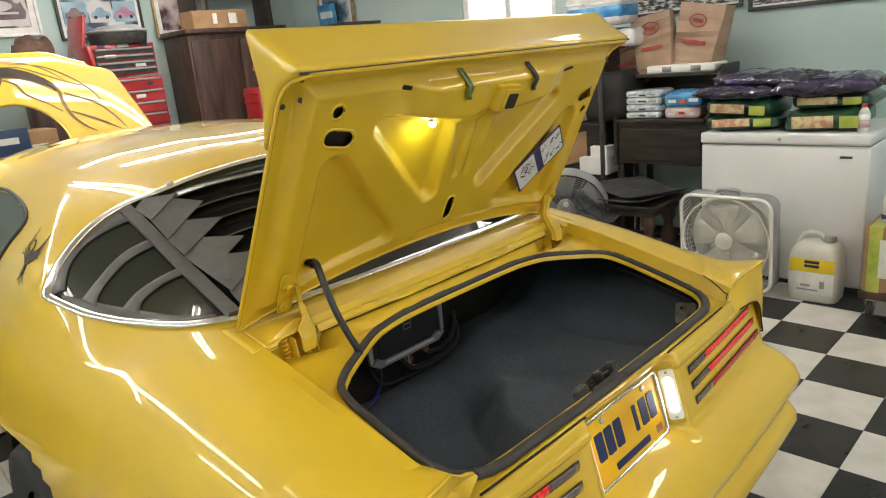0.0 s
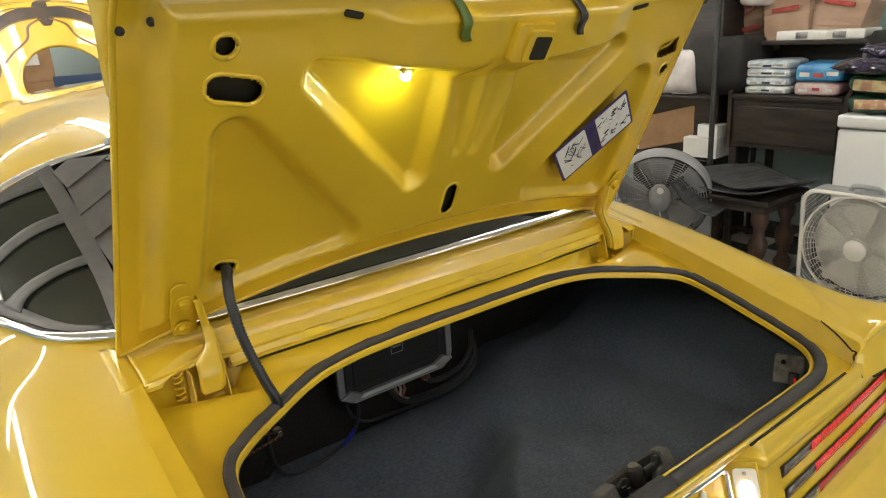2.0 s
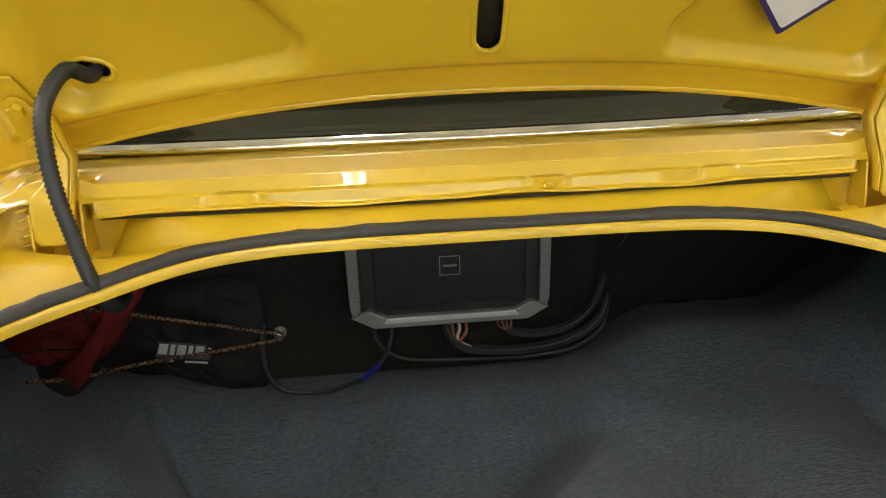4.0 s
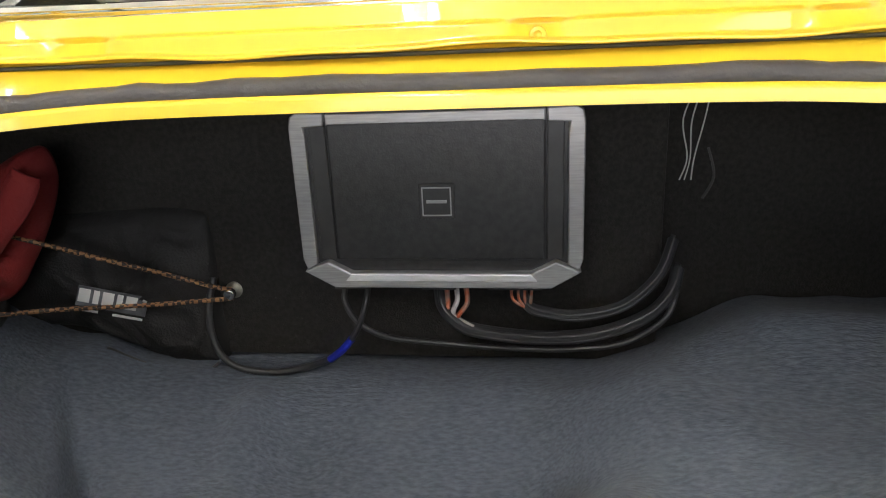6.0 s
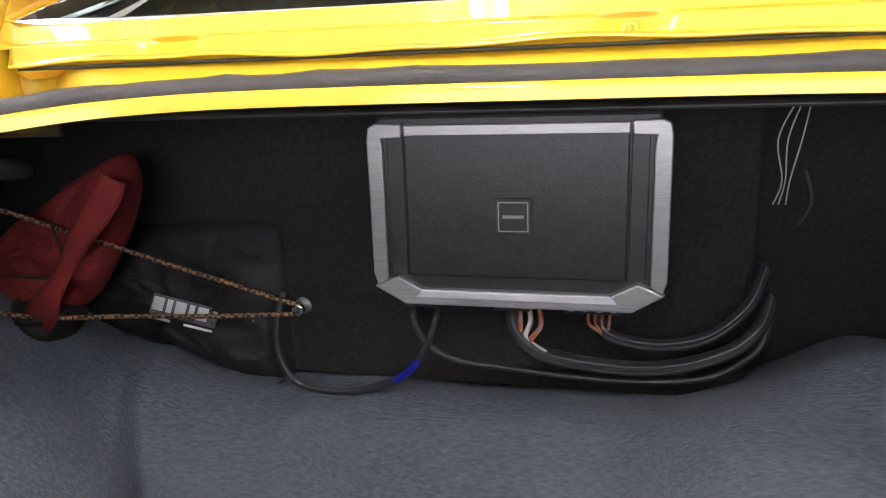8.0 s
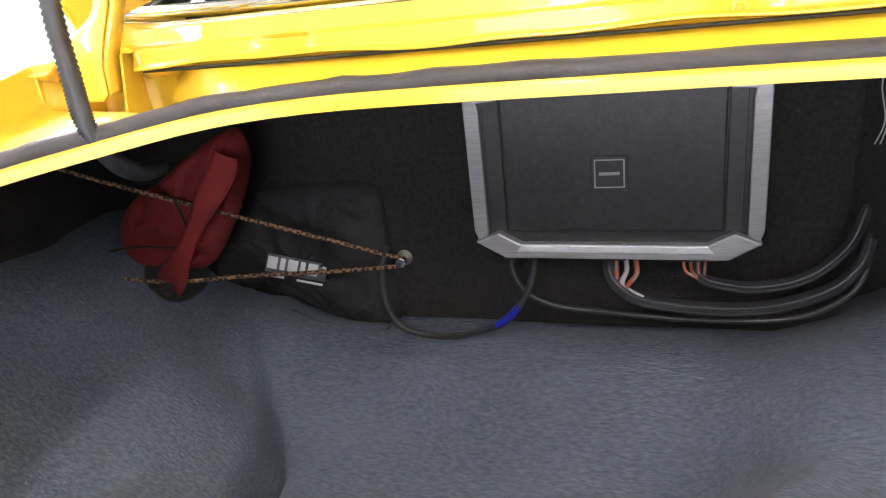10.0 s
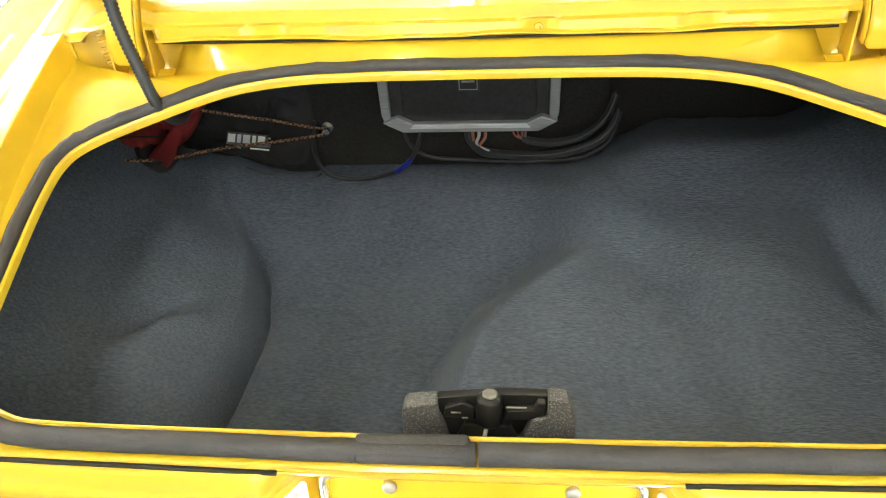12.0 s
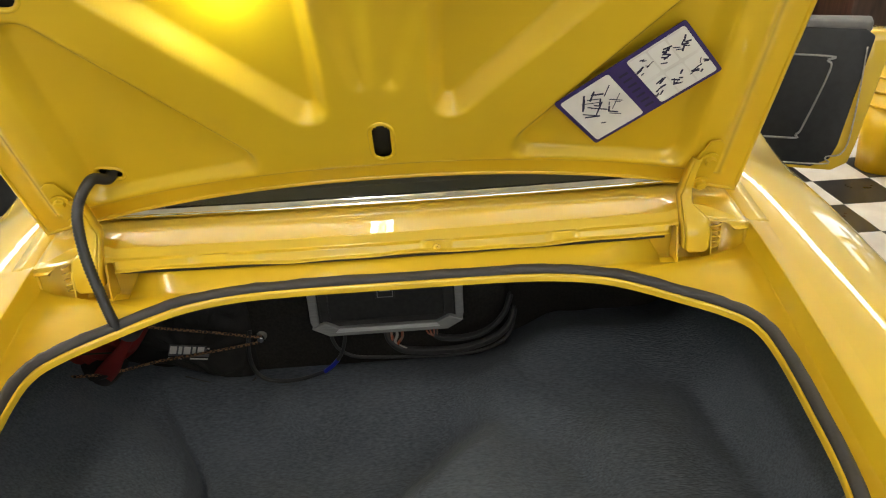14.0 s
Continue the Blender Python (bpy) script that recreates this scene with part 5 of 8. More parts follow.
# compressor bag and red cloth
def sack(name, outline, y_back, depth, mat, label, category, seed, folds=1.0):
    """A soft flat bag: an outline in x, z bulged towards the tail."""
    cx = sum(p[0] for p in outline) / len(outline)
    cz = sum(p[1] for p in outline) / len(outline)
    loop_pts = smooth_path([(x, 0, z) for x, z in outline], 10, closed=True)
    rows = []
    for k in range(24):
        t = k / 23
        f = math.cos(t * math.pi / 2) ** 0.55
        row = []
        for p in loop_pts:
            x, z = cx + (p.x - cx) * f, cz + (p.z - cz) * f
            w1 = noise.noise(Vector((x * 16, z * 16, seed + 7)))
            n = noise.noise(Vector((x * 12, z * 12, seed))) * 0.35 + (0.5 - abs(noise.noise(Vector((x * 22 + 2 * w1, z * 15 - w1, seed + 3))))) * 0.55 + (0.4 - abs(noise.noise(Vector((x * 46 + 3 * w1, z * 38, seed))))) * 0.22 - 0.35
            row.append(Vector((x, y_back - depth * math.sin(t * math.pi / 2) * (1 + n * folds), z)))
        rows.append(row)
    bm = bm_grid(rows, close_u=True)
    bm.verts.ensure_lookup_table()
    n = len(loop_pts)
    bm.faces.new([bm.verts[23 * n + k] for k in range(n)])
    bm.faces.new([bm.verts[k] for k in range(n)][::-1])
    bmesh.ops.recalc_face_normals(bm, faces=bm.faces[:])
    return tagged(part(name, bm, mat), label, category)


bag = sack("compressor_bag", [(-0.64, 0.64), (-0.62, 0.72), (-0.554, 0.757), (-0.413, 0.773), (-0.330, 0.770), (-0.317, 0.742), (-0.317, 0.645), (-0.316, 0.587), (-0.335, 0.570), (-0.395, 0.575), (-0.446, 0.598), (-0.515, 0.616), (-0.575, 0.622)], 0.245, 0.036, M_BAG, "soft black nylon tool bag with a grey name tag", "bag", 1.0)
part("hem", bm_tube(smooth_path([(-0.46, 0.207, 0.6035), (-0.395, 0.206, 0.5775), (-0.342, 0.210, 0.5715), (-0.321, 0.216, 0.582)], 8), 0.0022, 6), M_BLACK, bag, "shiny black piped hem")
TAGM = pose(-0.436, 0.2015, 0.669, -4, 20, 20)
tg = part("name_tag", bm_box(0.078, 0.002, 0.025, TAGM, 0.0005), M_TAG, bag, "grey woven tag with unreadable light bars")
for k, (dx, w) in enumerate(((-0.0310, 0.0125), (-0.0180, 0.0065), (-0.0050, 0.0125), (0.0080, 0.0065), (0.0210, 0.0125))):
    part("tag_bar", bm_box(w, 0.001, 0.0165, TAGM @ pose(dx, -0.0015, 0.0015), 0.0003), M_WHITE, tg)
part("tag_mark", bm_cyl(0.0028, 0.001, TAGM @ pose(0.0355, -0.0015, 0.008, 90), 10), M_WHITE, tg)
for dx, w in ((-0.026, 0.026), (0.020, 0.034)):
    part("tag_bar", bm_box(w, 0.001, 0.003, TAGM @ pose(dx, -0.0015, -0.0165), 0.0003), M_WHITE, tg)
cloth = sack("red_rag", [(-0.665, 0.722), (-0.640, 0.770), (-0.585, 0.800), (-0.520, 0.838), (-0.462, 0.862), (-0.447, 0.835), (-0.462, 0.790), (-0.500, 0.730), (-0.535, 0.690), (-0.585, 0.672), (-0.640, 0.688)], 0.175, 0.045, M_REDCLOTH, "crumpled red rag stuffed beside the black bag", "rag", 5.0, 1.4)
flap_rows = []
for k in range(25):
    t = k / 24
    c = Vector((lerp(-0.448, -0.585, t ** 1.15), 0.128 - 0.012 * math.sin(math.pi * t), lerp(0.842, 0.664, t)))
    half_w = 0.0125 + 0.004 * math.sin(t * 9)
    flap_rows.append([c + Vector((dx * half_w, -0.004 * (1 - dx * dx) + 0.003 * math.sin(t * 14 + dx), -dx * half_w * 0.55)) for dx in (-1, -0.6, -0.2, 0.2, 0.6, 1)])
part("folded_strap", thicken(gathered(bm_grid(flap_rows)), 0.003), M_REDCLOTH, cloth, "folded red cloth edge")
seam_pts = smooth_path([(-0.655, 0.127, 0.722), (-0.60, 0.124, 0.730), (-0.54, 0.124, 0.730), (-0.522, 0.124, 0.742), (-0.530, 0.124, 0.790)], 8)
part("stitched_seam", bm_tube(seam_pts, 0.0016, 6), M_SHADE_SEAM, cloth)
pouch = sack("black_pouch", [(-0.675, 0.66), (-0.665, 0.69), (-0.62, 0.700), (-0.56, 0.690), (-0.545, 0.670), (-0.585, 0.632), (-0.64, 0.615)], 0.17, 0.06, M_BAG, "limp black cloth pouch under the red rag", "bag", 9.0)

cord = part("bungee_cord", bm_join(
    bm_tube(smooth_path([(-0.296, 0.226, 0.675), (-0.312, 0.220, 0.680), (-0.370, 0.203, 0.705), (-0.432, 0.180, 0.733), (-0.515, 0.142, 0.776), (-0.60, 0.112, 0.815), (-0.68, 0.10, 0.845)], 10), 0.0029, 8),
    bm_tube(smooth_path([(-0.296, 0.226, 0.664), (-0.312, 0.220, 0.664), (-0.400, 0.196, 0.666), (-0.488, 0.168, 0.672), (-0.567, 0.125, 0.682), (-0.654, 0.100, 0.697), (-0.71, 0.085, 0.690)], 10), 0.0029, 8)), M_CORD)
tagged(cord, "brown and black braided elastic cord hooked round the bolt", "cord")
part("knot", bm_join(*[bm_tube([Vector((-0.654 + 0.007 * q, 0.10 + 0.009 * math.cos(a * 0.6), 0.697 + 0.010 * math.sin(a * 0.6))) for a in range(11)], 0.0035, 6) for q in (-1, 0, 1)]), M_CORD, cord)

# ---- the garage ----
X0, X1, Y0, Y1, H = -4.2, 3.9, -5.0, 6.0, 2.75
M_WALL = vary(principled("pale_green_wall", (0.42, 0.52, 0.50), 0.7), (0.40, 0.50, 0.485), (0.45, 0.55, 0.53), 1.3, bump=0.1, bump_scale=60)
M_CEIL = vary(principled("white_ceiling", (0.75, 0.74, 0.71), 0.8), (0.72, 0.71, 0.68), (0.78, 0.77, 0.74), 2, bump=0.1, bump_scale=80)
M_TW = vary(principled("white_vinyl_tile", (0.66, 0.62, 0.57), 0.28), (0.58, 0.54, 0.49), (0.70, 0.67, 0.62), 7, bump=0.03, bump_scale=30, rough=(0.2, 0.45))
M_TB = vary(principled("black_vinyl_tile", (0.02, 0.019, 0.018), 0.25), (0.012, 0.012, 0.012), (0.035, 0.033, 0.031), 7, bump=0.03, bump_scale=30, rough=(0.18, 0.42))
M_GROUT = principled("tile_bed", (0.06, 0.055, 0.05), 0.9)


def wall(name, sx, sy, sz, at, mat):
    ob = part(name, bm_box(sx, sy, sz, Matrix.Translation(at)), mat, smooth=False)
    return tagged(ob, kind="structure")


tagged(wall("wall_north", X1 - X0 + 0.4, 0.2, H, ((X0 + X1) / 2, Y1 + 0.1, H / 2), M_WALL), "pale green painted garage wall", "wall")
# the south side has a wide door opening, rolled up
GX0, GX1, GH = -1.6, 2.4, 2.15
sb = bm_join(*[bm_box(x1 - x0, 0.2, z1 - z0, Matrix.Translation(((x0 + x1) / 2, Y0 - 0.1, (z0 + z1) / 2))) for x0, x1, z0, z1 in ((X0 - 0.2, GX0, 0, H), (GX1, X1 + 0.2, 0, H), (GX0, GX1, GH, H))])
tagged(part("wall_south", sb, M_WALL, smooth=False), "pale green garage wall with a wide doorway", "wall", kind="structure")
daylight = bpy.data.lights.new("doorway_daylight", "AREA")
daylight.shape, daylight.size, daylight.size_y, daylight.energy, daylight.color = "RECTANGLE", GX1 - GX0, GH, 34, (1.0, 0.97, 0.94)
dlo = new("doorway_daylight", daylight)
dlo.matrix_world = look(((GX0 + GX1) / 2, Y0 - 0.05, GH / 2), ((GX0 + GX1) / 2, 0, GH / 2))
yard = part("ground", bm_box(60, 40, 0.1, pose(0, Y0 - 20.2, -0.06)), vary(principled("concrete_yard", (0.35, 0.34, 0.32), 0.9), (0.3, 0.29, 0.27), (0.4, 0.39, 0.37), 2), smooth=False)
tagged(yard, "pale concrete yard outside the doorway", "ground", kind="structure")
tagged(wall("wall_west", 0.2, Y1 - Y0, H, (X0 - 0.1, (Y0 + Y1) / 2, H / 2), M_WALL), "pale green painted garage wall", "wall")
# the east wall has a window
WY0, WY1, WZ0, WZ1 = 2.30, 3.35, 0.72, 2.15
east = [(Y0, WY0, 0, H), (WY1, Y1, 0, H), (WY0, WY1, 0, WZ0), (WY0, WY1, WZ1, H)]
eb = bm_join(*[bm_box(0.2, b - a, d - c, Matrix.Translation((X1 + 0.1, (a + b) / 2, (c + d) / 2))) for a, b, c, d in east])
tagged(part("wall_east", eb, M_WALL, smooth=False), "pale green painted garage wall with a window", "wall", kind="structure")
tagged(wall("ceiling", X1 - X0 + 0.4, Y1 - Y0 + 0.4, 0.2, ((X0 + X1) / 2, (Y0 + Y1) / 2, H + 0.1), M_CEIL), "plain white garage ceiling", "ceiling")
floor = part("floor", bm_box(X1 - X0 + 0.4, Y1 - Y0 + 0.4, 0.1, Matrix.Translation(((X0 + X1) / 2, (Y0 + Y1) / 2, -0.053))), M_GROUT, smooth=False)
tagged(floor, "black and white chequered vinyl tile floor", "floor", kind="structure")
M_DAYPANE = glow("overcast_daylight", (0.9, 0.95, 1.0), 2.2)
win = empty("window_1", "bright white framed window with daylight behind", "window", kind="structure", at=(X1, (WY0 + WY1) / 2, WZ0))
for a, b, c, d in ((WY0, WY0 + 0.06, WZ0, WZ1), (WY1 - 0.06, WY1, WZ0, WZ1), ((WY0 + WY1) / 2 - 0.03, (WY0 + WY1) / 2 + 0.03, WZ0, WZ1), (WY0 + 0.06, WY1 - 0.06, WZ0, WZ0 + 0.06), (WY0 + 0.06, WY1 - 0.06, WZ1 - 0.06, WZ1)):
    local(part("window_frame", bm_box(0.07, b - a, d - c, Matrix.Translation((X1 + 0.06, (a + b) / 2, (c + d) / 2)), 0.004), M_WHITE, win, smooth=False))
pane = local(part("pane", bm_box(0.006, WY1 - WY0 - 0.1, WZ1 - WZ0 - 0.1, Matrix.Translation((X1 + 0.08, (WY0 + WY1) / 2, (WZ0 + WZ1) / 2))), M_DAYPANE, win, "bright overcast daylight behind the pane", smooth=False))

# fluorescent strips
fix = empty("strip_light", "white twin-tube fluorescent ceiling fixture, lit", "light", group="ceiling lights", at=(0, 0, H))
local(part("housing", bm_box(0.16, 2.44, 0.06, pose(0, 0, H - 0.03), 0.008), M_WHITE, fix))
for s in (-1, 1):
    local(part("tube", bm_cyl(0.019, 2.36, pose(s * 0.055, 0, H - 0.085, 90), 12), M_TUBE, fix, "glowing tube"))
    local(part("lamp_holder", bm_box(0.03, 0.025, 0.06, pose(s * 0.055, 1.19, H - 0.08), 0.003), M_WHITE, fix))
    local(part("lamp_holder", bm_box(0.03, 0.025, 0.06, pose(s * 0.055, -1.19, H - 0.08), 0.003), M_WHITE, fix))
SPOTS = [(-2.4, 2.1, 0), (-3.4, 1.2, 0), (-2.4, -0.7, 0), (-1.75, 3.5, 90), (1.5, 3.5, 90), (-0.25, 2.75, 0), (-0.4, -2.2, 0), (2.3, 1.6, 0), (1.5, 4.8, 90), (2.3, -1.8, 0)]
for x, y, turn in SPOTS[1:]:
    copy_thing(fix, pose(x, y, H, 0, 0, turn))
fix.location = (SPOTS[0][0], SPOTS[0][1], H)

# ---- car: doors, hood, wheels ----
M_DOOR = vary(principled("black_vinyl_door_card", (0.010, 0.011, 0.013), 0.55), (0.008, 0.009, 0.011), (0.015, 0.016, 0.019), 30, bump=0.1, bump_scale=250)
M_TIRE = vary(principled("tyre_rubber", (0.02, 0.02, 0.02), 0.8), (0.015, 0.015, 0.015), (0.03, 0.03, 0.03), 30, bump=0.2, bump_scale=120)
M_DECAL = vary(principled("brown_black_decal", (0.03, 0.015, 0.006), 0.55), (0.020, 0.013, 0.008), (0.055, 0.030, 0.014), 9)
M_DECAL2 = vary(principled("bronze_decal", (0.20, 0.10, 0.03), 0.5), (0.17, 0.085, 0.022), (0.24, 0.125, 0.035), 14)
for s in (-1, 1):
    # hinged at the front, swung out; its local x runs from the hinge to the back edge
    dm = Matrix.Translation((s * 0.90, 2.33, 0.27)) @ Matrix.Rotation(radians(s * 62), 4, "Z") @ Matrix(((0, 1, 0, 0), (-1, 0, 0, 0), (0, 0, 1, 0), (0, 0, 0, 1)))
    outline = [(0.0, 0.02), (0.04, 0.0), (1.06, 0.03), (1.115, 0.07), (1.13, 0.15), (1.18, 0.58), (1.15, 0.62), (0.0, 0.64)]
    pm = dm @ Matrix(((1, 0, 0, 0), (0, 0, 1, -0.05), (0, 1, 0, 0), (0, 0, 0, 1)))
    door = part("door", bm_prism(outline if s > 0 else outline[::-1], 0.10, pm, 0.006), M_PAINT, car, "yellow door standing open")
    inside = -0.062 * 1 if s < 0 else -0.062
    fm = dm @ Matrix(((1, 0, 0, 0), (0, 0, 1, -0.066 if s > 0 else 0.052), (0, 1, 0, 0), (0, 0, 0, 1)))
    fm = dm @ Matrix(((1, 0, 0, 0), (0, 0, 1, 0.046 if s < 0 else -0.064), (0, 1, 0, 0), (0, 0, 0, 1)))
    card = [(0.03, 0.035), (0.98, 0.045), (1.045, 0.085), (1.065, 0.15), (1.115, 0.60), (1.08, 0.625), (0.03, 0.635)]
    side_off = -0.066 if s > 0 else 0.048
    cm = dm @ Matrix(((1, 0, 0, 0), (0, 0, 1, side_off), (0, 1, 0, 0), (0, 0, 0, 1)))
    part("door_card", bm_prism(card, 0.018, cm, 0.006), M_DOOR, door, "black vinyl door card with silver piping")
    lip = -0.068 if s > 0 else 0.068
    def dp(x, z):
        return dm @ Vector((x, lip, z))
    part("piping", bm_tube(smooth_path([dp(0.10, 0.165), dp(0.83, 0.165), dp(0.90, 0.185), dp(0.925, 0.24), dp(0.98, 0.46), dp(0.965, 0.50), dp(0.92, 0.52), dp(0.10, 0.525)], 6), 0.0045, 6), M_SILVER, door)
    part("piping", bm_tube(smooth_path([dp(0.06, 0.048), dp(0.96, 0.058), dp(1.03, 0.095), dp(1.10, 0.16), dp(1.095, 0.56)], 6), 0.0035, 6), M_ZINC, door)
    part("window_sill", bm_box(1.08, 0.11, 0.05, dm @ Matrix.Translation((0.56, 0, 0.635)), 0.012), M_LOUVER, door)
    # wheel
    wheel = part("wheel", bm_cyl(0.19, 0.20, pose(s * 0.80, WHEEL_Y, WHEEL_Z, 0, 90), 40, bevel=0.01), M_BLACK, car)
    prof = [(0.19, -0.11), (0.26, -0.125), (0.31, -0.115), (0.328, -0.08), (0.33, 0.0), (0.328, 0.08), (0.31, 0.115), (0.26, 0.125), (0.19, 0.11)]
    rows = [[Vector((s * 0.80 + w, WHEEL_Y + r * math.cos(a), WHEEL_Z + r * math.sin(a))) for r, w in prof] for a in [2 * math.pi * k / 56 for k in range(56)]]
    part("tyre", bm_grid(rows, close_v=True), M_TIRE, wheel, "black road tyre")
    part("rim", bm_join(bm_cyl(0.165, 0.02, pose(s * 0.905, WHEEL_Y, WHEEL_Z, 0, 90), 36, bevel=0.006), bm_cyl(0.04, 0.05, pose(s * 0.915, WHEEL_Y, WHEEL_Z, 0, 90), 20, bevel=0.006)), M_CHROME, wheel, "chromed steel rim")
    part("wheel_well", bm_grid([[Vector((s * x, WHEEL_Y + 0.385 * math.cos(a), max(0.05, WHEEL_Z + 0.385 * math.sin(a)))) for x in (0.60, 0.75, 0.88)] for a in [math.pi * k / 24 for k in range(25)]]), M_BLACK, car)
    fw = part("wheel", bm_cyl(0.19, 0.20, pose(s * 0.80, 3.38, WHEEL_Z, 0, 90), 40, bevel=0.01), M_BLACK, car)
    part("tyre", bm_grid([[p + Vector((0, 3.38 - WHEEL_Y, 0)) for p in r] for r in rows], close_v=True), M_TIRE, fw)
    # small bird on the sail panel: body, head, wing feathers and tail flames
    strokes = [([(0, -0.034), (0, 0.0), (0.002, 0.030)], 0.0105), ([(0.002, 0.028), (0.010, 0.036), (0.018, 0.033)], 0.005)]
    for q in range(5):
        for g in (-1, 1):
            strokes.append(([(g * 0.004, 0.012 - 0.006 * q), (g * (0.022 + 0.003 * q), 0.022 - 0.004 * q), (g * (0.026 + 0.004 * q), 0.062 - 0.015 * q)], 0.0042))
    for g in (-2, -1, 0, 1, 2):
        strokes.append(([(0.002 * g, -0.026), (0.007 * g, -0.046), (0.012 * g, -0.062 + 0.004 * abs(g))], 0.0024))
    tiny = []
    for pts, wd in strokes:
        pth = smooth_path([flank(0.790 + 1.5 * p0, 1.112 + 1.05 * p1) for p0, p1 in pts], 4)
        tiny.append(bm_tube(pth, wd, 6, radii=[wd * (1 - 0.75 * k / (len(pth) - 1)) for k in range(len(pth))], up=(s, 0, 0.3), flat=0.3))
    part("emblem", bm_join(*tiny), M_DECAL, car, "small dark bird decal on the sail panel")

# hood raised at its nose; local x across, y along it from the windscreen, z out of the outer face
HOOD = Matrix.Translation((0, 2.76, 0.985)) @ Matrix.Rotation(radians(42), 4, "X")


def hood_w(x, v):
    return 0.018 * math.exp(-((x) / 0.25) ** 2) * sstep(0.0, 0.3, v) * sstep(1.22, 0.9, v) - 0.05 * (abs(x) / 0.68) ** 4 - 0.05 * sstep(0.95, 1.2, v) ** 2


def hood_half(v):
    return 0.69 - 0.05 * v - 0.10 * sstep(0.95, 1.22, v)


HN = 150
HOLE_X = -0.06
hrows = []
for j in range(HN + 1):
    v = 1.22 * j / HN
    hrows.append([HOOD @ Vector((u * hood_half(v), v - 0.10 * sstep(0.55, 1.0, abs(u)) * sstep(0.9, 1.22, v), hood_w(u * hood_half(v), v))) for u in [-1 + 2 * k / HN for k in range(HN + 1)]])


def shaker(j, i):
    v = 1.22 * (j + 0.5) / HN
    x = (-1 + 2 * (i + 0.5) / HN) * hood_half(v)
    return ((x - HOLE_X) / 0.215) ** 2 + ((v - 0.44) / 0.270) ** 2 > 1 or v < 0.16


hood = part("hood", thicken(bm_grid(hrows, keep=shaker), 0.015), M_PAINT, car, "raised yellow hood with bronze bird-wing decal and a scoop cutout")
part("cutout_edge", bm_tube([HOOD @ Vector((HOLE_X + 0.216 * math.cos(t), 0.44 + 0.271 * math.sin(t), hood_w(HOLE_X + 0.216 * math.cos(t), 0.44 + 0.271 * math.sin(t)) - 0.005)) for t in [2 * math.pi * k / 72 for k in range(72)] if 0.44 + 0.271 * math.sin(t) > 0.165 or True], 0.009, 8, closed=True), M_PAINT, hood)


def hood_stroke(pts, widths, mat, lift=0.0015):
    """A flat tapering stroke printed on the hood."""
    path = smooth_path([(x, y, 0) for x, y in pts], 10)
    rows = []
    for k, p in enumerate(path):
        q0, q1 = path[max(k - 1, 0)], path[min(k + 1, len(path) - 1)]
        t = (q1 - q0).normalized()
        f = k / (len(path) - 1) * (len(widths) - 1)
        n = min(int(f), len(widths) - 2)
        wd = lerp(widths[n], widths[n + 1], f - n) / 2
        side_v = Vector((-t.y, t.x, 0)) * wd
        rows.append([HOOD @ Vector((r.x, r.y, hood_w(r.x, r.y) + lift)) for r in (p - side_v, p, p + side_v)])
    return part("decal_feather", thicken(gathered(bm_grid(rows)), 0.0006), mat, hood, smooth=False)


WING = [
    ([(0.02, 0.972), (0.10, 0.965), (0.19, 0.925), (0.27, 0.85), (0.295, 0.78)], (0.10, 0.10, 0.075, 0.05, 0.012), 0),
    ([(0.27, 0.86), (0.30, 0.80), (0.285, 0.677), (0.290, 0.571), (0.325, 0.483), (0.375, 0.428)], (0.004, 0.018, 0.022, 0.020, 0.016, 0.004), 1),
    ([(0.02, 0.915), (0.09, 0.865), (0.12, 0.767), (0.20, 0.683), (0.255, 0.611)], (0.012, 0.014, 0.012, 0.010, 0.008), 1),
    ([(0.03, 1.02), (0.16, 1.01), (0.29, 0.925), (0.37, 0.87), (0.455, 0.825)], (0.006, 0.012, 0.010, 0.008, 0.004), 1),
    ([(0.10, 1.07), (0.28, 1.018), (0.40, 0.92), (0.485, 0.785), (0.505, 0.677)], (0.004, 0.012, 0.010, 0.008, 0.003), 1),
    ([(0.325, 0.771), (0.40, 0.719), (0.50, 0.668)], (0.010, 0.010, 0.003), 1),
    ([(0.325, 0.765), (0.45, 0.681), (0.52, 0.566), (0.555, 0.432)], (0.010, 0.012, 0.009, 0.003), 1),
    ([(0.30, 0.605), (0.39, 0.543), (0.46, 0.486), (0.52, 0.428)], (0.012, 0.018, 0.012, 0.004), 1),
    ([(0.06, 1.085), (0.17, 1.075), (0.29, 0.989), (0.37, 0.883)], (0.004, 0.012, 0.010, 0.003), 1),
    ([(0.03, 0.925), (0.14, 0.905), (0.22, 0.855), (0.28, 0.785)], (0.006, 0.008, 0.008, 0.004), 1),
]
for s in (-1, 1):
    for pts, widths, tone in WING:
        hood_stroke([(HOLE_X + s * x, y) for x, y in pts], widths, M_DECAL2 if tone else M_DECAL, 0.0015 + 0.0006 * tone)
hood_stroke([(HOLE_X, 0.86), (HOLE_X + 0.004, 0.93), (HOLE_X, 1.02), (HOLE_X + 0.02, 1.08), (HOLE_X + 0.07, 1.10)], (0.03, 0.09, 0.08, 0.06, 0.01), M_DECAL, 0.002)
part("cowl", bm_box(1.45, 0.14, 0.03, pose(0, 2.76, 0.945), 0.01), M_BLACK, car)
part("engine_bay", bm_box(1.3, 1.2, 0.10, pose(0, 3.45, 0.62), 0.02), M_BLACK, car)
part("seat_cabin", bm_box(1.3, 1.6, 0.30, pose(0, 1.45, 0.62), 0.05), M_BLACK, car, "dark cabin interior")

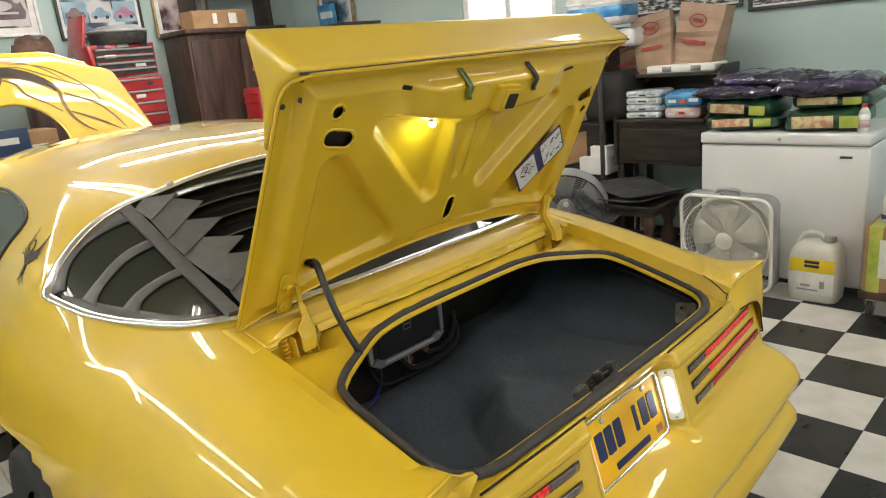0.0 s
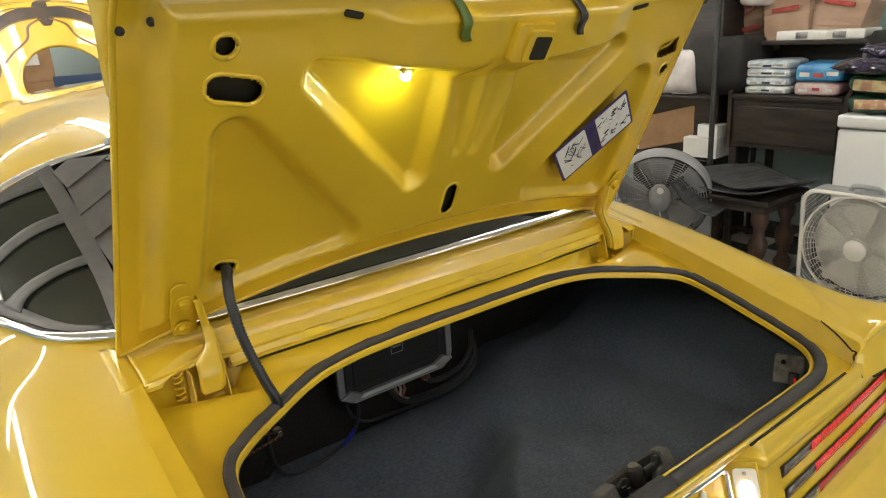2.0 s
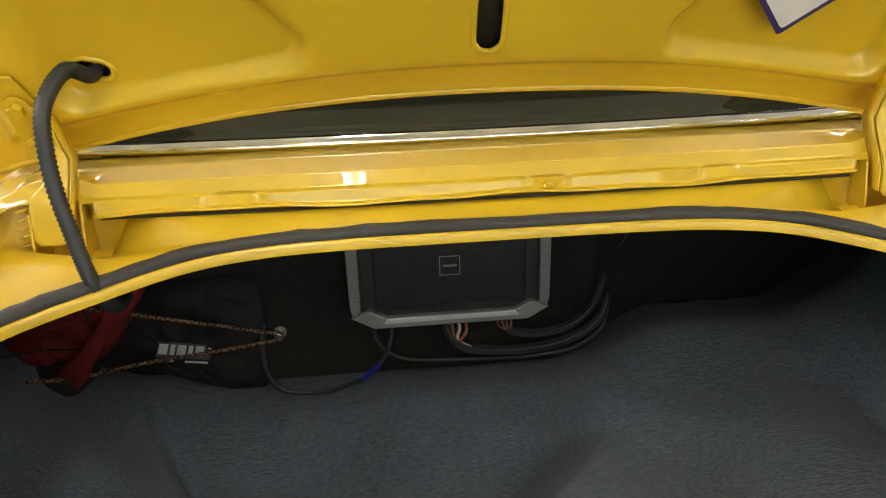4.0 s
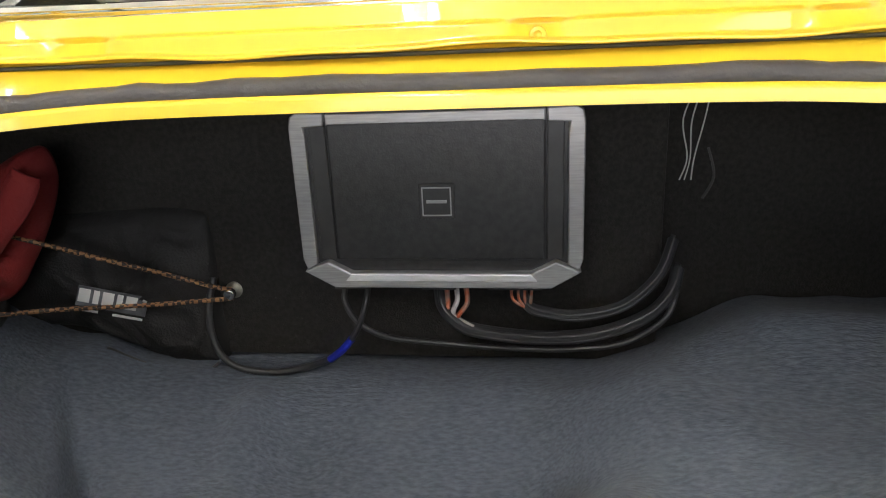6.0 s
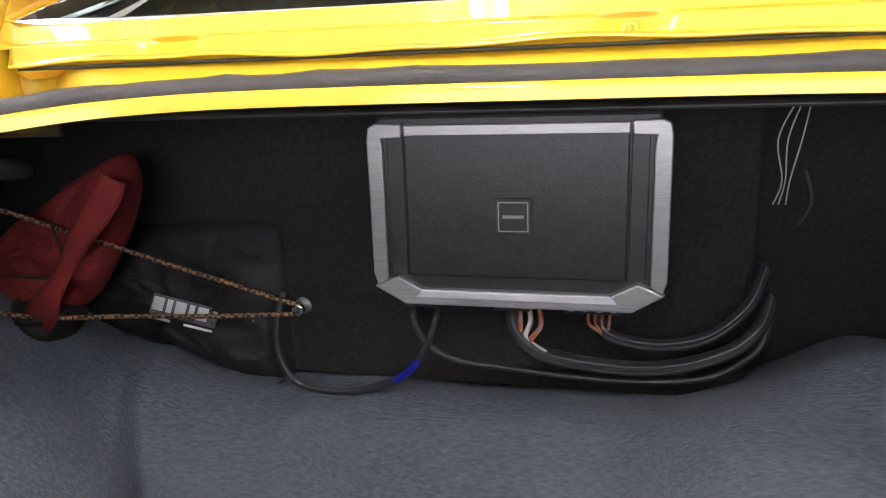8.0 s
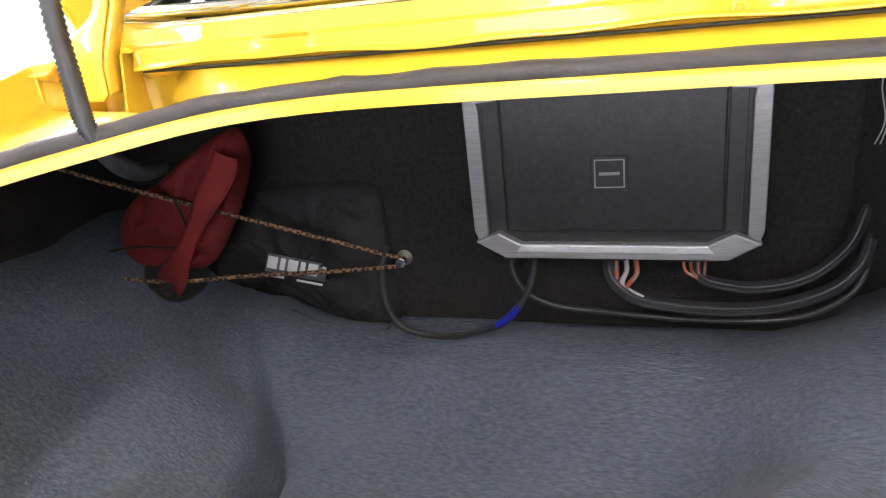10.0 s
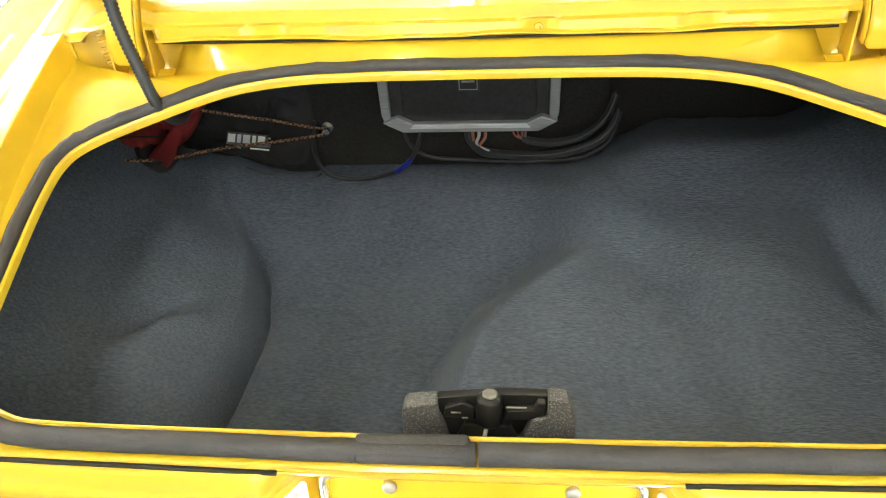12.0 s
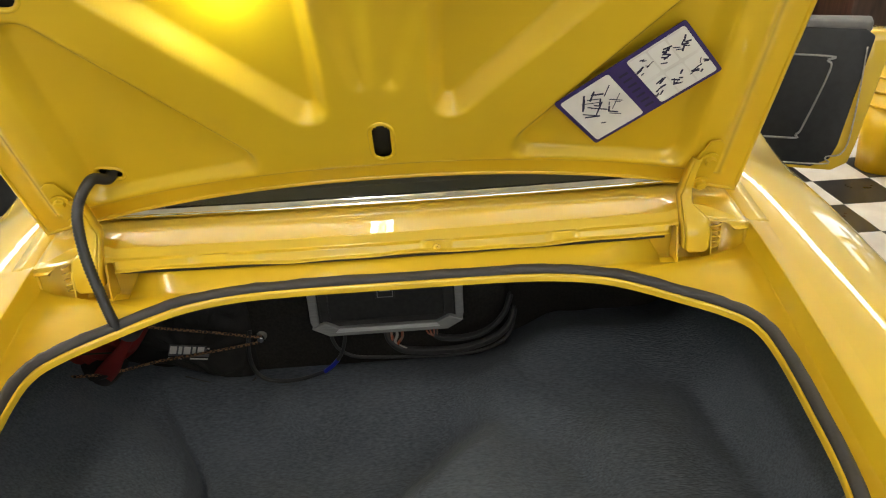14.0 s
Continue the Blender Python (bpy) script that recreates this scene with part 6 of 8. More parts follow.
# ---- things along the east wall ----
M_FREEZER = vary(principled("white_enamel", (0.74, 0.74, 0.73), 0.3, 0, Coat_Weight=0.3), (0.70, 0.70, 0.69), (0.77, 0.77, 0.76), 2.5, bump=0.02, bump_scale=60)
M_FAN = vary(principled("ivory_plastic", (0.70, 0.66, 0.58), 0.4), (0.72, 0.68, 0.60), (0.80, 0.77, 0.70), 6)
M_FANGREY = vary(principled("grey_plastic", (0.30, 0.30, 0.30), 0.45), (0.26, 0.26, 0.26), (0.35, 0.35, 0.35), 8)
M_DKWOOD = vary(principled("espresso_wood", (0.02, 0.014, 0.012), 0.4), (0.012, 0.009, 0.008), (0.04, 0.028, 0.022), 5, stretch=(1, 1, 9), bump=0.05)
M_BRWOOD = vary(principled("walnut_wood", (0.06, 0.03, 0.02), 0.45), (0.035, 0.016, 0.011), (0.085, 0.042, 0.028), 4, stretch=(6, 6, 0.7), bump=0.06)
M_KRAFT = vary(principled("kraft_paper", (0.36, 0.22, 0.13), 0.8), (0.33, 0.215, 0.145), (0.43, 0.295, 0.21), 7, bump=0.35, bump_scale=18)
M_CARTON = vary(principled("brown_cardboard", (0.35, 0.20, 0.10), 0.85), (0.31, 0.175, 0.085), (0.39, 0.235, 0.125), 9, bump=0.05, bump_scale=60)
M_PRINT = vary(principled("red_print", (0.4, 0.05, 0.04), 0.7), (0.32, 0.04, 0.035), (0.45, 0.08, 0.06), 20)
M_PURFILM = vary(principled("purple_film_bag", (0.06, 0.03, 0.14), 0.16, 0, Coat_Weight=1.0), (0.010, 0.008, 0.022), (0.045, 0.030, 0.095), 7, bump=0.7, bump_scale=34)
M_GREENFILM = vary(principled("dark_green_film_bag", (0.01, 0.05, 0.025), 0.3, 0, Coat_Weight=0.4), (0.008, 0.035, 0.018), (0.02, 0.09, 0.045), 9, bump=0.4, bump_scale=22)
M_FOODPIC = vary(principled("food_picture_print", (0.5, 0.35, 0.12), 0.4), (0.50, 0.26, 0.17), (0.66, 0.56, 0.30), 22, lo=0.42, hi=0.56)
M_LIME = vary(principled("lime_print", (0.45, 0.5, 0.08), 0.4), (0.3, 0.4, 0.05), (0.55, 0.55, 0.12), 12)
M_WIPES = vary(principled("pale_film_pack", (0.55, 0.62, 0.68), 0.3, 0, Coat_Weight=0.5), (0.30, 0.36, 0.42), (0.62, 0.66, 0.69), 22)
M_BLUEPACK = vary(principled("blue_film_pack", (0.02, 0.22, 0.5), 0.3, 0, Coat_Weight=0.5), (0.015, 0.16, 0.42), (0.1, 0.4, 0.65), 10)
M_PINKPACK = vary(principled("pink_film_pack", (0.6, 0.4, 0.38), 0.35), (0.5, 0.28, 0.28), (0.7, 0.6, 0.58), 16)
M_JUG = vary(principled("milky_plastic", (0.68, 0.66, 0.58), 0.35), (0.62, 0.60, 0.52), (0.73, 0.71, 0.64), 5)
M_YLABEL = principled("yellow_label", (0.75, 0.55, 0.02), 0.4)
M_FOIL = vary(principled("foil_insulation", (0.85, 0.85, 0.86), 0.3, 0.75), (0.75, 0.75, 0.75), (0.92, 0.92, 0.93), 30, bump=1.0, bump_scale=55)
M_BUCKET = vary(principled("yellow_bucket_plastic", (0.7, 0.42, 0.01), 0.35), (0.64, 0.37, 0.01), (0.74, 0.47, 0.012), 6)
M_FILM = vary(principled("white_plastic_film", (0.7, 0.68, 0.66), 0.25, 0, Coat_Weight=0.5), (0.55, 0.5, 0.5), (0.8, 0.79, 0.78), 7, bump=0.6, bump_scale=26)
M_MAT = vary(principled("grey_rubber_mat", (0.05, 0.05, 0.052), 0.55), (0.035, 0.035, 0.037), (0.07, 0.07, 0.072), 14)
M_TOOLRED = vary(principled("red_enamel", (0.42, 0.02, 0.025), 0.3, 0, Coat_Weight=0.4), (0.34, 0.014, 0.018), (0.47, 0.028, 0.03), 4)
M_GOLD = vary(principled("gilt_wood", (0.4, 0.28, 0.12), 0.4, 0.3), (0.3, 0.2, 0.08), (0.48, 0.35, 0.17), 12)
M_ORANGE = principled("orange_cord", (0.7, 0.12, 0.05), 0.5)
M_CAST = vary(principled("brown_resin", (0.12, 0.06, 0.04), 0.6), (0.07, 0.035, 0.025), (0.17, 0.09, 0.06), 12, bump=0.3)


def photo_material(name, a, b, c, scale, stretch=(1, 1, 1)):
    m = vary(principled(name, a, 0.35), a, b, scale, detail=10, lo=0.42, hi=0.58, stretch=stretch)
    cr = [n for n in m.node_tree.nodes if n.type == "VALTORGB"][0]
    e = cr.color_ramp.elements.new(0.5)
    e.color = (*c, 1)
    return m


M_PHOTO = photo_material("grey_city_photo", (0.02, 0.02, 0.02), (0.55, 0.55, 0.54), (0.12, 0.12, 0.12), 34, (1, 0.55, 1.9))
M_POSTER = photo_material("blue_car_poster", (0.03, 0.05, 0.08), (0.5, 0.55, 0.58), (0.16, 0.22, 0.3), 5)
M_POSTER2 = photo_material("mauve_car_poster", (0.06, 0.03, 0.035), (0.6, 0.52, 0.5), (0.35, 0.27, 0.28), 4)


def pillow(sx, sy, sz, seed, m=Matrix(), n=18, rough=0.10, power=0.35):
    """A soft filled bag: a rounded cushion with dents and a creased rim."""
    bm = bmesh.new()
    bmesh.ops.create_uvsphere(bm, u_segments=n * 2, v_segments=n, radius=1)
    for v in bm.verts:
        p = v.co
        f = lambda a: math.copysign(abs(a) ** power, a)
        q = Vector((f(p.x) * sx / 2, f(p.y) * sy / 2, math.copysign(abs(p.z) ** 0.7, p.z) * sz / 2))
        rim = (1 - abs(p.z)) ** 3
        k = noise.noise(Vector((q.x * 9, q.y * 9, seed + q.z * 7))) * rough * sz + noise.noise(Vector((q.x * 26, q.y * 26, seed))) * rough * sz * 0.5
        q.z += k + 0.12 * sz * rim * math.sin(q.x * 30 + seed) * (abs(p.x) > 0.6)
        v.co = m @ q
    return bm


FX, FY0, FY1, FH = 2.94, -0.31, 0.62, 0.905
freezer = empty("chest_freezer", "white chest freezer standing against the wall", "freezer", at=(3.25, 0.155, 0))
local(part("body", bm_box(0.62, FY1 - FY0 - 0.01, 0.80, pose(3.255, (FY0 + FY1) / 2, 0.43), 0.012, 3), M_FREEZER, freezer))
local(part("lid", bm_box(0.66, FY1 - FY0, 0.065, pose(3.265, (FY0 + FY1) / 2, FH - 0.033), 0.014, 3), M_FREEZER, freezer))
local(part("gasket", bm_box(0.61, FY1 - FY0 - 0.02, 0.010, pose(3.26, (FY0 + FY1) / 2, 0.836)), M_FANGREY, freezer))
local(part("plinth", bm_box(0.58, FY1 - FY0 - 0.06, 0.05, pose(3.26, (FY0 + FY1) / 2, 0.025)), M_BLACK, freezer))
local(part("lock", bm_cyl(0.010, 0.012, pose(2.938, 0.155, FH - 0.035, 0, 90), 14, bevel=0.002), M_ZINC, freezer))
local(part("vent_slot", bm_box(0.006, 0.062, 0.012, pose(2.943, -0.19, 0.775), 0.002), M_SHADE_SEAM, freezer))
for x, y in ((3.0, -0.25), (3.0, 0.56), (3.5, -0.25), (3.5, 0.56)):
    local(part("foot", bm_cyl(0.02, 0.012, pose(x, y, 0.006), 12), M_BLACK, freezer))


def crinkled(sx, sy, sz, seed, m=Matrix()):
    """A film bag with flat sealed ends and sharp creases."""
    rows = []
    for i in range(33):
        v = -1 + 2 * i / 32
        row = []
        for k in range(48):
            a = 2 * math.pi * k / 48
            full = (1 - abs(v) ** 5) ** 0.6 + 0.06
            cx, cz = math.copysign(abs(math.cos(a)) ** 0.5, math.cos(a)), math.copysign(abs(math.sin(a)) ** 0.8, math.sin(a))
            x, y, z = cx * sx / 2 * (1 + 0.05 * math.sin(v * 5 + seed)), v * sy / 2 * (1 + 0.06 * math.sin(cx * 4 + seed)), cz * sz / 2 * full
            w = noise.noise(Vector((x * 9, y * 9, seed)))
            r1 = 0.5 - abs(noise.noise(Vector((x * 14 + w, y * 11 - w, seed + z * 9))))
            r2 = 0.5 - abs(noise.noise(Vector((x * 33 + 2 * w, y * 24, seed + 3 + z * 12))))
            z += (0.020 * (r1 - 0.3) + 0.011 * (r2 - 0.3) + 0.016 * w) * (0.5 + 0.5 * full) * (1 if cz > 0 else 0.35)
            row.append(m @ Vector((x + 0.012 * r2, y, z)))
        rows.append(row)
    bm = bm_grid(rows, close_u=True)
    bm.verts.ensure_lookup_table()
    for base in (0, 32 * 48):
        bm.faces.new([bm.verts[base + k] for k in range(48)])
    return gathered(bm)


def food_bag(kind, x, y, z, rz, seed, size=(0.40, 0.46, 0.10)):
    film = M_GREENFILM if kind == "green" else M_PURFILM
    m = pose(x, y, z + size[2] / 2, random.Random(seed).uniform(-3, 3), random.Random(seed + 1).uniform(-3, 3), rz)
    ob = tagged(part("pet_food_bag", pillow(*size, seed, m, rough=0.22) if kind == "green" else crinkled(*size, seed, m), film, smooth=kind == "green"), ("dark green pet food bag with picture panel" if kind == "green" else "shiny purple film pet food bag") + " on the freezer", "bag", group="bags on the freezer")
    if kind == "green":
        part("picture_panel", bm_box(0.004, size[1] * 0.50, size[2] * 0.55, m @ Matrix.Translation((-size[0] / 2 - 0.008, 0.05, 0.005)), 0.0015), M_FOODPIC, ob)
        part("lime_panel", bm_box(0.004, size[1] * 0.22, size[2] * 0.55, m @ Matrix.Translation((-size[0] / 2 - 0.008, -0.13, 0.0)), 0.0015), M_LIME, ob)
    else:
        roll = m @ Matrix.Translation((-0.05, -size[1] / 2 - 0.012, 0.012))
        part("rolled_end", bm_cyl(0.020, size[0] * 0.62, roll @ pose(0, 0, 0, 0, 90, 0), 14, bevel=0.006), M_BLACK, ob, "dark rolled bag end")
    return ob


food_bag("green", 3.16, 0.40, FH, 2, 1, (0.40, 0.44, 0.085))
food_bag("green", 3.18, 0.42, FH + 0.085, -3, 2, (0.38, 0.42, 0.10))
food_bag("green", 3.17, -0.04, FH, 4, 3, (0.40, 0.42, 0.12))
food_bag("green", 3.24, -0.06, FH + 0.12, -4, 4, (0.36, 0.42, 0.075))
food_bag("purple", 3.13, 0.45, FH + 0.185, 6, 5, (0.40, 0.46, 0.075))
food_bag("purple", 3.20, 0.30, FH + 0.258, -12, 6, (0.38, 0.56, 0.075))
food_bag("purple", 3.17, -0.02, FH + 0.195, 10, 7, (0.40, 0.54, 0.105))
bottle = empty("spray_bottle", "small white plastic bottle with a red label on the freezer", "bottle", at=(3.02, -0.245, FH))
local(part("body", bm_cyl(0.030, 0.10, pose(3.02, -0.245, FH + 0.05), 20, bevel=0.008), M_WHITE, bottle))
local(part("neck", bm_cyl(0.028, 0.03, pose(3.02, -0.245, FH + 0.115), 20, r2=0.014), M_WHITE, bottle))
local(part("cap", bm_cyl(0.015, 0.022, pose(3.02, -0.245, FH + 0.140), 16, bevel=0.003), M_PRINT, bottle))
local(part("bottle_label", bm_cyl(0.0305, 0.04, pose(3.02, -0.245, FH + 0.045), 20), M_PINKPACK, bottle))

# box fan
fan = empty("box_fan", "ivory and grey box fan on the floor before the freezer", "fan", at=(2.80, 0.375, 0))
FM = pose(2.74, 0.355, 0.298, 0, -3, -2) @ Matrix(((0, 0, -1.04, 0), (-1.05, 0, 0, 0), (0, 1.075, 0, 0), (0, 0, 0, 1)))  # across, up, towards the room


def ring_pts(r, z, n=40, cx=0, cy=0):
    return [(cx + r * math.cos(2 * math.pi * k / n), cy + r * math.sin(2 * math.pi * k / n), z) for k in range(n)]


def fan_part(name, bm, mat, label=""):
    return local(part(name, bm, mat, fan, label))


shell = [[FM @ Vector((x, y, z)) for x, y in rounded(0.52 - ins, 0.53 - ins, 0.07, 6)] for z, ins in ((-0.055, 0.02), (-0.05, 0.0), (0.045, 0.0), (0.055, 0.012))]
fan_part("housing", bm_grid(shell, close_u=True), M_FANGREY, "grey fan housing")
fan_part("front_frame", bm_tube([FM @ Vector((x, y, 0.055)) for x, y in rounded(0.505, 0.515, 0.065, 6)], 0.011, 8, closed=True), M_FAN)
FC = Vector((0, 0.011, 0))
fan_part("grille_ring", bm_tube([FM @ (Vector(p) + FC) for p in ring_pts(0.243, 0.058, 56)], 0.0062, 8, closed=True), M_FAN)
for k in range(13):
    fan_part("grille_hoop", bm_tube([FM @ (Vector(p) + FC) for p in ring_pts(0.060 + 0.0142 * k, 0.062, 40)], 0.0015, 4, closed=True), M_FAN)
for k in range(48):
    a = 2 * math.pi * k / 48
    fan_part("grille_bar", bm_tube([FM @ (Vector((r * math.cos(a + w), r * math.sin(a + w), 0.061)) + FC) for r, w in ((0.042, 0.0), (0.11, 0.05), (0.18, 0.12), (0.242, 0.20))], 0.0016, 4), M_FAN)
for sx_, sy_ in ((1, 1), (-1, 1), (1, -1), (-1, -1)):
    for q in range(6):
        fan_part("corner_bar", bm_tube([FM @ Vector((sx_ * (0.120 + 0.022 * q), sy_ * 0.252, 0.056)), FM @ Vector((sx_ * 0.250, sy_ * (0.120 + 0.022 * q), 0.056))], 0.0014, 4), M_FAN)
fan_part("hub", bm_cyl(0.050, 0.012, FM @ Matrix.Translation((0, 0.011, 0.064)), 28, bevel=0.004), M_FAN)
for k in range(5):
    a = 2 * math.pi * k / 5
    rows = [[FM @ Vector((r * math.cos(a + t), r * math.sin(a + t), 0.03 * (0.5 - t / 0.9))) for t in (0, 0.3, 0.6, 0.9)] for r in (0.05, 0.10, 0.16, 0.215)]
    fan_part("blade", thicken(bm_grid(rows), 0.003), M_FAN)
fan_part("back_guard", bm_cyl(0.235, 0.004, FM @ Matrix.Translation((0, 0, -0.045)), 36), M_FAN)
fan_part("handle", bm_tube(smooth_path([FM @ Vector((-0.07, 0.26, 0)), FM @ Vector((-0.05, 0.285, 0)), FM @ Vector((0.05, 0.285, 0)), FM @ Vector((0.07, 0.26, 0))], 6), 0.012, 8), M_FANGREY)
fan_part("switch_knob", bm_cyl(0.014, 0.02, FM @ Matrix.Translation((-0.02, 0.270, 0.035)) @ pose(0, 0, 0, 90), 14, bevel=0.003), M_FANGREY)
for sx_ in (-0.19, 0.19):
    fan_part("foot", bm_box(0.05, 0.02, 0.12, FM @ Matrix.Translation((sx_, -0.268, 0)), 0.004), M_FANGREY)

# litter jug
jug = empty("litter_jug", "milky plastic jug with a yellow and white label on the floor", "jug", at=(2.80, -0.115, 0))
jrows = []
for z, w, d in ((0.0, 0.235, 0.165), (0.012, 0.255, 0.185), (0.10, 0.262, 0.19), (0.24, 0.258, 0.188), (0.29, 0.235, 0.175), (0.32, 0.20, 0.15), (0.335, 0.12, 0.10)):
    jrows.append([Vector((2.80 + y, -0.115 + x, z)) for x, y in rounded(w, d, 0.045, 5)])
jb = bm_grid(jrows, close_u=True)
jb.verts.ensure_lookup_table()
nn = len(jrows[0])
jb.faces.new([jb.verts[k] for k in range(nn)][::-1])
jb.faces.new([jb.verts[6 * nn + k] for k in range(nn)])
local(part("body", jb, M_JUG, jug))
local(part("cap", bm_cyl(0.032, 0.035, pose(2.80, -0.175, 0.352), 20, bevel=0.004), M_FANGREY, jug))
local(part("handle", bm_tube(smooth_path([(2.80, -0.16, 0.325), (2.80, -0.12, 0.372), (2.80, -0.05, 0.372), (2.80, -0.01, 0.318)], 8), 0.015, 8), M_JUG, jug))
local(part("label_top", bm_box(0.003, 0.225, 0.075, pose(2.7045, -0.115, 0.215), 0.001), M_YLABEL, jug, "yellow label band"))
local(part("label_low", bm_box(0.003, 0.225, 0.12, pose(2.7045, -0.115, 0.112), 0.001), M_PAPER, jug))
for k, (dy, dz, w, h) in enumerate(((0.0, 0.235, 0.075, 0.016), (0.0, 0.212, 0.075, 0.016), (0.03, 0.10, 0.05, 0.012), (-0.055, 0.11, 0.025, 0.04), (0.02, 0.075, 0.11, 0.008))):
    local(part("label_bar", bm_box(0.002, w, h, pose(2.7022, -0.115 + dy, dz), 0.0005), M_INK if k < 2 else M_FANGREY, jug))

# carton on a dolly by the freezer's end
dolly = empty("furniture_dolly", "low wooden dolly on black casters", "dolly", at=(2.80, -0.62, 0))
local(part("deck", bm_box(0.42, 0.50, 0.04, pose(2.80, -0.62, 0.13), 0.006), M_BRWOOD, dolly))
for dx in (-0.16, 0.16):
    for dy in (-0.2, 0.2):
        local(part("caster", bm_cyl(0.045, 0.03, pose(2.80 + dx, -0.62 + dy, 0.050, 90), 18, bevel=0.006), M_BLACK, dolly))
        local(part("caster_fork", bm_box(0.03, 0.045, 0.05, pose(2.80 + dx, -0.62 + dy, 0.088), 0.004), M_ZINC, dolly))
cartons = tagged(part("carton", bm_box(0.40, 0.48, 0.34, pose(2.80, -0.62, 0.322), 0.006), M_CARTON, smooth=False), "taped brown cardboard carton on the dolly", "carton")
part("tape", bm_box(0.404, 0.06, 0.344, pose(2.80, -0.43, 0.322), 0.002), M_LIME, cartons, smooth=False)
part("panel", bm_box(0.003, 0.34, 0.20, pose(2.599, -0.62, 0.33), 0.001), M_PAPER, cartons, smooth=False)
pk = tagged(part("tissue_pack", bm_box(0.26, 0.34, 0.16, pose(2.80, -0.60, 0.574), 0.02, 3), M_FILM), "white and purple tissue pack on the carton", "pack")
part("band", bm_box(0.264, 0.344, 0.03, pose(2.80, -0.60, 0.53), 0.01), M_PURPLE, pk)

# dark washstand with scrolled ends
before = set(bpy.data.objects)
ws = empty("washstand", "black-brown wooden washstand with scrolled side panels and a drawer", "cabinet", at=(2.90, 0.75, 0))


def ws_part(name, bm, mat=None, label=""):
    return local(part(name, bm, mat or M_DKWOOD, ws, label, smooth=False))


for y in (0.47, 1.05):
    prof = [(2.66, 0.74), (2.66, 1.03), (2.70, 1.06), (2.76, 1.16), (2.82, 1.26), (2.88, 1.31), (3.10, 1.31), (3.10, 0.74)]
    ws_part("side_panel", bm_prism(prof, 0.022, Matrix(((1, 0, 0, 0), (0, 0, 1, y - 0.011), (0, 1, 0, 0), (0, 0, 0, 1))), 0.003))
ws_part("drawer_case", bm_box(0.42, 0.556, 0.25, pose(2.885, 0.76, 0.875), 0.003))
ws_part("drawer_front", bm_box(0.016, 0.52, 0.19, pose(2.667, 0.76, 0.87), 0.005), None, "plain drawer front")
ws_part("worktop", bm_box(0.46, 0.556, 0.02, pose(2.88, 0.76, 1.012), 0.004))
ws_part("top_shelf", bm_box(0.26, 0.556, 0.02, pose(2.96, 0.76, 1.265), 0.003))
ws_part("back_panel", bm_box(0.012, 0.556, 0.50, pose(3.09, 0.76, 1.04), 0.002))
ws_part("drawer_lip", bm_box(0.014, 0.54, 0.012, pose(2.665, 0.76, 1.0), 0.003))
for x in (2.69, 3.07):
    for y in (0.49, 1.03):
        ws_part("leg", bm_cyl(0.022, 0.592, pose(x, y, 0.4495), 14, bevel=0.003))
ws_part("stretcher", bm_box(0.02, 0.52, 0.03, pose(2.69, 0.76, 0.30), 0.003))


def pack(x, y, z, sx, sy, sz, mat, label, cat="pack", group="", seed=1):
    return tagged(part("tissue_pack" if cat == "pack" else cat, pillow(sx, sy, sz, seed, pose(x, y, z + sz / 2), 12, 0.12, 0.25), mat), label, cat, group)


def film_pack(x, y, z, sx, sy, sz, mat, label, seed):
    """A flat soft pack, pinched at its ends, with printed bars on the side that faces the room."""
    ob = tagged(part("film_pack", pillow(sx, sy, sz, seed, pose(x, y, z + sz / 2), 14, 0.16, 0.16), mat), label, "pack", "packs on the washstand")
    rp = random.Random(seed)
    part("print_panel", bm_box(0.003, sy * 0.86, sz * 0.46, pose(x - sx / 2 + 0.002, y, z + sz * 0.42), 0.001), M_PAPER if mat is M_WIPES else mat, ob, smooth=False)
    for k in range(3):
        part("print_bar", bm_box(0.002, rp.uniform(0.03, 0.06), sz * 0.22, pose(x - sx / 2 - 0.0005, y + sy * (0.28 - 0.28 * k), z + sz * rp.uniform(0.35, 0.5)), 0.0005), (M_FANGREY, M_INK, M_FANGREY)[k] if mat is M_WIPES else M_PRINT if k == 1 else M_PAPER, ob, smooth=False)
    return ob


for n in range(4):
    film_pack(2.80, 0.885, 1.022 + 0.041 * n, 0.20, 0.235, 0.044, M_WIPES, "pale blue and white film pack of wipes on the washstand", n + 3)
film_pack(2.80, 0.635, 1.022, 0.20, 0.22, 0.066, M_PINKPACK, "pink and white film pack on the washstand", 9)
film_pack(2.80, 0.625, 1.086, 0.22, 0.23, 0.090, M_BLUEPACK, "blue film pack with a red flash on the washstand", 10)
for n, (y, w) in enumerate(((0.80, 0.26), (0.62, 0.22))):
    flat = tagged(part("flat_box", bm_box(0.20, w, 0.045, pose(2.95, y, 1.298, 0, 0, 4 * n - 2), 0.006), M_WHITE), "flat white carton on top of the washstand", "box")
    part("box_label", bm_box(0.002, 0.06, 0.03, pose(2.849, y, 1.298, 0, 0, 4 * n - 2)), M_FANGREY, flat)


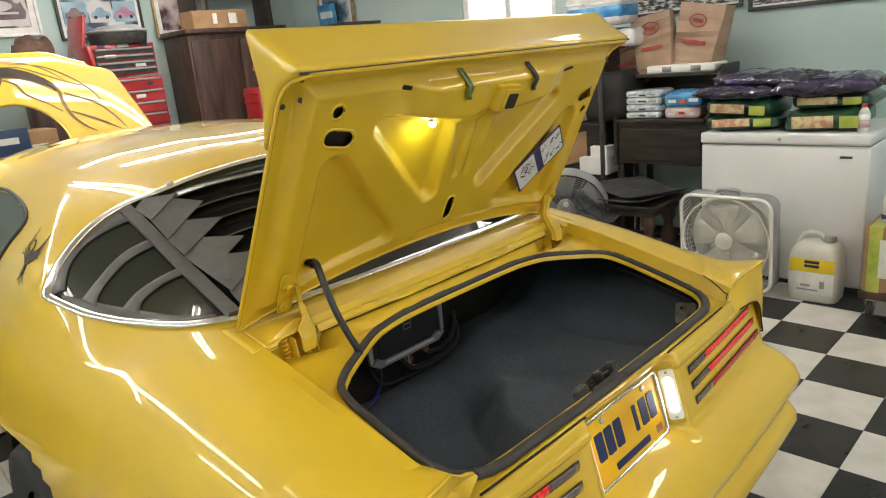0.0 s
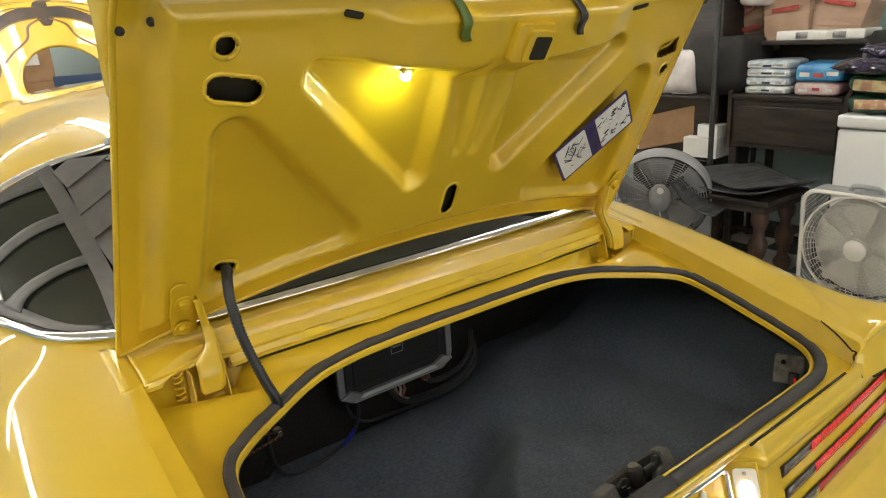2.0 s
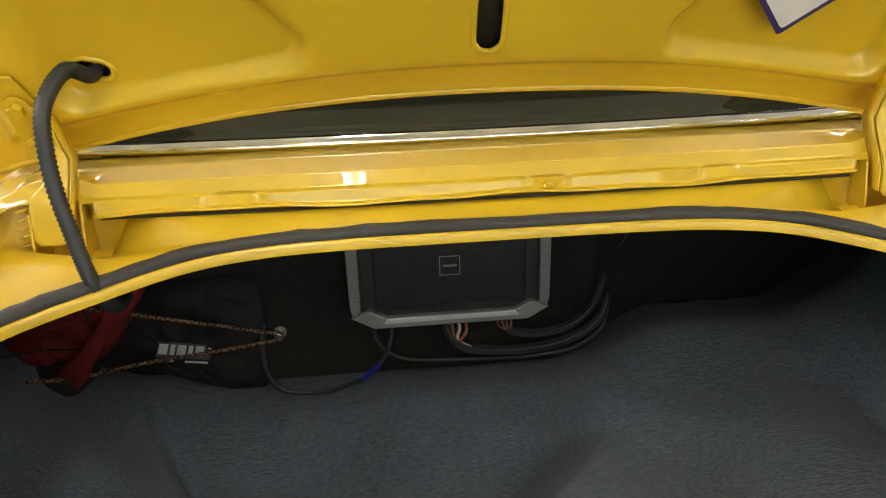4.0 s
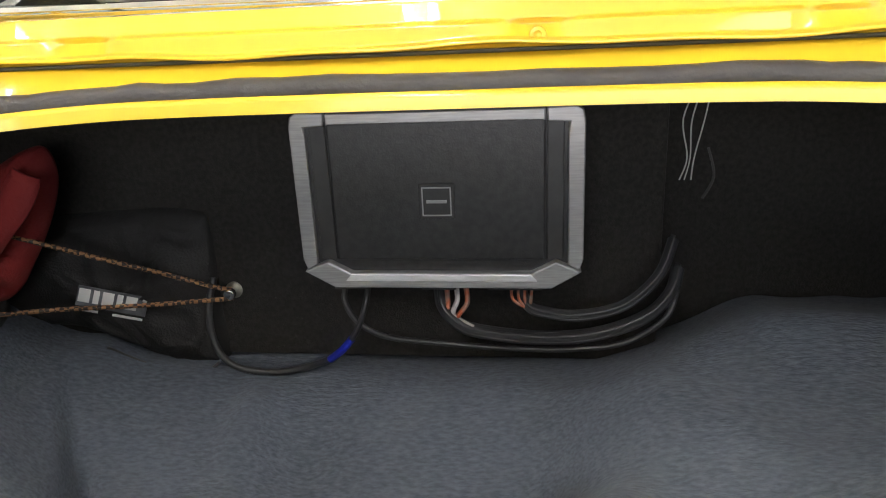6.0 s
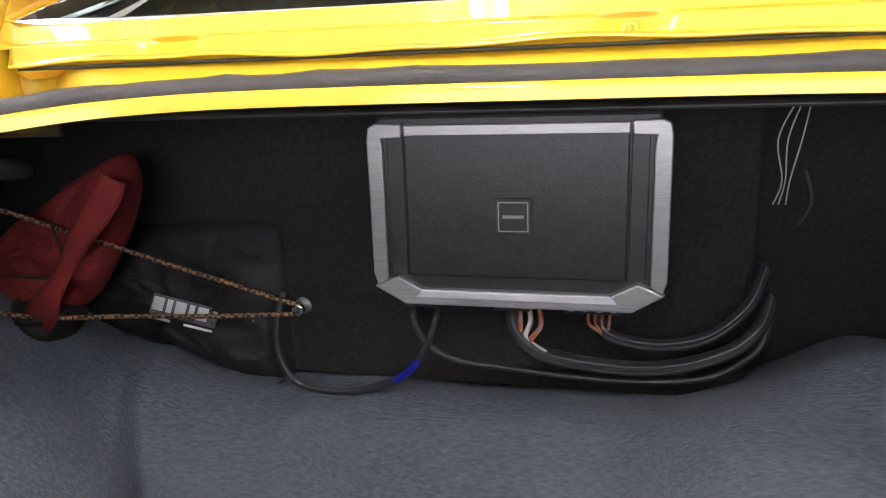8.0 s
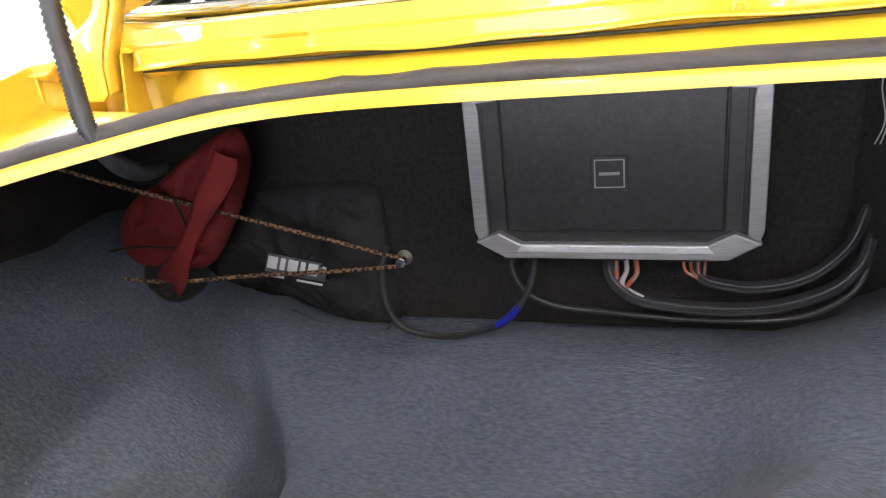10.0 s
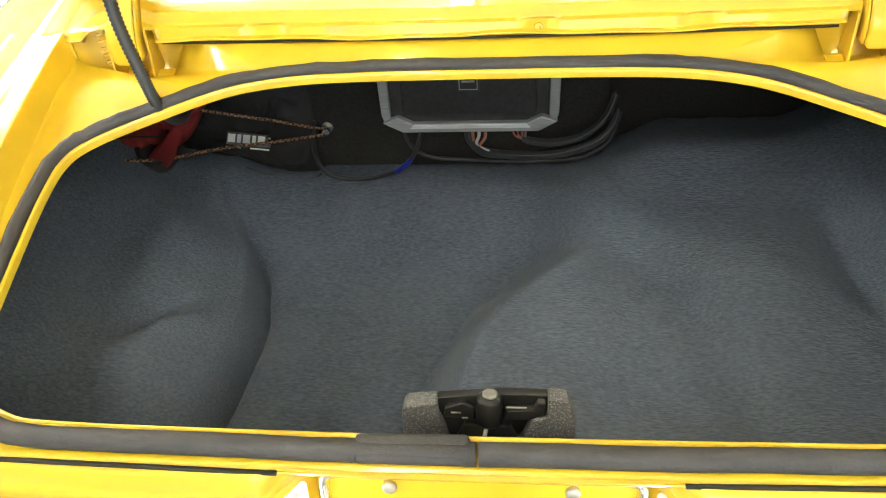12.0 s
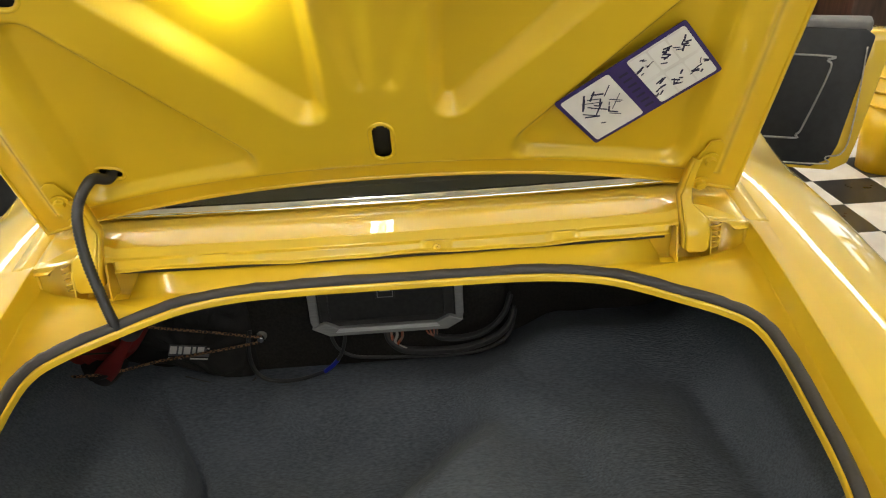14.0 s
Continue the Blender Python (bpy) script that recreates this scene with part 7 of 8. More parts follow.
def paper_bag(x, y, z, w, d, h, rz, lean, seed, tilt=0):
    m = pose(x, y, z, tilt, lean, rz)
    rows = []
    for k in range(12):
        t = k / 11
        sec = []
        for px, py in rounded(d * (1 - 0.35 * t), w * (1 + 0.14 * t), 0.006, 6):
            nx = noise.noise(Vector((px * 12, py * 12 + seed, t * 5))) * 0.030 + noise.noise(Vector((px * 30, py * 30 + seed, t * 11))) * 0.012
            sec.append(m @ Vector((px + nx, py + nx * 0.6, h * t + (0.012 * math.sin(py * 40 + seed) if k == 11 else 0))))
        rows.append(sec)
    bm = bm_grid(rows, close_u=True)
    bm.verts.ensure_lookup_table()
    bm.faces.new([bm.verts[k] for k in range(len(rows[0]))][::-1])
    bmesh.ops.recalc_face_normals(bm, faces=bm.faces[:])
    ob = tagged(part("paper_bag", bm, M_KRAFT, smooth=False), "brown kraft paper grocery bag with faded red print", "bag", group="grocery bags")
    f = -d / 2 - 0.006
    part("print_oval", bm_tube([m @ Vector((f + 0.012 * 0.8, 0.055 * math.cos(a), h * 0.76 + 0.036 * math.sin(a))) for a in [2 * math.pi * q / 24 for q in range(24)]], 0.0035, 5, closed=True), M_PRINT, ob)
    part("print_bar", bm_box(0.003, 0.07, 0.02, m @ Matrix.Translation((f + 0.010, 0, h * 0.76)) @ pose(0, 0, 0, 8), 0.0005), M_PRINT, ob)
    part("print_bar", bm_box(0.003, w * 0.6, 0.022, m @ Matrix.Translation((f + 0.004, 0.0, h * 0.42)), 0.0005), M_PRINT, ob)
    return ob


paper_bag(2.99, 0.925, 1.278, 0.22, 0.14, 0.35, 8, 3, 1, -7)
paper_bag(3.03, 0.70, 1.285, 0.27, 0.15, 0.365, -8, 5, 2, 9)
paper_bag(3.02, 1.13, 1.20, 0.22, 0.15, 0.34, 12, -3, 3, -10)

# the washstand and its load stand a little further back and larger
grow = Matrix.Translation((-0.9, -1.0, 1.49)) @ Matrix.Scale(1.114, 4) @ Matrix.Translation((0.9, 1.0, -1.49))
for ob in sorted(set(bpy.data.objects) - before, key=lambda o: o.name):
    if ob.parent is None:
        ob.matrix_basis = grow @ ob.matrix_basis

# low table with turned legs; rubber mats lie on it
lt = empty("low_table", "dark low table with heavy turned legs", "table", at=(2.86, 1.08, 0))
local(part("tabletop", bm_box(0.44, 0.60, 0.03, pose(2.86, 1.08, 0.465), 0.008), M_DKWOOD, lt))
local(part("apron", bm_box(0.38, 0.54, 0.05, pose(2.86, 1.08, 0.427), 0.004), M_DKWOOD, lt))
turn_prof = [(0.0, 0.030), (0.03, 0.045), (0.07, 0.05), (0.10, 0.030), (0.14, 0.026), (0.20, 0.046), (0.26, 0.05), (0.30, 0.030), (0.34, 0.028), (0.38, 0.045), (0.42, 0.045), (0.452, 0.038)]
for x in (2.72, 3.00):
    for y in (0.86, 1.30):
        rows = [[Vector((x + r * math.cos(a), y + r * math.sin(a), z * 0.9)) for a in [2 * math.pi * k / 18 for k in range(18)]] for z, r in turn_prof]
        local(part("leg", gathered(bm_grid(rows, close_u=True)), M_BRWOOD, lt))


def floor_mat(x, y, z, sx, sy, rz, tilt, seed):
    m = pose(x, y, z, tilt, 0, rz)
    rows = []
    for i in range(33):
        u = i / 32 - 0.5
        row = []
        for j in range(41):
            v = j / 40 - 0.5
            rib = 0.004 if (abs(u) < 0.40 and abs(v) < 0.42 and j % 4 < 2) else 0.0
            rim = 0.010 * sstep(0.45, 0.485, max(abs(u), abs(v)))
            row.append(m @ Vector((u * sx, v * sy, rib + rim + 0.012 * noise.noise(Vector((u * 3, v * 3, seed))) + 0.03 * v * v * 4)))
        rows.append(row)
    return tagged(part("floor_mat", thicken(bm_grid(rows), 0.006), M_MAT), "ribbed black rubber car floor mat lying on the low table", "mat", group="floor mats")


floor_mat(2.84, 1.06, 0.492, 0.44, 0.58, -12, 0, 1)
floor_mat(2.88, 1.00, 0.518, 0.42, 0.50, -24, 2, 2)
floor_mat(2.60, 1.16, 0.452, 0.34, 0.30, 14, 34, 3)

# round floor fan
df = empty("floor_fan", "grey round floor fan tilted on its stand", "fan", at=(2.58, 1.40, 0))
DM = pose(2.56, 1.37, 0.44, 0, -12, 30) @ Matrix(((0, 0, -1, 0), (-1, 0, 0, 0), (0, 1, 0, 0), (0, 0, 0, 1)))


def df_part(name, bm, mat=None, label=""):
    return local(part(name, bm, mat or M_FANGREY, df, label))


df_part("rim", gathered(bm_grid([[DM @ Vector((r * math.cos(a), r * math.sin(a), z)) for a in [2 * math.pi * k / 48 for k in range(48)]] for r, z in ((0.266, 0.048), (0.274, 0.042), (0.278, -0.05), (0.266, -0.06), (0.264, 0.04))], close_u=True)))
for k in range(14):
    df_part("grille_hoop", bm_tube([DM @ Vector(p) for p in ring_pts(0.075 + 0.0135 * k, 0.055 - 0.0006 * k, 36)], 0.0020, 5, closed=True))
for k in range(24):
    a = 2 * math.pi * k / 24
    df_part("grille_bar", bm_tube([DM @ Vector((0.06 * math.cos(a), 0.06 * math.sin(a), 0.058)), DM @ Vector((0.258 * math.cos(a), 0.258 * math.sin(a), 0.047))], 0.0022, 5))
df_part("hub", gathered(bm_grid([[DM @ Vector((f * 0.062 * math.cos(a), f * 0.085 * math.sin(a) + 0.018, z)) for a in [2 * math.pi * k / 28 for k in range(28)]] for f, z in ((1.0, 0.055), (0.96, 0.075), (0.6, 0.082), (0.05, 0.082))], close_u=True)), M_FANGREY)
df_part("hub_vent", bm_cyl(0.032, 0.004, DM @ Matrix.Translation((0, -0.005, 0.084)), 24), M_FANGREY)
df_part("hub_button", bm_cyl(0.018, 0.012, DM @ Matrix.Translation((0.004, 0.072, 0.082)), 18, bevel=0.003), M_WHITE)
for k in range(5):
    a = 2 * math.pi * k / 5
    df_part("blade", thicken(bm_grid([[DM @ Vector((r * math.cos(a + t), r * math.sin(a + t), 0.03 * (0.5 - t))) for t in (0, 0.3, 0.6, 0.9)] for r in (0.05, 0.11, 0.18, 0.24)]), 0.003))
df_part("stand_panel", bm_box(0.03, 0.52, 0.40, pose(2.68, 1.42, 0.215, 0, 14, 30), 0.012))
df_part("base", bm_box(0.30, 0.50, 0.03, pose(2.60, 1.39, 0.015, 0, 0, 30), 0.008))
df_part("cord", bm_tube(smooth_path([DM @ Vector((0, -0.06, 0.075)), DM @ Vector((0.01, -0.14, 0.07)), DM @ Vector((-0.01, -0.24, 0.06)), (2.45, 1.30, 0.06), (2.43, 1.25, 0.008)], 8), 0.004, 6), M_WHITE)

# wire shelf and its load
before = set(bpy.data.objects)
wsf = empty("wire_shelf", "black wire shelving rack", "shelf", at=(2.85, 1.65, 0))
for x in (2.62, 3.06):
    for y in (1.12, 2.12):
        local(part("post", bm_cyl(0.014, 1.467, pose(x, y, 0.8865), 12, bevel=0.003), M_BLACK, wsf))
for z in (0.66, 1.0):
    for x in (2.62, 3.06):
        local(part("rail", bm_cyl(0.006, 1.0, pose(x, 1.62, z, 90), 8), M_BLACK, wsf))
    for k in range(24):
        local(part("wire", bm_cyl(0.0025, 0.44, pose(2.84, 1.14 + 0.0417 * k, z + 0.006, 0, 90), 6), M_BLACK, wsf))


def carton(x, y, z, sx, sy, sz, mat, label, rz=0, rx=0, cat="box"):
    return tagged(part("carton", bm_box(sx, sy, sz, pose(x, y, z + sz / 2, rx, 0, rz), 0.005), mat, smooth=False), label, cat)


tilted = carton(2.72, 1.47, 0.71, 0.02, 0.44, 0.19, M_CARTON, "flattened brown cardboard leaning on the wire shelf", 4, -14, "cardboard")
carton(2.74, 1.22, 0.668, 0.16, 0.20, 0.11, M_WHITE, "small white carton on the wire shelf", 3)
carton(2.74, 1.18, 0.778, 0.12, 0.13, 0.07, M_WHITE, "small white carton stacked on another", -6)
carton(2.80, 1.78, 0.668, 0.20, 0.28, 0.03, M_PAPER, "thin white box lying on the wire shelf", -5)
carton(2.80, 1.76, 0.698, 0.16, 0.17, 0.13, M_BLACK, "black plastic box on the wire shelf", 5)
for n, (x, y, z, a, b, c) in enumerate(((2.80, 1.75, 1.01, 0.34, 0.42, 0.20), (2.78, 1.42, 1.01, 0.30, 0.34, 0.24), (2.86, 1.60, 1.16, 0.30, 0.46, 0.20))):
    pack(x, y, z, a, b, c, M_FILM, "crumpled white plastic bag on the wire shelf", "plastic bag", seed=n + 20)
carton(2.72, 1.36, 1.01, 0.10, 0.12, 0.07, M_WHITE, "small white carton on the upper wire shelf", 8)
pack(2.82, 1.16, 1.01, 0.34, 0.34, 0.30, M_BAG, "black bin liner stuffed full on the wire shelf", "bag", seed=31)

for ob in sorted(set(bpy.data.objects) - before, key=lambda o: o.name):
    if ob.parent is None:
        ob.matrix_basis = grow @ ob.matrix_basis

# foil roll, bucket, pipe
frows_ = []
for k in range(15):
    t = k / 14
    z = 0.02 + 0.62 * t
    frows_.append([Vector((2.42 + 0.10 * math.cos(a) * (1 + 0.12 * noise.noise(Vector((a, z * 7, 1)))) + 0.06 * t, 1.86 + 0.20 * math.sin(a) + 0.05 * noise.noise(Vector((a * 2, z * 9, 4))) - 0.10 * t, z)) for a in [2 * math.pi * q / 30 for q in range(30)]])
fb = bm_grid(frows_, close_u=True)
fb.verts.ensure_lookup_table()
fb.faces.new([fb.verts[k] for k in range(14 * 30, 15 * 30)])
tagged(part("foil_roll", gathered(fb), M_FOIL), "crinkled silver foil insulation roll standing on the floor", "roll")
bucket = empty("bucket_stack", "yellow plastic buckets nested in a stack", "bucket", at=(2.55, 2.50, 0))
for k in range(4):
    local(part("bucket", bm_cyl(0.13, 0.36, pose(2.55, 2.50, 0.18 + 0.075 * k), 28, r2=0.152), M_BUCKET, bucket))
    local(part("bucket_rim", bm_tube(ring_pts(0.155, 0.36 + 0.075 * k, 30, 2.55, 2.50), 0.006, 6, closed=True), M_BUCKET, bucket))
local(part("sticker", bm_box(0.004, 0.07, 0.05, pose(2.418, 2.465, 0.22, 0, -4, 15), 0.001), M_BLUEPACK, bucket))
tagged(part("pipe", bm_cyl(0.035, 1.3, pose(2.60, 2.22, 0.65, 4, 5), 18), M_WHITE), "white plastic pipe leaning by the shelf", "pipe")

# towels on the wall side, pictures
towels = tagged(part("paper_towel_pack", bm_box(0.26, 0.44, 0.30, pose(3.30, 1.50, 1.75), 0.03, 3), M_FILM), "blue and white plastic pack of paper towels on a tall shelf", "pack")
part("blue_band", bm_box(0.264, 0.444, 0.12, pose(3.30, 1.50, 1.69), 0.03, 3), M_BLUEPACK, towels)
part("pale_band", bm_box(0.266, 0.446, 0.018, pose(3.30, 1.50, 1.748, 2), 0.006, 2), M_WIPES, towels)
lk = empty("locker", "narrow dark cabinet behind the washstand", "cabinet", at=(3.35, 1.72, 0))
local(part("body", bm_box(0.40, 0.62, 1.58, pose(3.35, 1.72, 0.79), 0.01), M_DKWOOD, lk))
local(part("cabinet_door", bm_box(0.016, 0.56, 1.44, pose(3.143, 1.72, 0.80), 0.006), M_DKWOOD, lk))
pack(3.32, 1.30, 1.45, 0.16, 0.16, 0.12, M_FILM, "crumpled white plastic bag behind the grocery bags", "plastic bag", seed=44)


def picture(name, x, y, z, w, h, axis, art, frame_mat, label, mat_w=0.0, fr=0.025):
    """A framed picture, on the wall that faces -x ('x') or -y ('y')."""
    basis = Matrix(((0, 0, -1, x), (-1, 0, 0, y), (0, 1, 0, z), (0, 0, 0, 1))) if axis == "x" else Matrix(((1, 0, 0, x), (0, 0, -1, y), (0, 1, 0, z), (0, 0, 0, 1)))
    ob = empty(name, label, "picture", at=(x, y, z))
    for cx, cy, a, b in ((0, h / 2 - fr / 2, w, fr), (0, -h / 2 + fr / 2, w, fr), (w / 2 - fr / 2, 0, fr, h - 2 * fr), (-w / 2 + fr / 2, 0, fr, h - 2 * fr)):
        local(part("frame_bar", bm_box(a, b, 0.03, basis @ Matrix.Translation((cx, cy, 0.014)), 0.004), frame_mat, ob, smooth=False))
    if mat_w:
        local(part("mat_board", bm_box(w - 2 * fr, h - 2 * fr, 0.006, basis @ Matrix.Translation((0, 0, 0.008))), M_PAPER, ob, smooth=False))
    local(part("print", bm_box(w - 2 * fr - 2 * mat_w, h - 2 * fr - 2 * mat_w, 0.004, basis @ Matrix.Translation((0, 0, 0.014))), art, ob, smooth=False))
    return ob


picture("city_picture", 3.895, 1.24, 1.96, 1.00, 0.64, "x", M_PHOTO, M_BLACK, "black framed grey aerial city photograph", 0.012)
picture("city_picture", 3.895, 0.20, 1.92, 1.00, 0.64, "x", M_PHOTO, M_BLACK, "black framed grey aerial city photograph", 0.012)

# ---- things along the north wall ----
picture("car_poster", 0.60, 5.99, 2.30, 0.98, 0.58, "y", M_POSTER2, M_PAPER, "white matted poster of a mauve vintage car", 0.05)
picture("car_poster", 1.64, 5.99, 2.30, 0.80, 0.70, "y", M_POSTER, M_BLACK, "black framed collage poster of blue cars", 0.03)
def art_piece(ob, x, z, y, pts, mat, name="printed_car"):
    return local(part(name, bm_prism(pts, 0.001, Matrix(((1, 0, 0, x), (0, 0, -1, y), (0, 1, 0, z), (0, 0, 0, 1)))), mat, ob, smooth=False))


M_MAUVE = vary(principled("mauve_print", (0.12, 0.08, 0.09), 0.5), (0.07, 0.045, 0.05), (0.2, 0.14, 0.15), 6)
M_PALE = vary(principled("pale_print", (0.5, 0.46, 0.46), 0.5), (0.42, 0.38, 0.38), (0.58, 0.54, 0.53), 5)
M_SKYB = vary(principled("sky_blue_print", (0.2, 0.32, 0.42), 0.5), (0.12, 0.22, 0.32), (0.35, 0.46, 0.54), 4)
M_PINK = vary(principled("pink_print", (0.4, 0.16, 0.25), 0.5), (0.3, 0.1, 0.18), (0.5, 0.25, 0.32), 6)
car_side = [(-0.5, -0.10), (-0.47, 0.02), (-0.28, 0.06), (-0.14, 0.17), (0.10, 0.18), (0.24, 0.07), (0.44, 0.03), (0.5, -0.08), (0.48, -0.13), (-0.46, -0.14)]
wheel_pts = [(math.cos(2 * math.pi * k / 16), math.sin(2 * math.pi * k / 16)) for k in range(16)]
first, second = [o for o in bpy.data.objects if o.name.startswith("car_poster") and o.parent is None][:2]
art_piece(first, 0.60, 2.30, 5.972, rounded(0.80, 0.40, 0.01, 2), M_PALE, "printed_ground")
art_piece(first, 0.60, 2.28, 5.970, [(x * 0.78, y * 1.25 + 0.04) for x, y in car_side], M_MAUVE)
art_piece(first, 0.74, 2.27, 5.968, [(x * 0.15, y * 0.05) for x, y in wheel_pts], M_PALE, "printed_grille")
for x in (0.42, 0.93):
    art_piece(first, x, 2.32, 5.968, [(p * 0.030, q * 0.030) for p, q in wheel_pts], M_PALE, "printed_lamp")
art_piece(first, 0.70, 2.21, 5.967, rounded(0.46, 0.02, 0.008, 2), M_PALE, "printed_bumper")
for k in range(6):
    cx, cz = 1.64 + (k % 3 - 1) * 0.235, 2.17 + 0.22 * (k // 3)
    art_piece(second, cx, cz + 0.03, 5.972, rounded(0.22, 0.19, 0.004, 2), M_SKYB if k % 2 == 0 else M_PALE, "printed_panel")
    art_piece(second, cx, cz + 0.02, 5.970, [(x * 0.19, y * 0.30) for x, y in car_side], (M_MAUVE, M_SKYB, M_PINK, M_SKYB, M_BLACK, M_PINK)[k])
    for dx in (-0.055, 0.055):
        art_piece(second, cx + dx, cz - 0.018, 5.969, [(p * 0.017, q * 0.017) for p, q in wheel_pts], M_BLACK, "printed_wheel")

picture("gilt_picture", 2.46, 5.97, 2.24, 0.62, 0.62, "y", M_POSTER2, M_GOLD, "gilt framed picture behind the wardrobe", 0.05)
picture("leaning_picture", 3.86, 5.15, 2.20, 0.60, 0.72, "x", M_POSTER, M_GOLD, "wood framed picture with small prints", 0.05)
chest = empty("tool_chest", "red steel tool chest with many drawers and an open lid", "tool chest", at=(1.55, 5.55, 0))


def drawers(x, z0, z1, w, n, ob, y, face=None):
    for k in range(n):
        h = (z1 - z0) / n
        zc = z0 + h * (k + 0.5)
        local(part("drawer", bm_box(w - 0.04, 0.02, h - 0.012, pose(x, y, zc), 0.003), face or M_TOOLRED, ob, smooth=False))
        local(part("pull", bm_box(w - 0.06, 0.022, 0.016, pose(x, y - 0.014, zc + h / 2 - 0.016), 0.004), M_SILVER, ob, smooth=False))


local(part("lower_cabinet", bm_box(0.66, 0.44, 0.98, pose(1.545, 5.62, 0.60), 0.01), M_TOOLRED, chest))
drawers(1.545, 0.16, 1.06, 0.66, 6, chest, 5.395)
local(part("middle_chest", bm_box(0.64, 0.40, 0.46, pose(1.545, 5.62, 1.34), 0.008), M_TOOLRED, chest))
drawers(1.545, 1.13, 1.56, 0.64, 4, chest, 5.415)
for k in range(4):
    local(part("chest_sticker", bm_box(0.05 + 0.02 * (k % 3), 0.003, 0.034, pose(1.40 + 0.11 * k, 5.403, 1.18 + 0.107 * k), 0.0005), M_BLACK if k % 2 else M_WHITE, chest, smooth=False))
local(part("top_chest", bm_box(0.58, 0.36, 0.28, pose(1.56, 5.62, 1.73), 0.008), M_TOOLRED, chest))
drawers(1.56, 1.60, 1.84, 0.58, 4, chest, 5.435, M_BLACK)
local(part("open_lid", bm_box(0.03, 0.36, 0.34, pose(1.24, 5.62, 1.96, 0, 12), 0.006), M_TOOLRED, chest))
local(part("side_door", bm_box(0.03, 0.34, 0.40, pose(1.22, 5.45, 1.66, 0, -8), 0.006), M_TOOLRED, chest))
for x in (1.26, 1.83):
    local(part("caster", bm_cyl(0.055, 0.04, pose(x, 5.50, 0.055, 0, 90), 16), M_BLACK, chest))
for k in range(7):
    local(part("chest_sticker", bm_box(0.10 if k % 2 else 0.07, 0.003, 0.028, pose(1.36 + 0.065 * k, 5.424, 1.855 - 0.09 * (k % 3)), 0.0005), M_WHITE if k % 2 else M_INK, chest, smooth=False))
tray = empty("drain_pan", "grey and black round oil drain pan on the tool chest", "pan", at=(1.60, 5.60, 1.87))
local(part("pan", bm_cyl(0.24, 0.10, pose(1.60, 5.60, 1.92), 32, r2=0.26, bevel=0.01), M_BLACK, tray))
local(part("pan_rim", bm_tube(ring_pts(0.255, 1.985, 36, 1.60, 5.60), 0.014, 8, closed=True), M_FANGREY, tray))
local(part("pan_bowl", bm_cyl(0.22, 0.05, pose(1.62, 5.60, 2.01), 30, r2=0.19, bevel=0.01), M_FANGREY, tray))

wr = empty("wardrobe", "tall dark walnut wardrobe", "wardrobe", at=(2.80, 5.70, 0))
local(part("body", bm_box(1.10, 0.52, 1.93, pose(2.76, 5.72, 0.965), 0.012), M_BRWOOD, wr))
for x in (2.49, 3.03):
    local(part("wardrobe_door", bm_box(0.52, 0.022, 1.72, pose(x, 5.45, 1.0), 0.008), M_BRWOOD, wr))
local(part("cornice", bm_box(1.18, 0.58, 0.05, pose(2.76, 5.70, 1.945), 0.012), M_BRWOOD, wr))
hutch = empty("hutch", "open dark shelf on the wardrobe with pale crockery", "shelf", at=(2.9, 5.75, 1.97))
for y in (2.42, 3.30):
    local(part("upright", bm_box(0.04, 0.30, 0.60, pose(y, 5.75, 2.27), 0.005), M_DKWOOD, hutch))
local(part("shelf_board", bm_box(0.90, 0.30, 0.03, pose(2.86, 5.75, 2.30), 0.005), M_DKWOOD, hutch))
for k in range(3):
    tagged(part("bowl", bm_cyl(0.05, 0.10, pose(2.72 + 0.18 * k, 5.62, 2.365), 20, r2=0.09), M_WHITE), "white china bowl on the dark shelf", "bowl", group="bowls")
bx = carton(2.58, 5.55, 1.97, 0.60, 0.26, 0.17, M_CARTON, "long brown carton with white labels on the wardrobe", 0, 0, "carton")
for dx in (-0.06, 0.14):
    part("carton_label", bm_box(0.09 if dx > 0 else 0.05, 0.002, 0.10, pose(2.58 + dx, 5.419, 2.06)), M_PAPER, bx, smooth=False)
rr = random.Random(8)
ec = bm_join(*[bm_tube(smooth_path([(2.93 + rr.uniform(-0.02, 0.04), 5.42, 1.94), (2.90 + 0.03 * q + rr.uniform(-0.05, 0.05), 5.40, 1.80), (2.85 + 0.035 * q, 5.40 - 0.01 * q, 1.56 + rr.uniform(-0.06, 0.12)), (2.98 + rr.uniform(-0.04, 0.06), 5.40, 1.72), (2.95, 5.42, 1.94)], 8), 0.007, 6) for q in range(6)])
tagged(part("extension_cord", ec, M_ORANGE), "orange extension cord hung in loops on the wardrobe", "cord")
jk = empty("red_creeper", "red steel service stand with shelves", "tool stand", at=(2.80, 5.10, 0))
for z in (0.30, 0.80, 1.22, 1.30):
    local(part("shelf_board", bm_box(0.42, 0.30, 0.03, pose(2.80, 5.10, z), 0.006), M_TOOLRED, jk))
for x in (2.61, 2.99):
    local(part("upright", bm_box(0.03, 0.28, 1.36, pose(x, 5.10, 0.68), 0.006), M_TOOLRED, jk))
ol = empty("outlet", "white wall socket with a black plug", "socket", at=(2.08, 5.99, 1.17))
local(part("cover_plate", bm_box(0.075, 0.008, 0.12, pose(2.10, 5.994, 1.17), 0.003), M_WHITE, ol))
local(part("plug", bm_box(0.03, 0.03, 0.03, pose(2.11, 5.975, 1.145), 0.005), M_BLACK, ol))

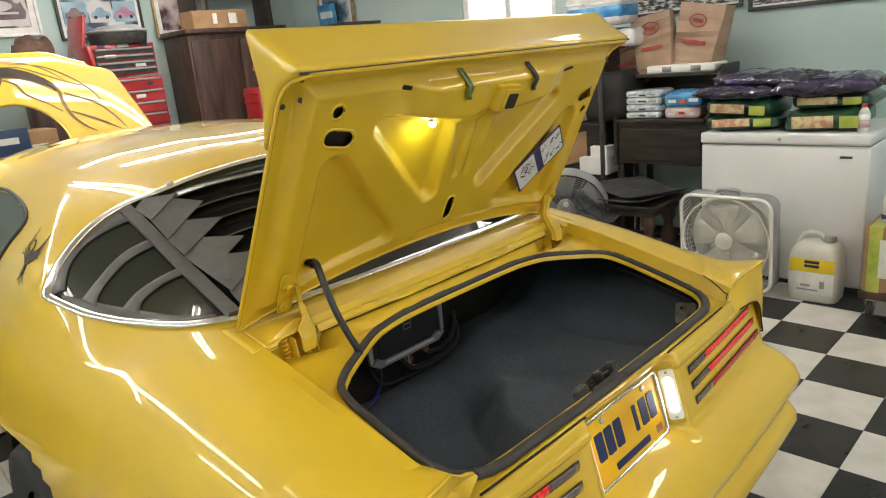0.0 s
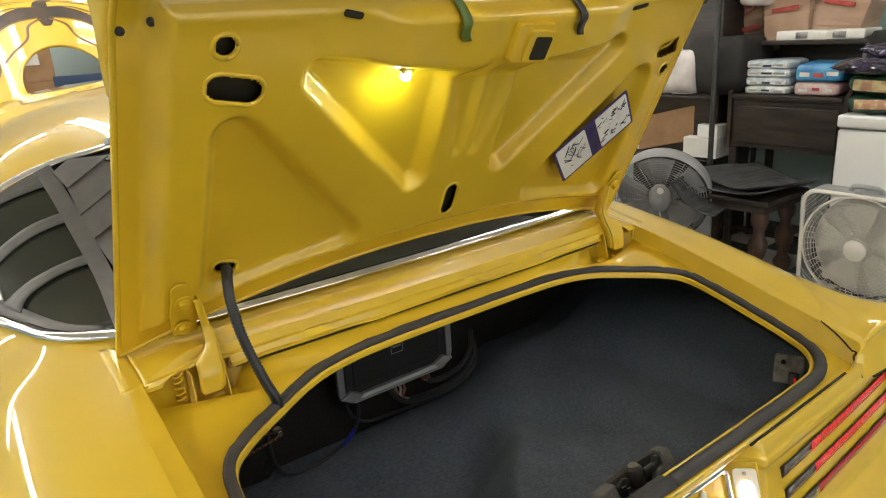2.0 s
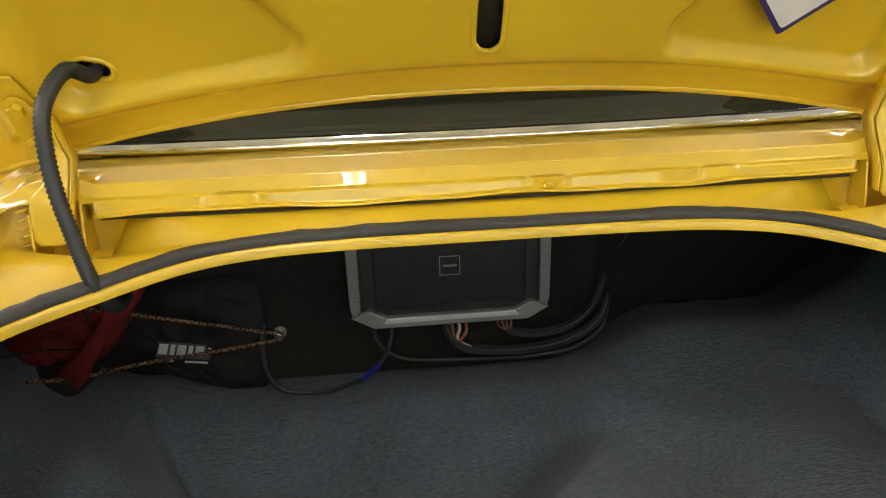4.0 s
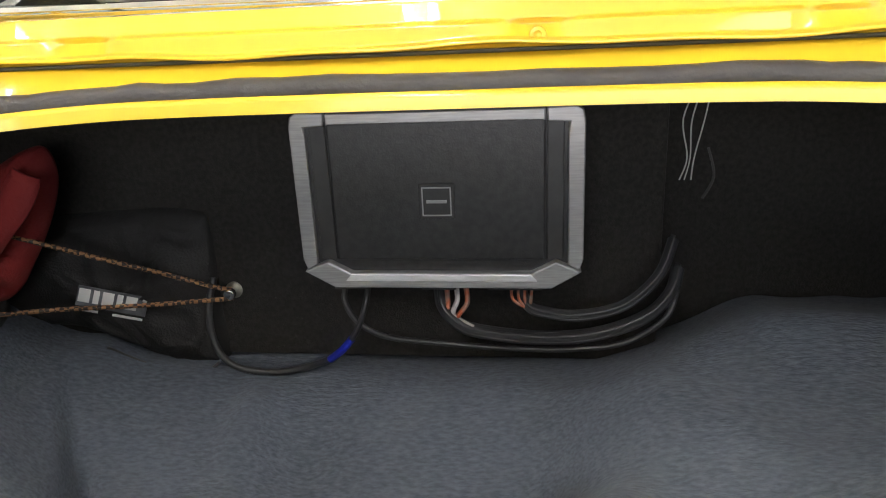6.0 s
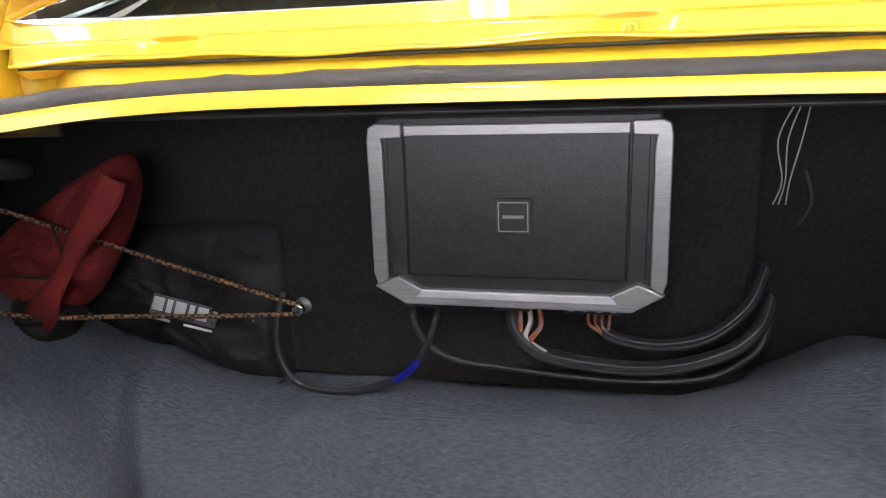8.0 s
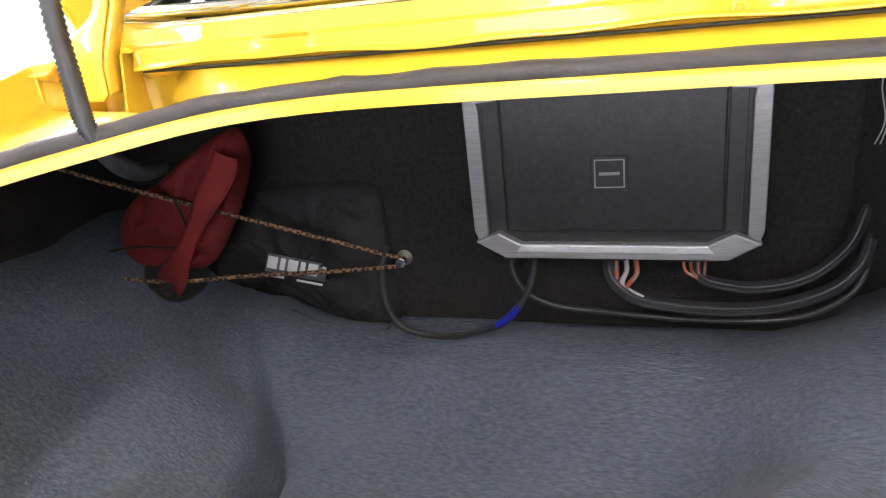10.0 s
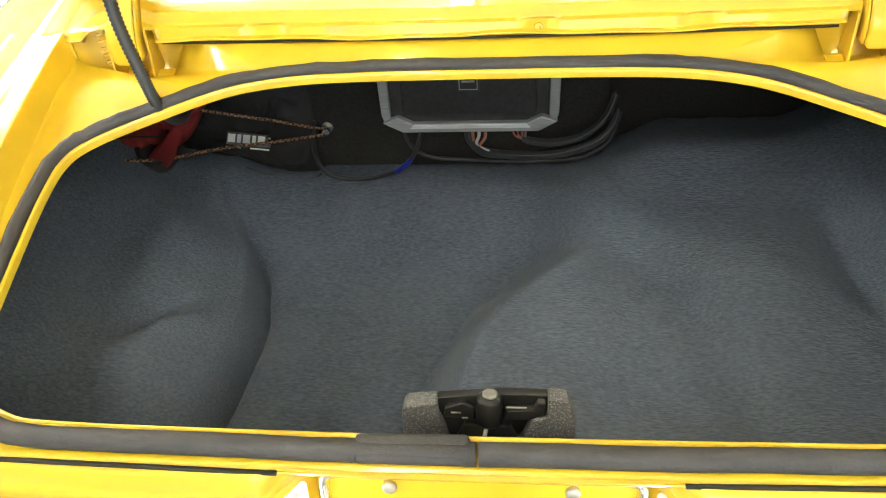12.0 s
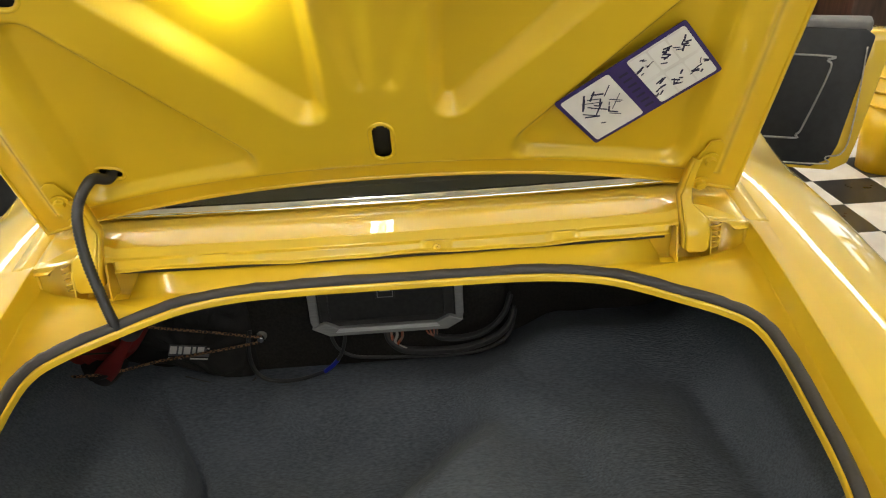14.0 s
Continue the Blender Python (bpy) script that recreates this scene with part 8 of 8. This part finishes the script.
# cartons and a blue sign seen through the hood's cutout
for n, (x, y, z, a, b, c) in enumerate(((0.05, 5.3, 0, 0.5, 0.45, 0.45), (0.05, 5.3, 0.45, 0.48, 0.42, 0.42), (0.02, 5.32, 0.87, 0.46, 0.40, 0.36), (0.0, 5.32, 1.23, 0.40, 0.38, 0.30), (0.56, 5.35, 0, 0.46, 0.45, 0.48), (0.55, 5.35, 0.48, 0.44, 0.42, 0.40), (0.56, 5.36, 0.88, 0.40, 0.40, 0.34))):
    c_ = carton(x, y, z, a, b, c, M_CARTON, "stacked brown shipping carton", 3 * (n % 3 - 1), 0, "carton")
    part("carton_label", bm_box(0.12, 0.003, 0.09, pose(x + 0.04, y - b / 2 - 0.012, z + c * 0.55)), M_PAPER, c_, smooth=False)
sign = tagged(part("sign", bm_box(0.34, 0.02, 0.20, pose(0.32, 5.00, 1.16), 0.004), principled("navy_sign", (0.02, 0.05, 0.12), 0.4)), "dark blue sign with a pale bar, standing before cartons", "sign")
part("sign_bar", bm_box(0.20, 0.003, 0.05, pose(0.31, 4.988, 1.17)), M_PAPER, sign, smooth=False)
carton(0.32, 5.0, 0, 0.40, 0.30, 1.055, M_CARTON, "tall brown carton under the sign", 0, 0, "carton")
s2 = tagged(part("sign", bm_box(0.02, 0.30, 0.24, pose(3.80, 5.25, 2.03, 0, -6), 0.004), M_BLUEPACK), "blue enamel sign with a white bar on a cabinet", "sign")
part("sign_bar", bm_box(0.003, 0.22, 0.07, pose(3.786, 5.25, 2.04, 0, -6)), M_PAPER, s2, smooth=False)
cb = empty("corner_cabinet", "dark cabinet in the room corner", "cabinet", at=(3.66, 5.2, 0))
local(part("body", bm_box(0.44, 1.30, 1.88, pose(3.66, 5.15, 0.94), 0.01), M_BRWOOD, cb))
local(part("top_board", bm_box(0.48, 1.34, 0.03, pose(3.65, 5.15, 1.895), 0.008), M_BRWOOD, cb))
tagged(part("resin_figure", gathered(pillow(0.34, 0.22, 0.22, 3, pose(0.86, 5.62, 1.86, 0, -14, 10), 12, 0.5, 0.7)), M_CAST), "brown cast figure on a shelf", "figure")
stand = tagged(part("plant_stand", bm_cyl(0.16, 1.76, pose(0.86, 5.62, 0.88), 24, bevel=0.01), M_BRWOOD), "round brown wooden pedestal by the wall", "pedestal")

# ---- floor tiles ----
T = 0.305
TX, TY, TROT = 2.071, -0.374, radians(-0.6)


def tile_mesh(mat):
    bm = bm_box(T - 0.0016, T - 0.0016, 0.006, Matrix.Translation((0, 0, -0.003)), 0.0008, 1)
    me = bpy.data.meshes.new("tile")
    bm.to_mesh(me)
    bm.free()
    me.materials.append(mat)
    return me


meshes = (tile_mesh(M_TW), tile_mesh(M_TB))
rest = ([], [])
for i in range(-22, 8):
    for j in range(-16, 22):
        gx, gy = (i + 0.5) * T, (j + 0.5) * T
        x, y = TX + gx * math.cos(TROT) - gy * math.sin(TROT), TY + gx * math.sin(TROT) + gy * math.cos(TROT)
        if not (X0 < x < X1 and Y0 < y < Y1):
            continue
        black = (i + j + 1) % 2
        if 0.4 < x < 3.4 and -1.8 < y < 4.4:
            ob = new("tile", meshes[black])
            ob.matrix_world = pose(x, y, 0, 0, 0, math.degrees(TROT))
            ob.parent = floor
        else:
            rest[black].append((x, y))
for black, mat in ((0, M_TW), (1, M_TB)):
    vs, fs = [], []
    h = T / 2 - 0.0008
    c, s = math.cos(TROT), math.sin(TROT)
    for x, y in rest[black]:
        n = len(vs)
        for z in (-0.003, 0.0):
            for dx, dy in ((-h, -h), (h, -h), (h, h), (-h, h)):
                vs.append((x + dx * c - dy * s, y + dx * s + dy * c, z))
        fs += [(n + 4, n + 5, n + 6, n + 7), (n, n + 1, n + 5, n + 4), (n + 1, n + 2, n + 6, n + 5), (n + 2, n + 3, n + 7, n + 6), (n + 3, n, n + 4, n + 7)]
    me = bpy.data.meshes.new("far_tiles")
    me.from_pydata(vs, [], fs)
    me.materials.append(mat)
    ob = new("far_tiles", me)
    ob.parent = floor
    tagged(ob, kind="stuff")
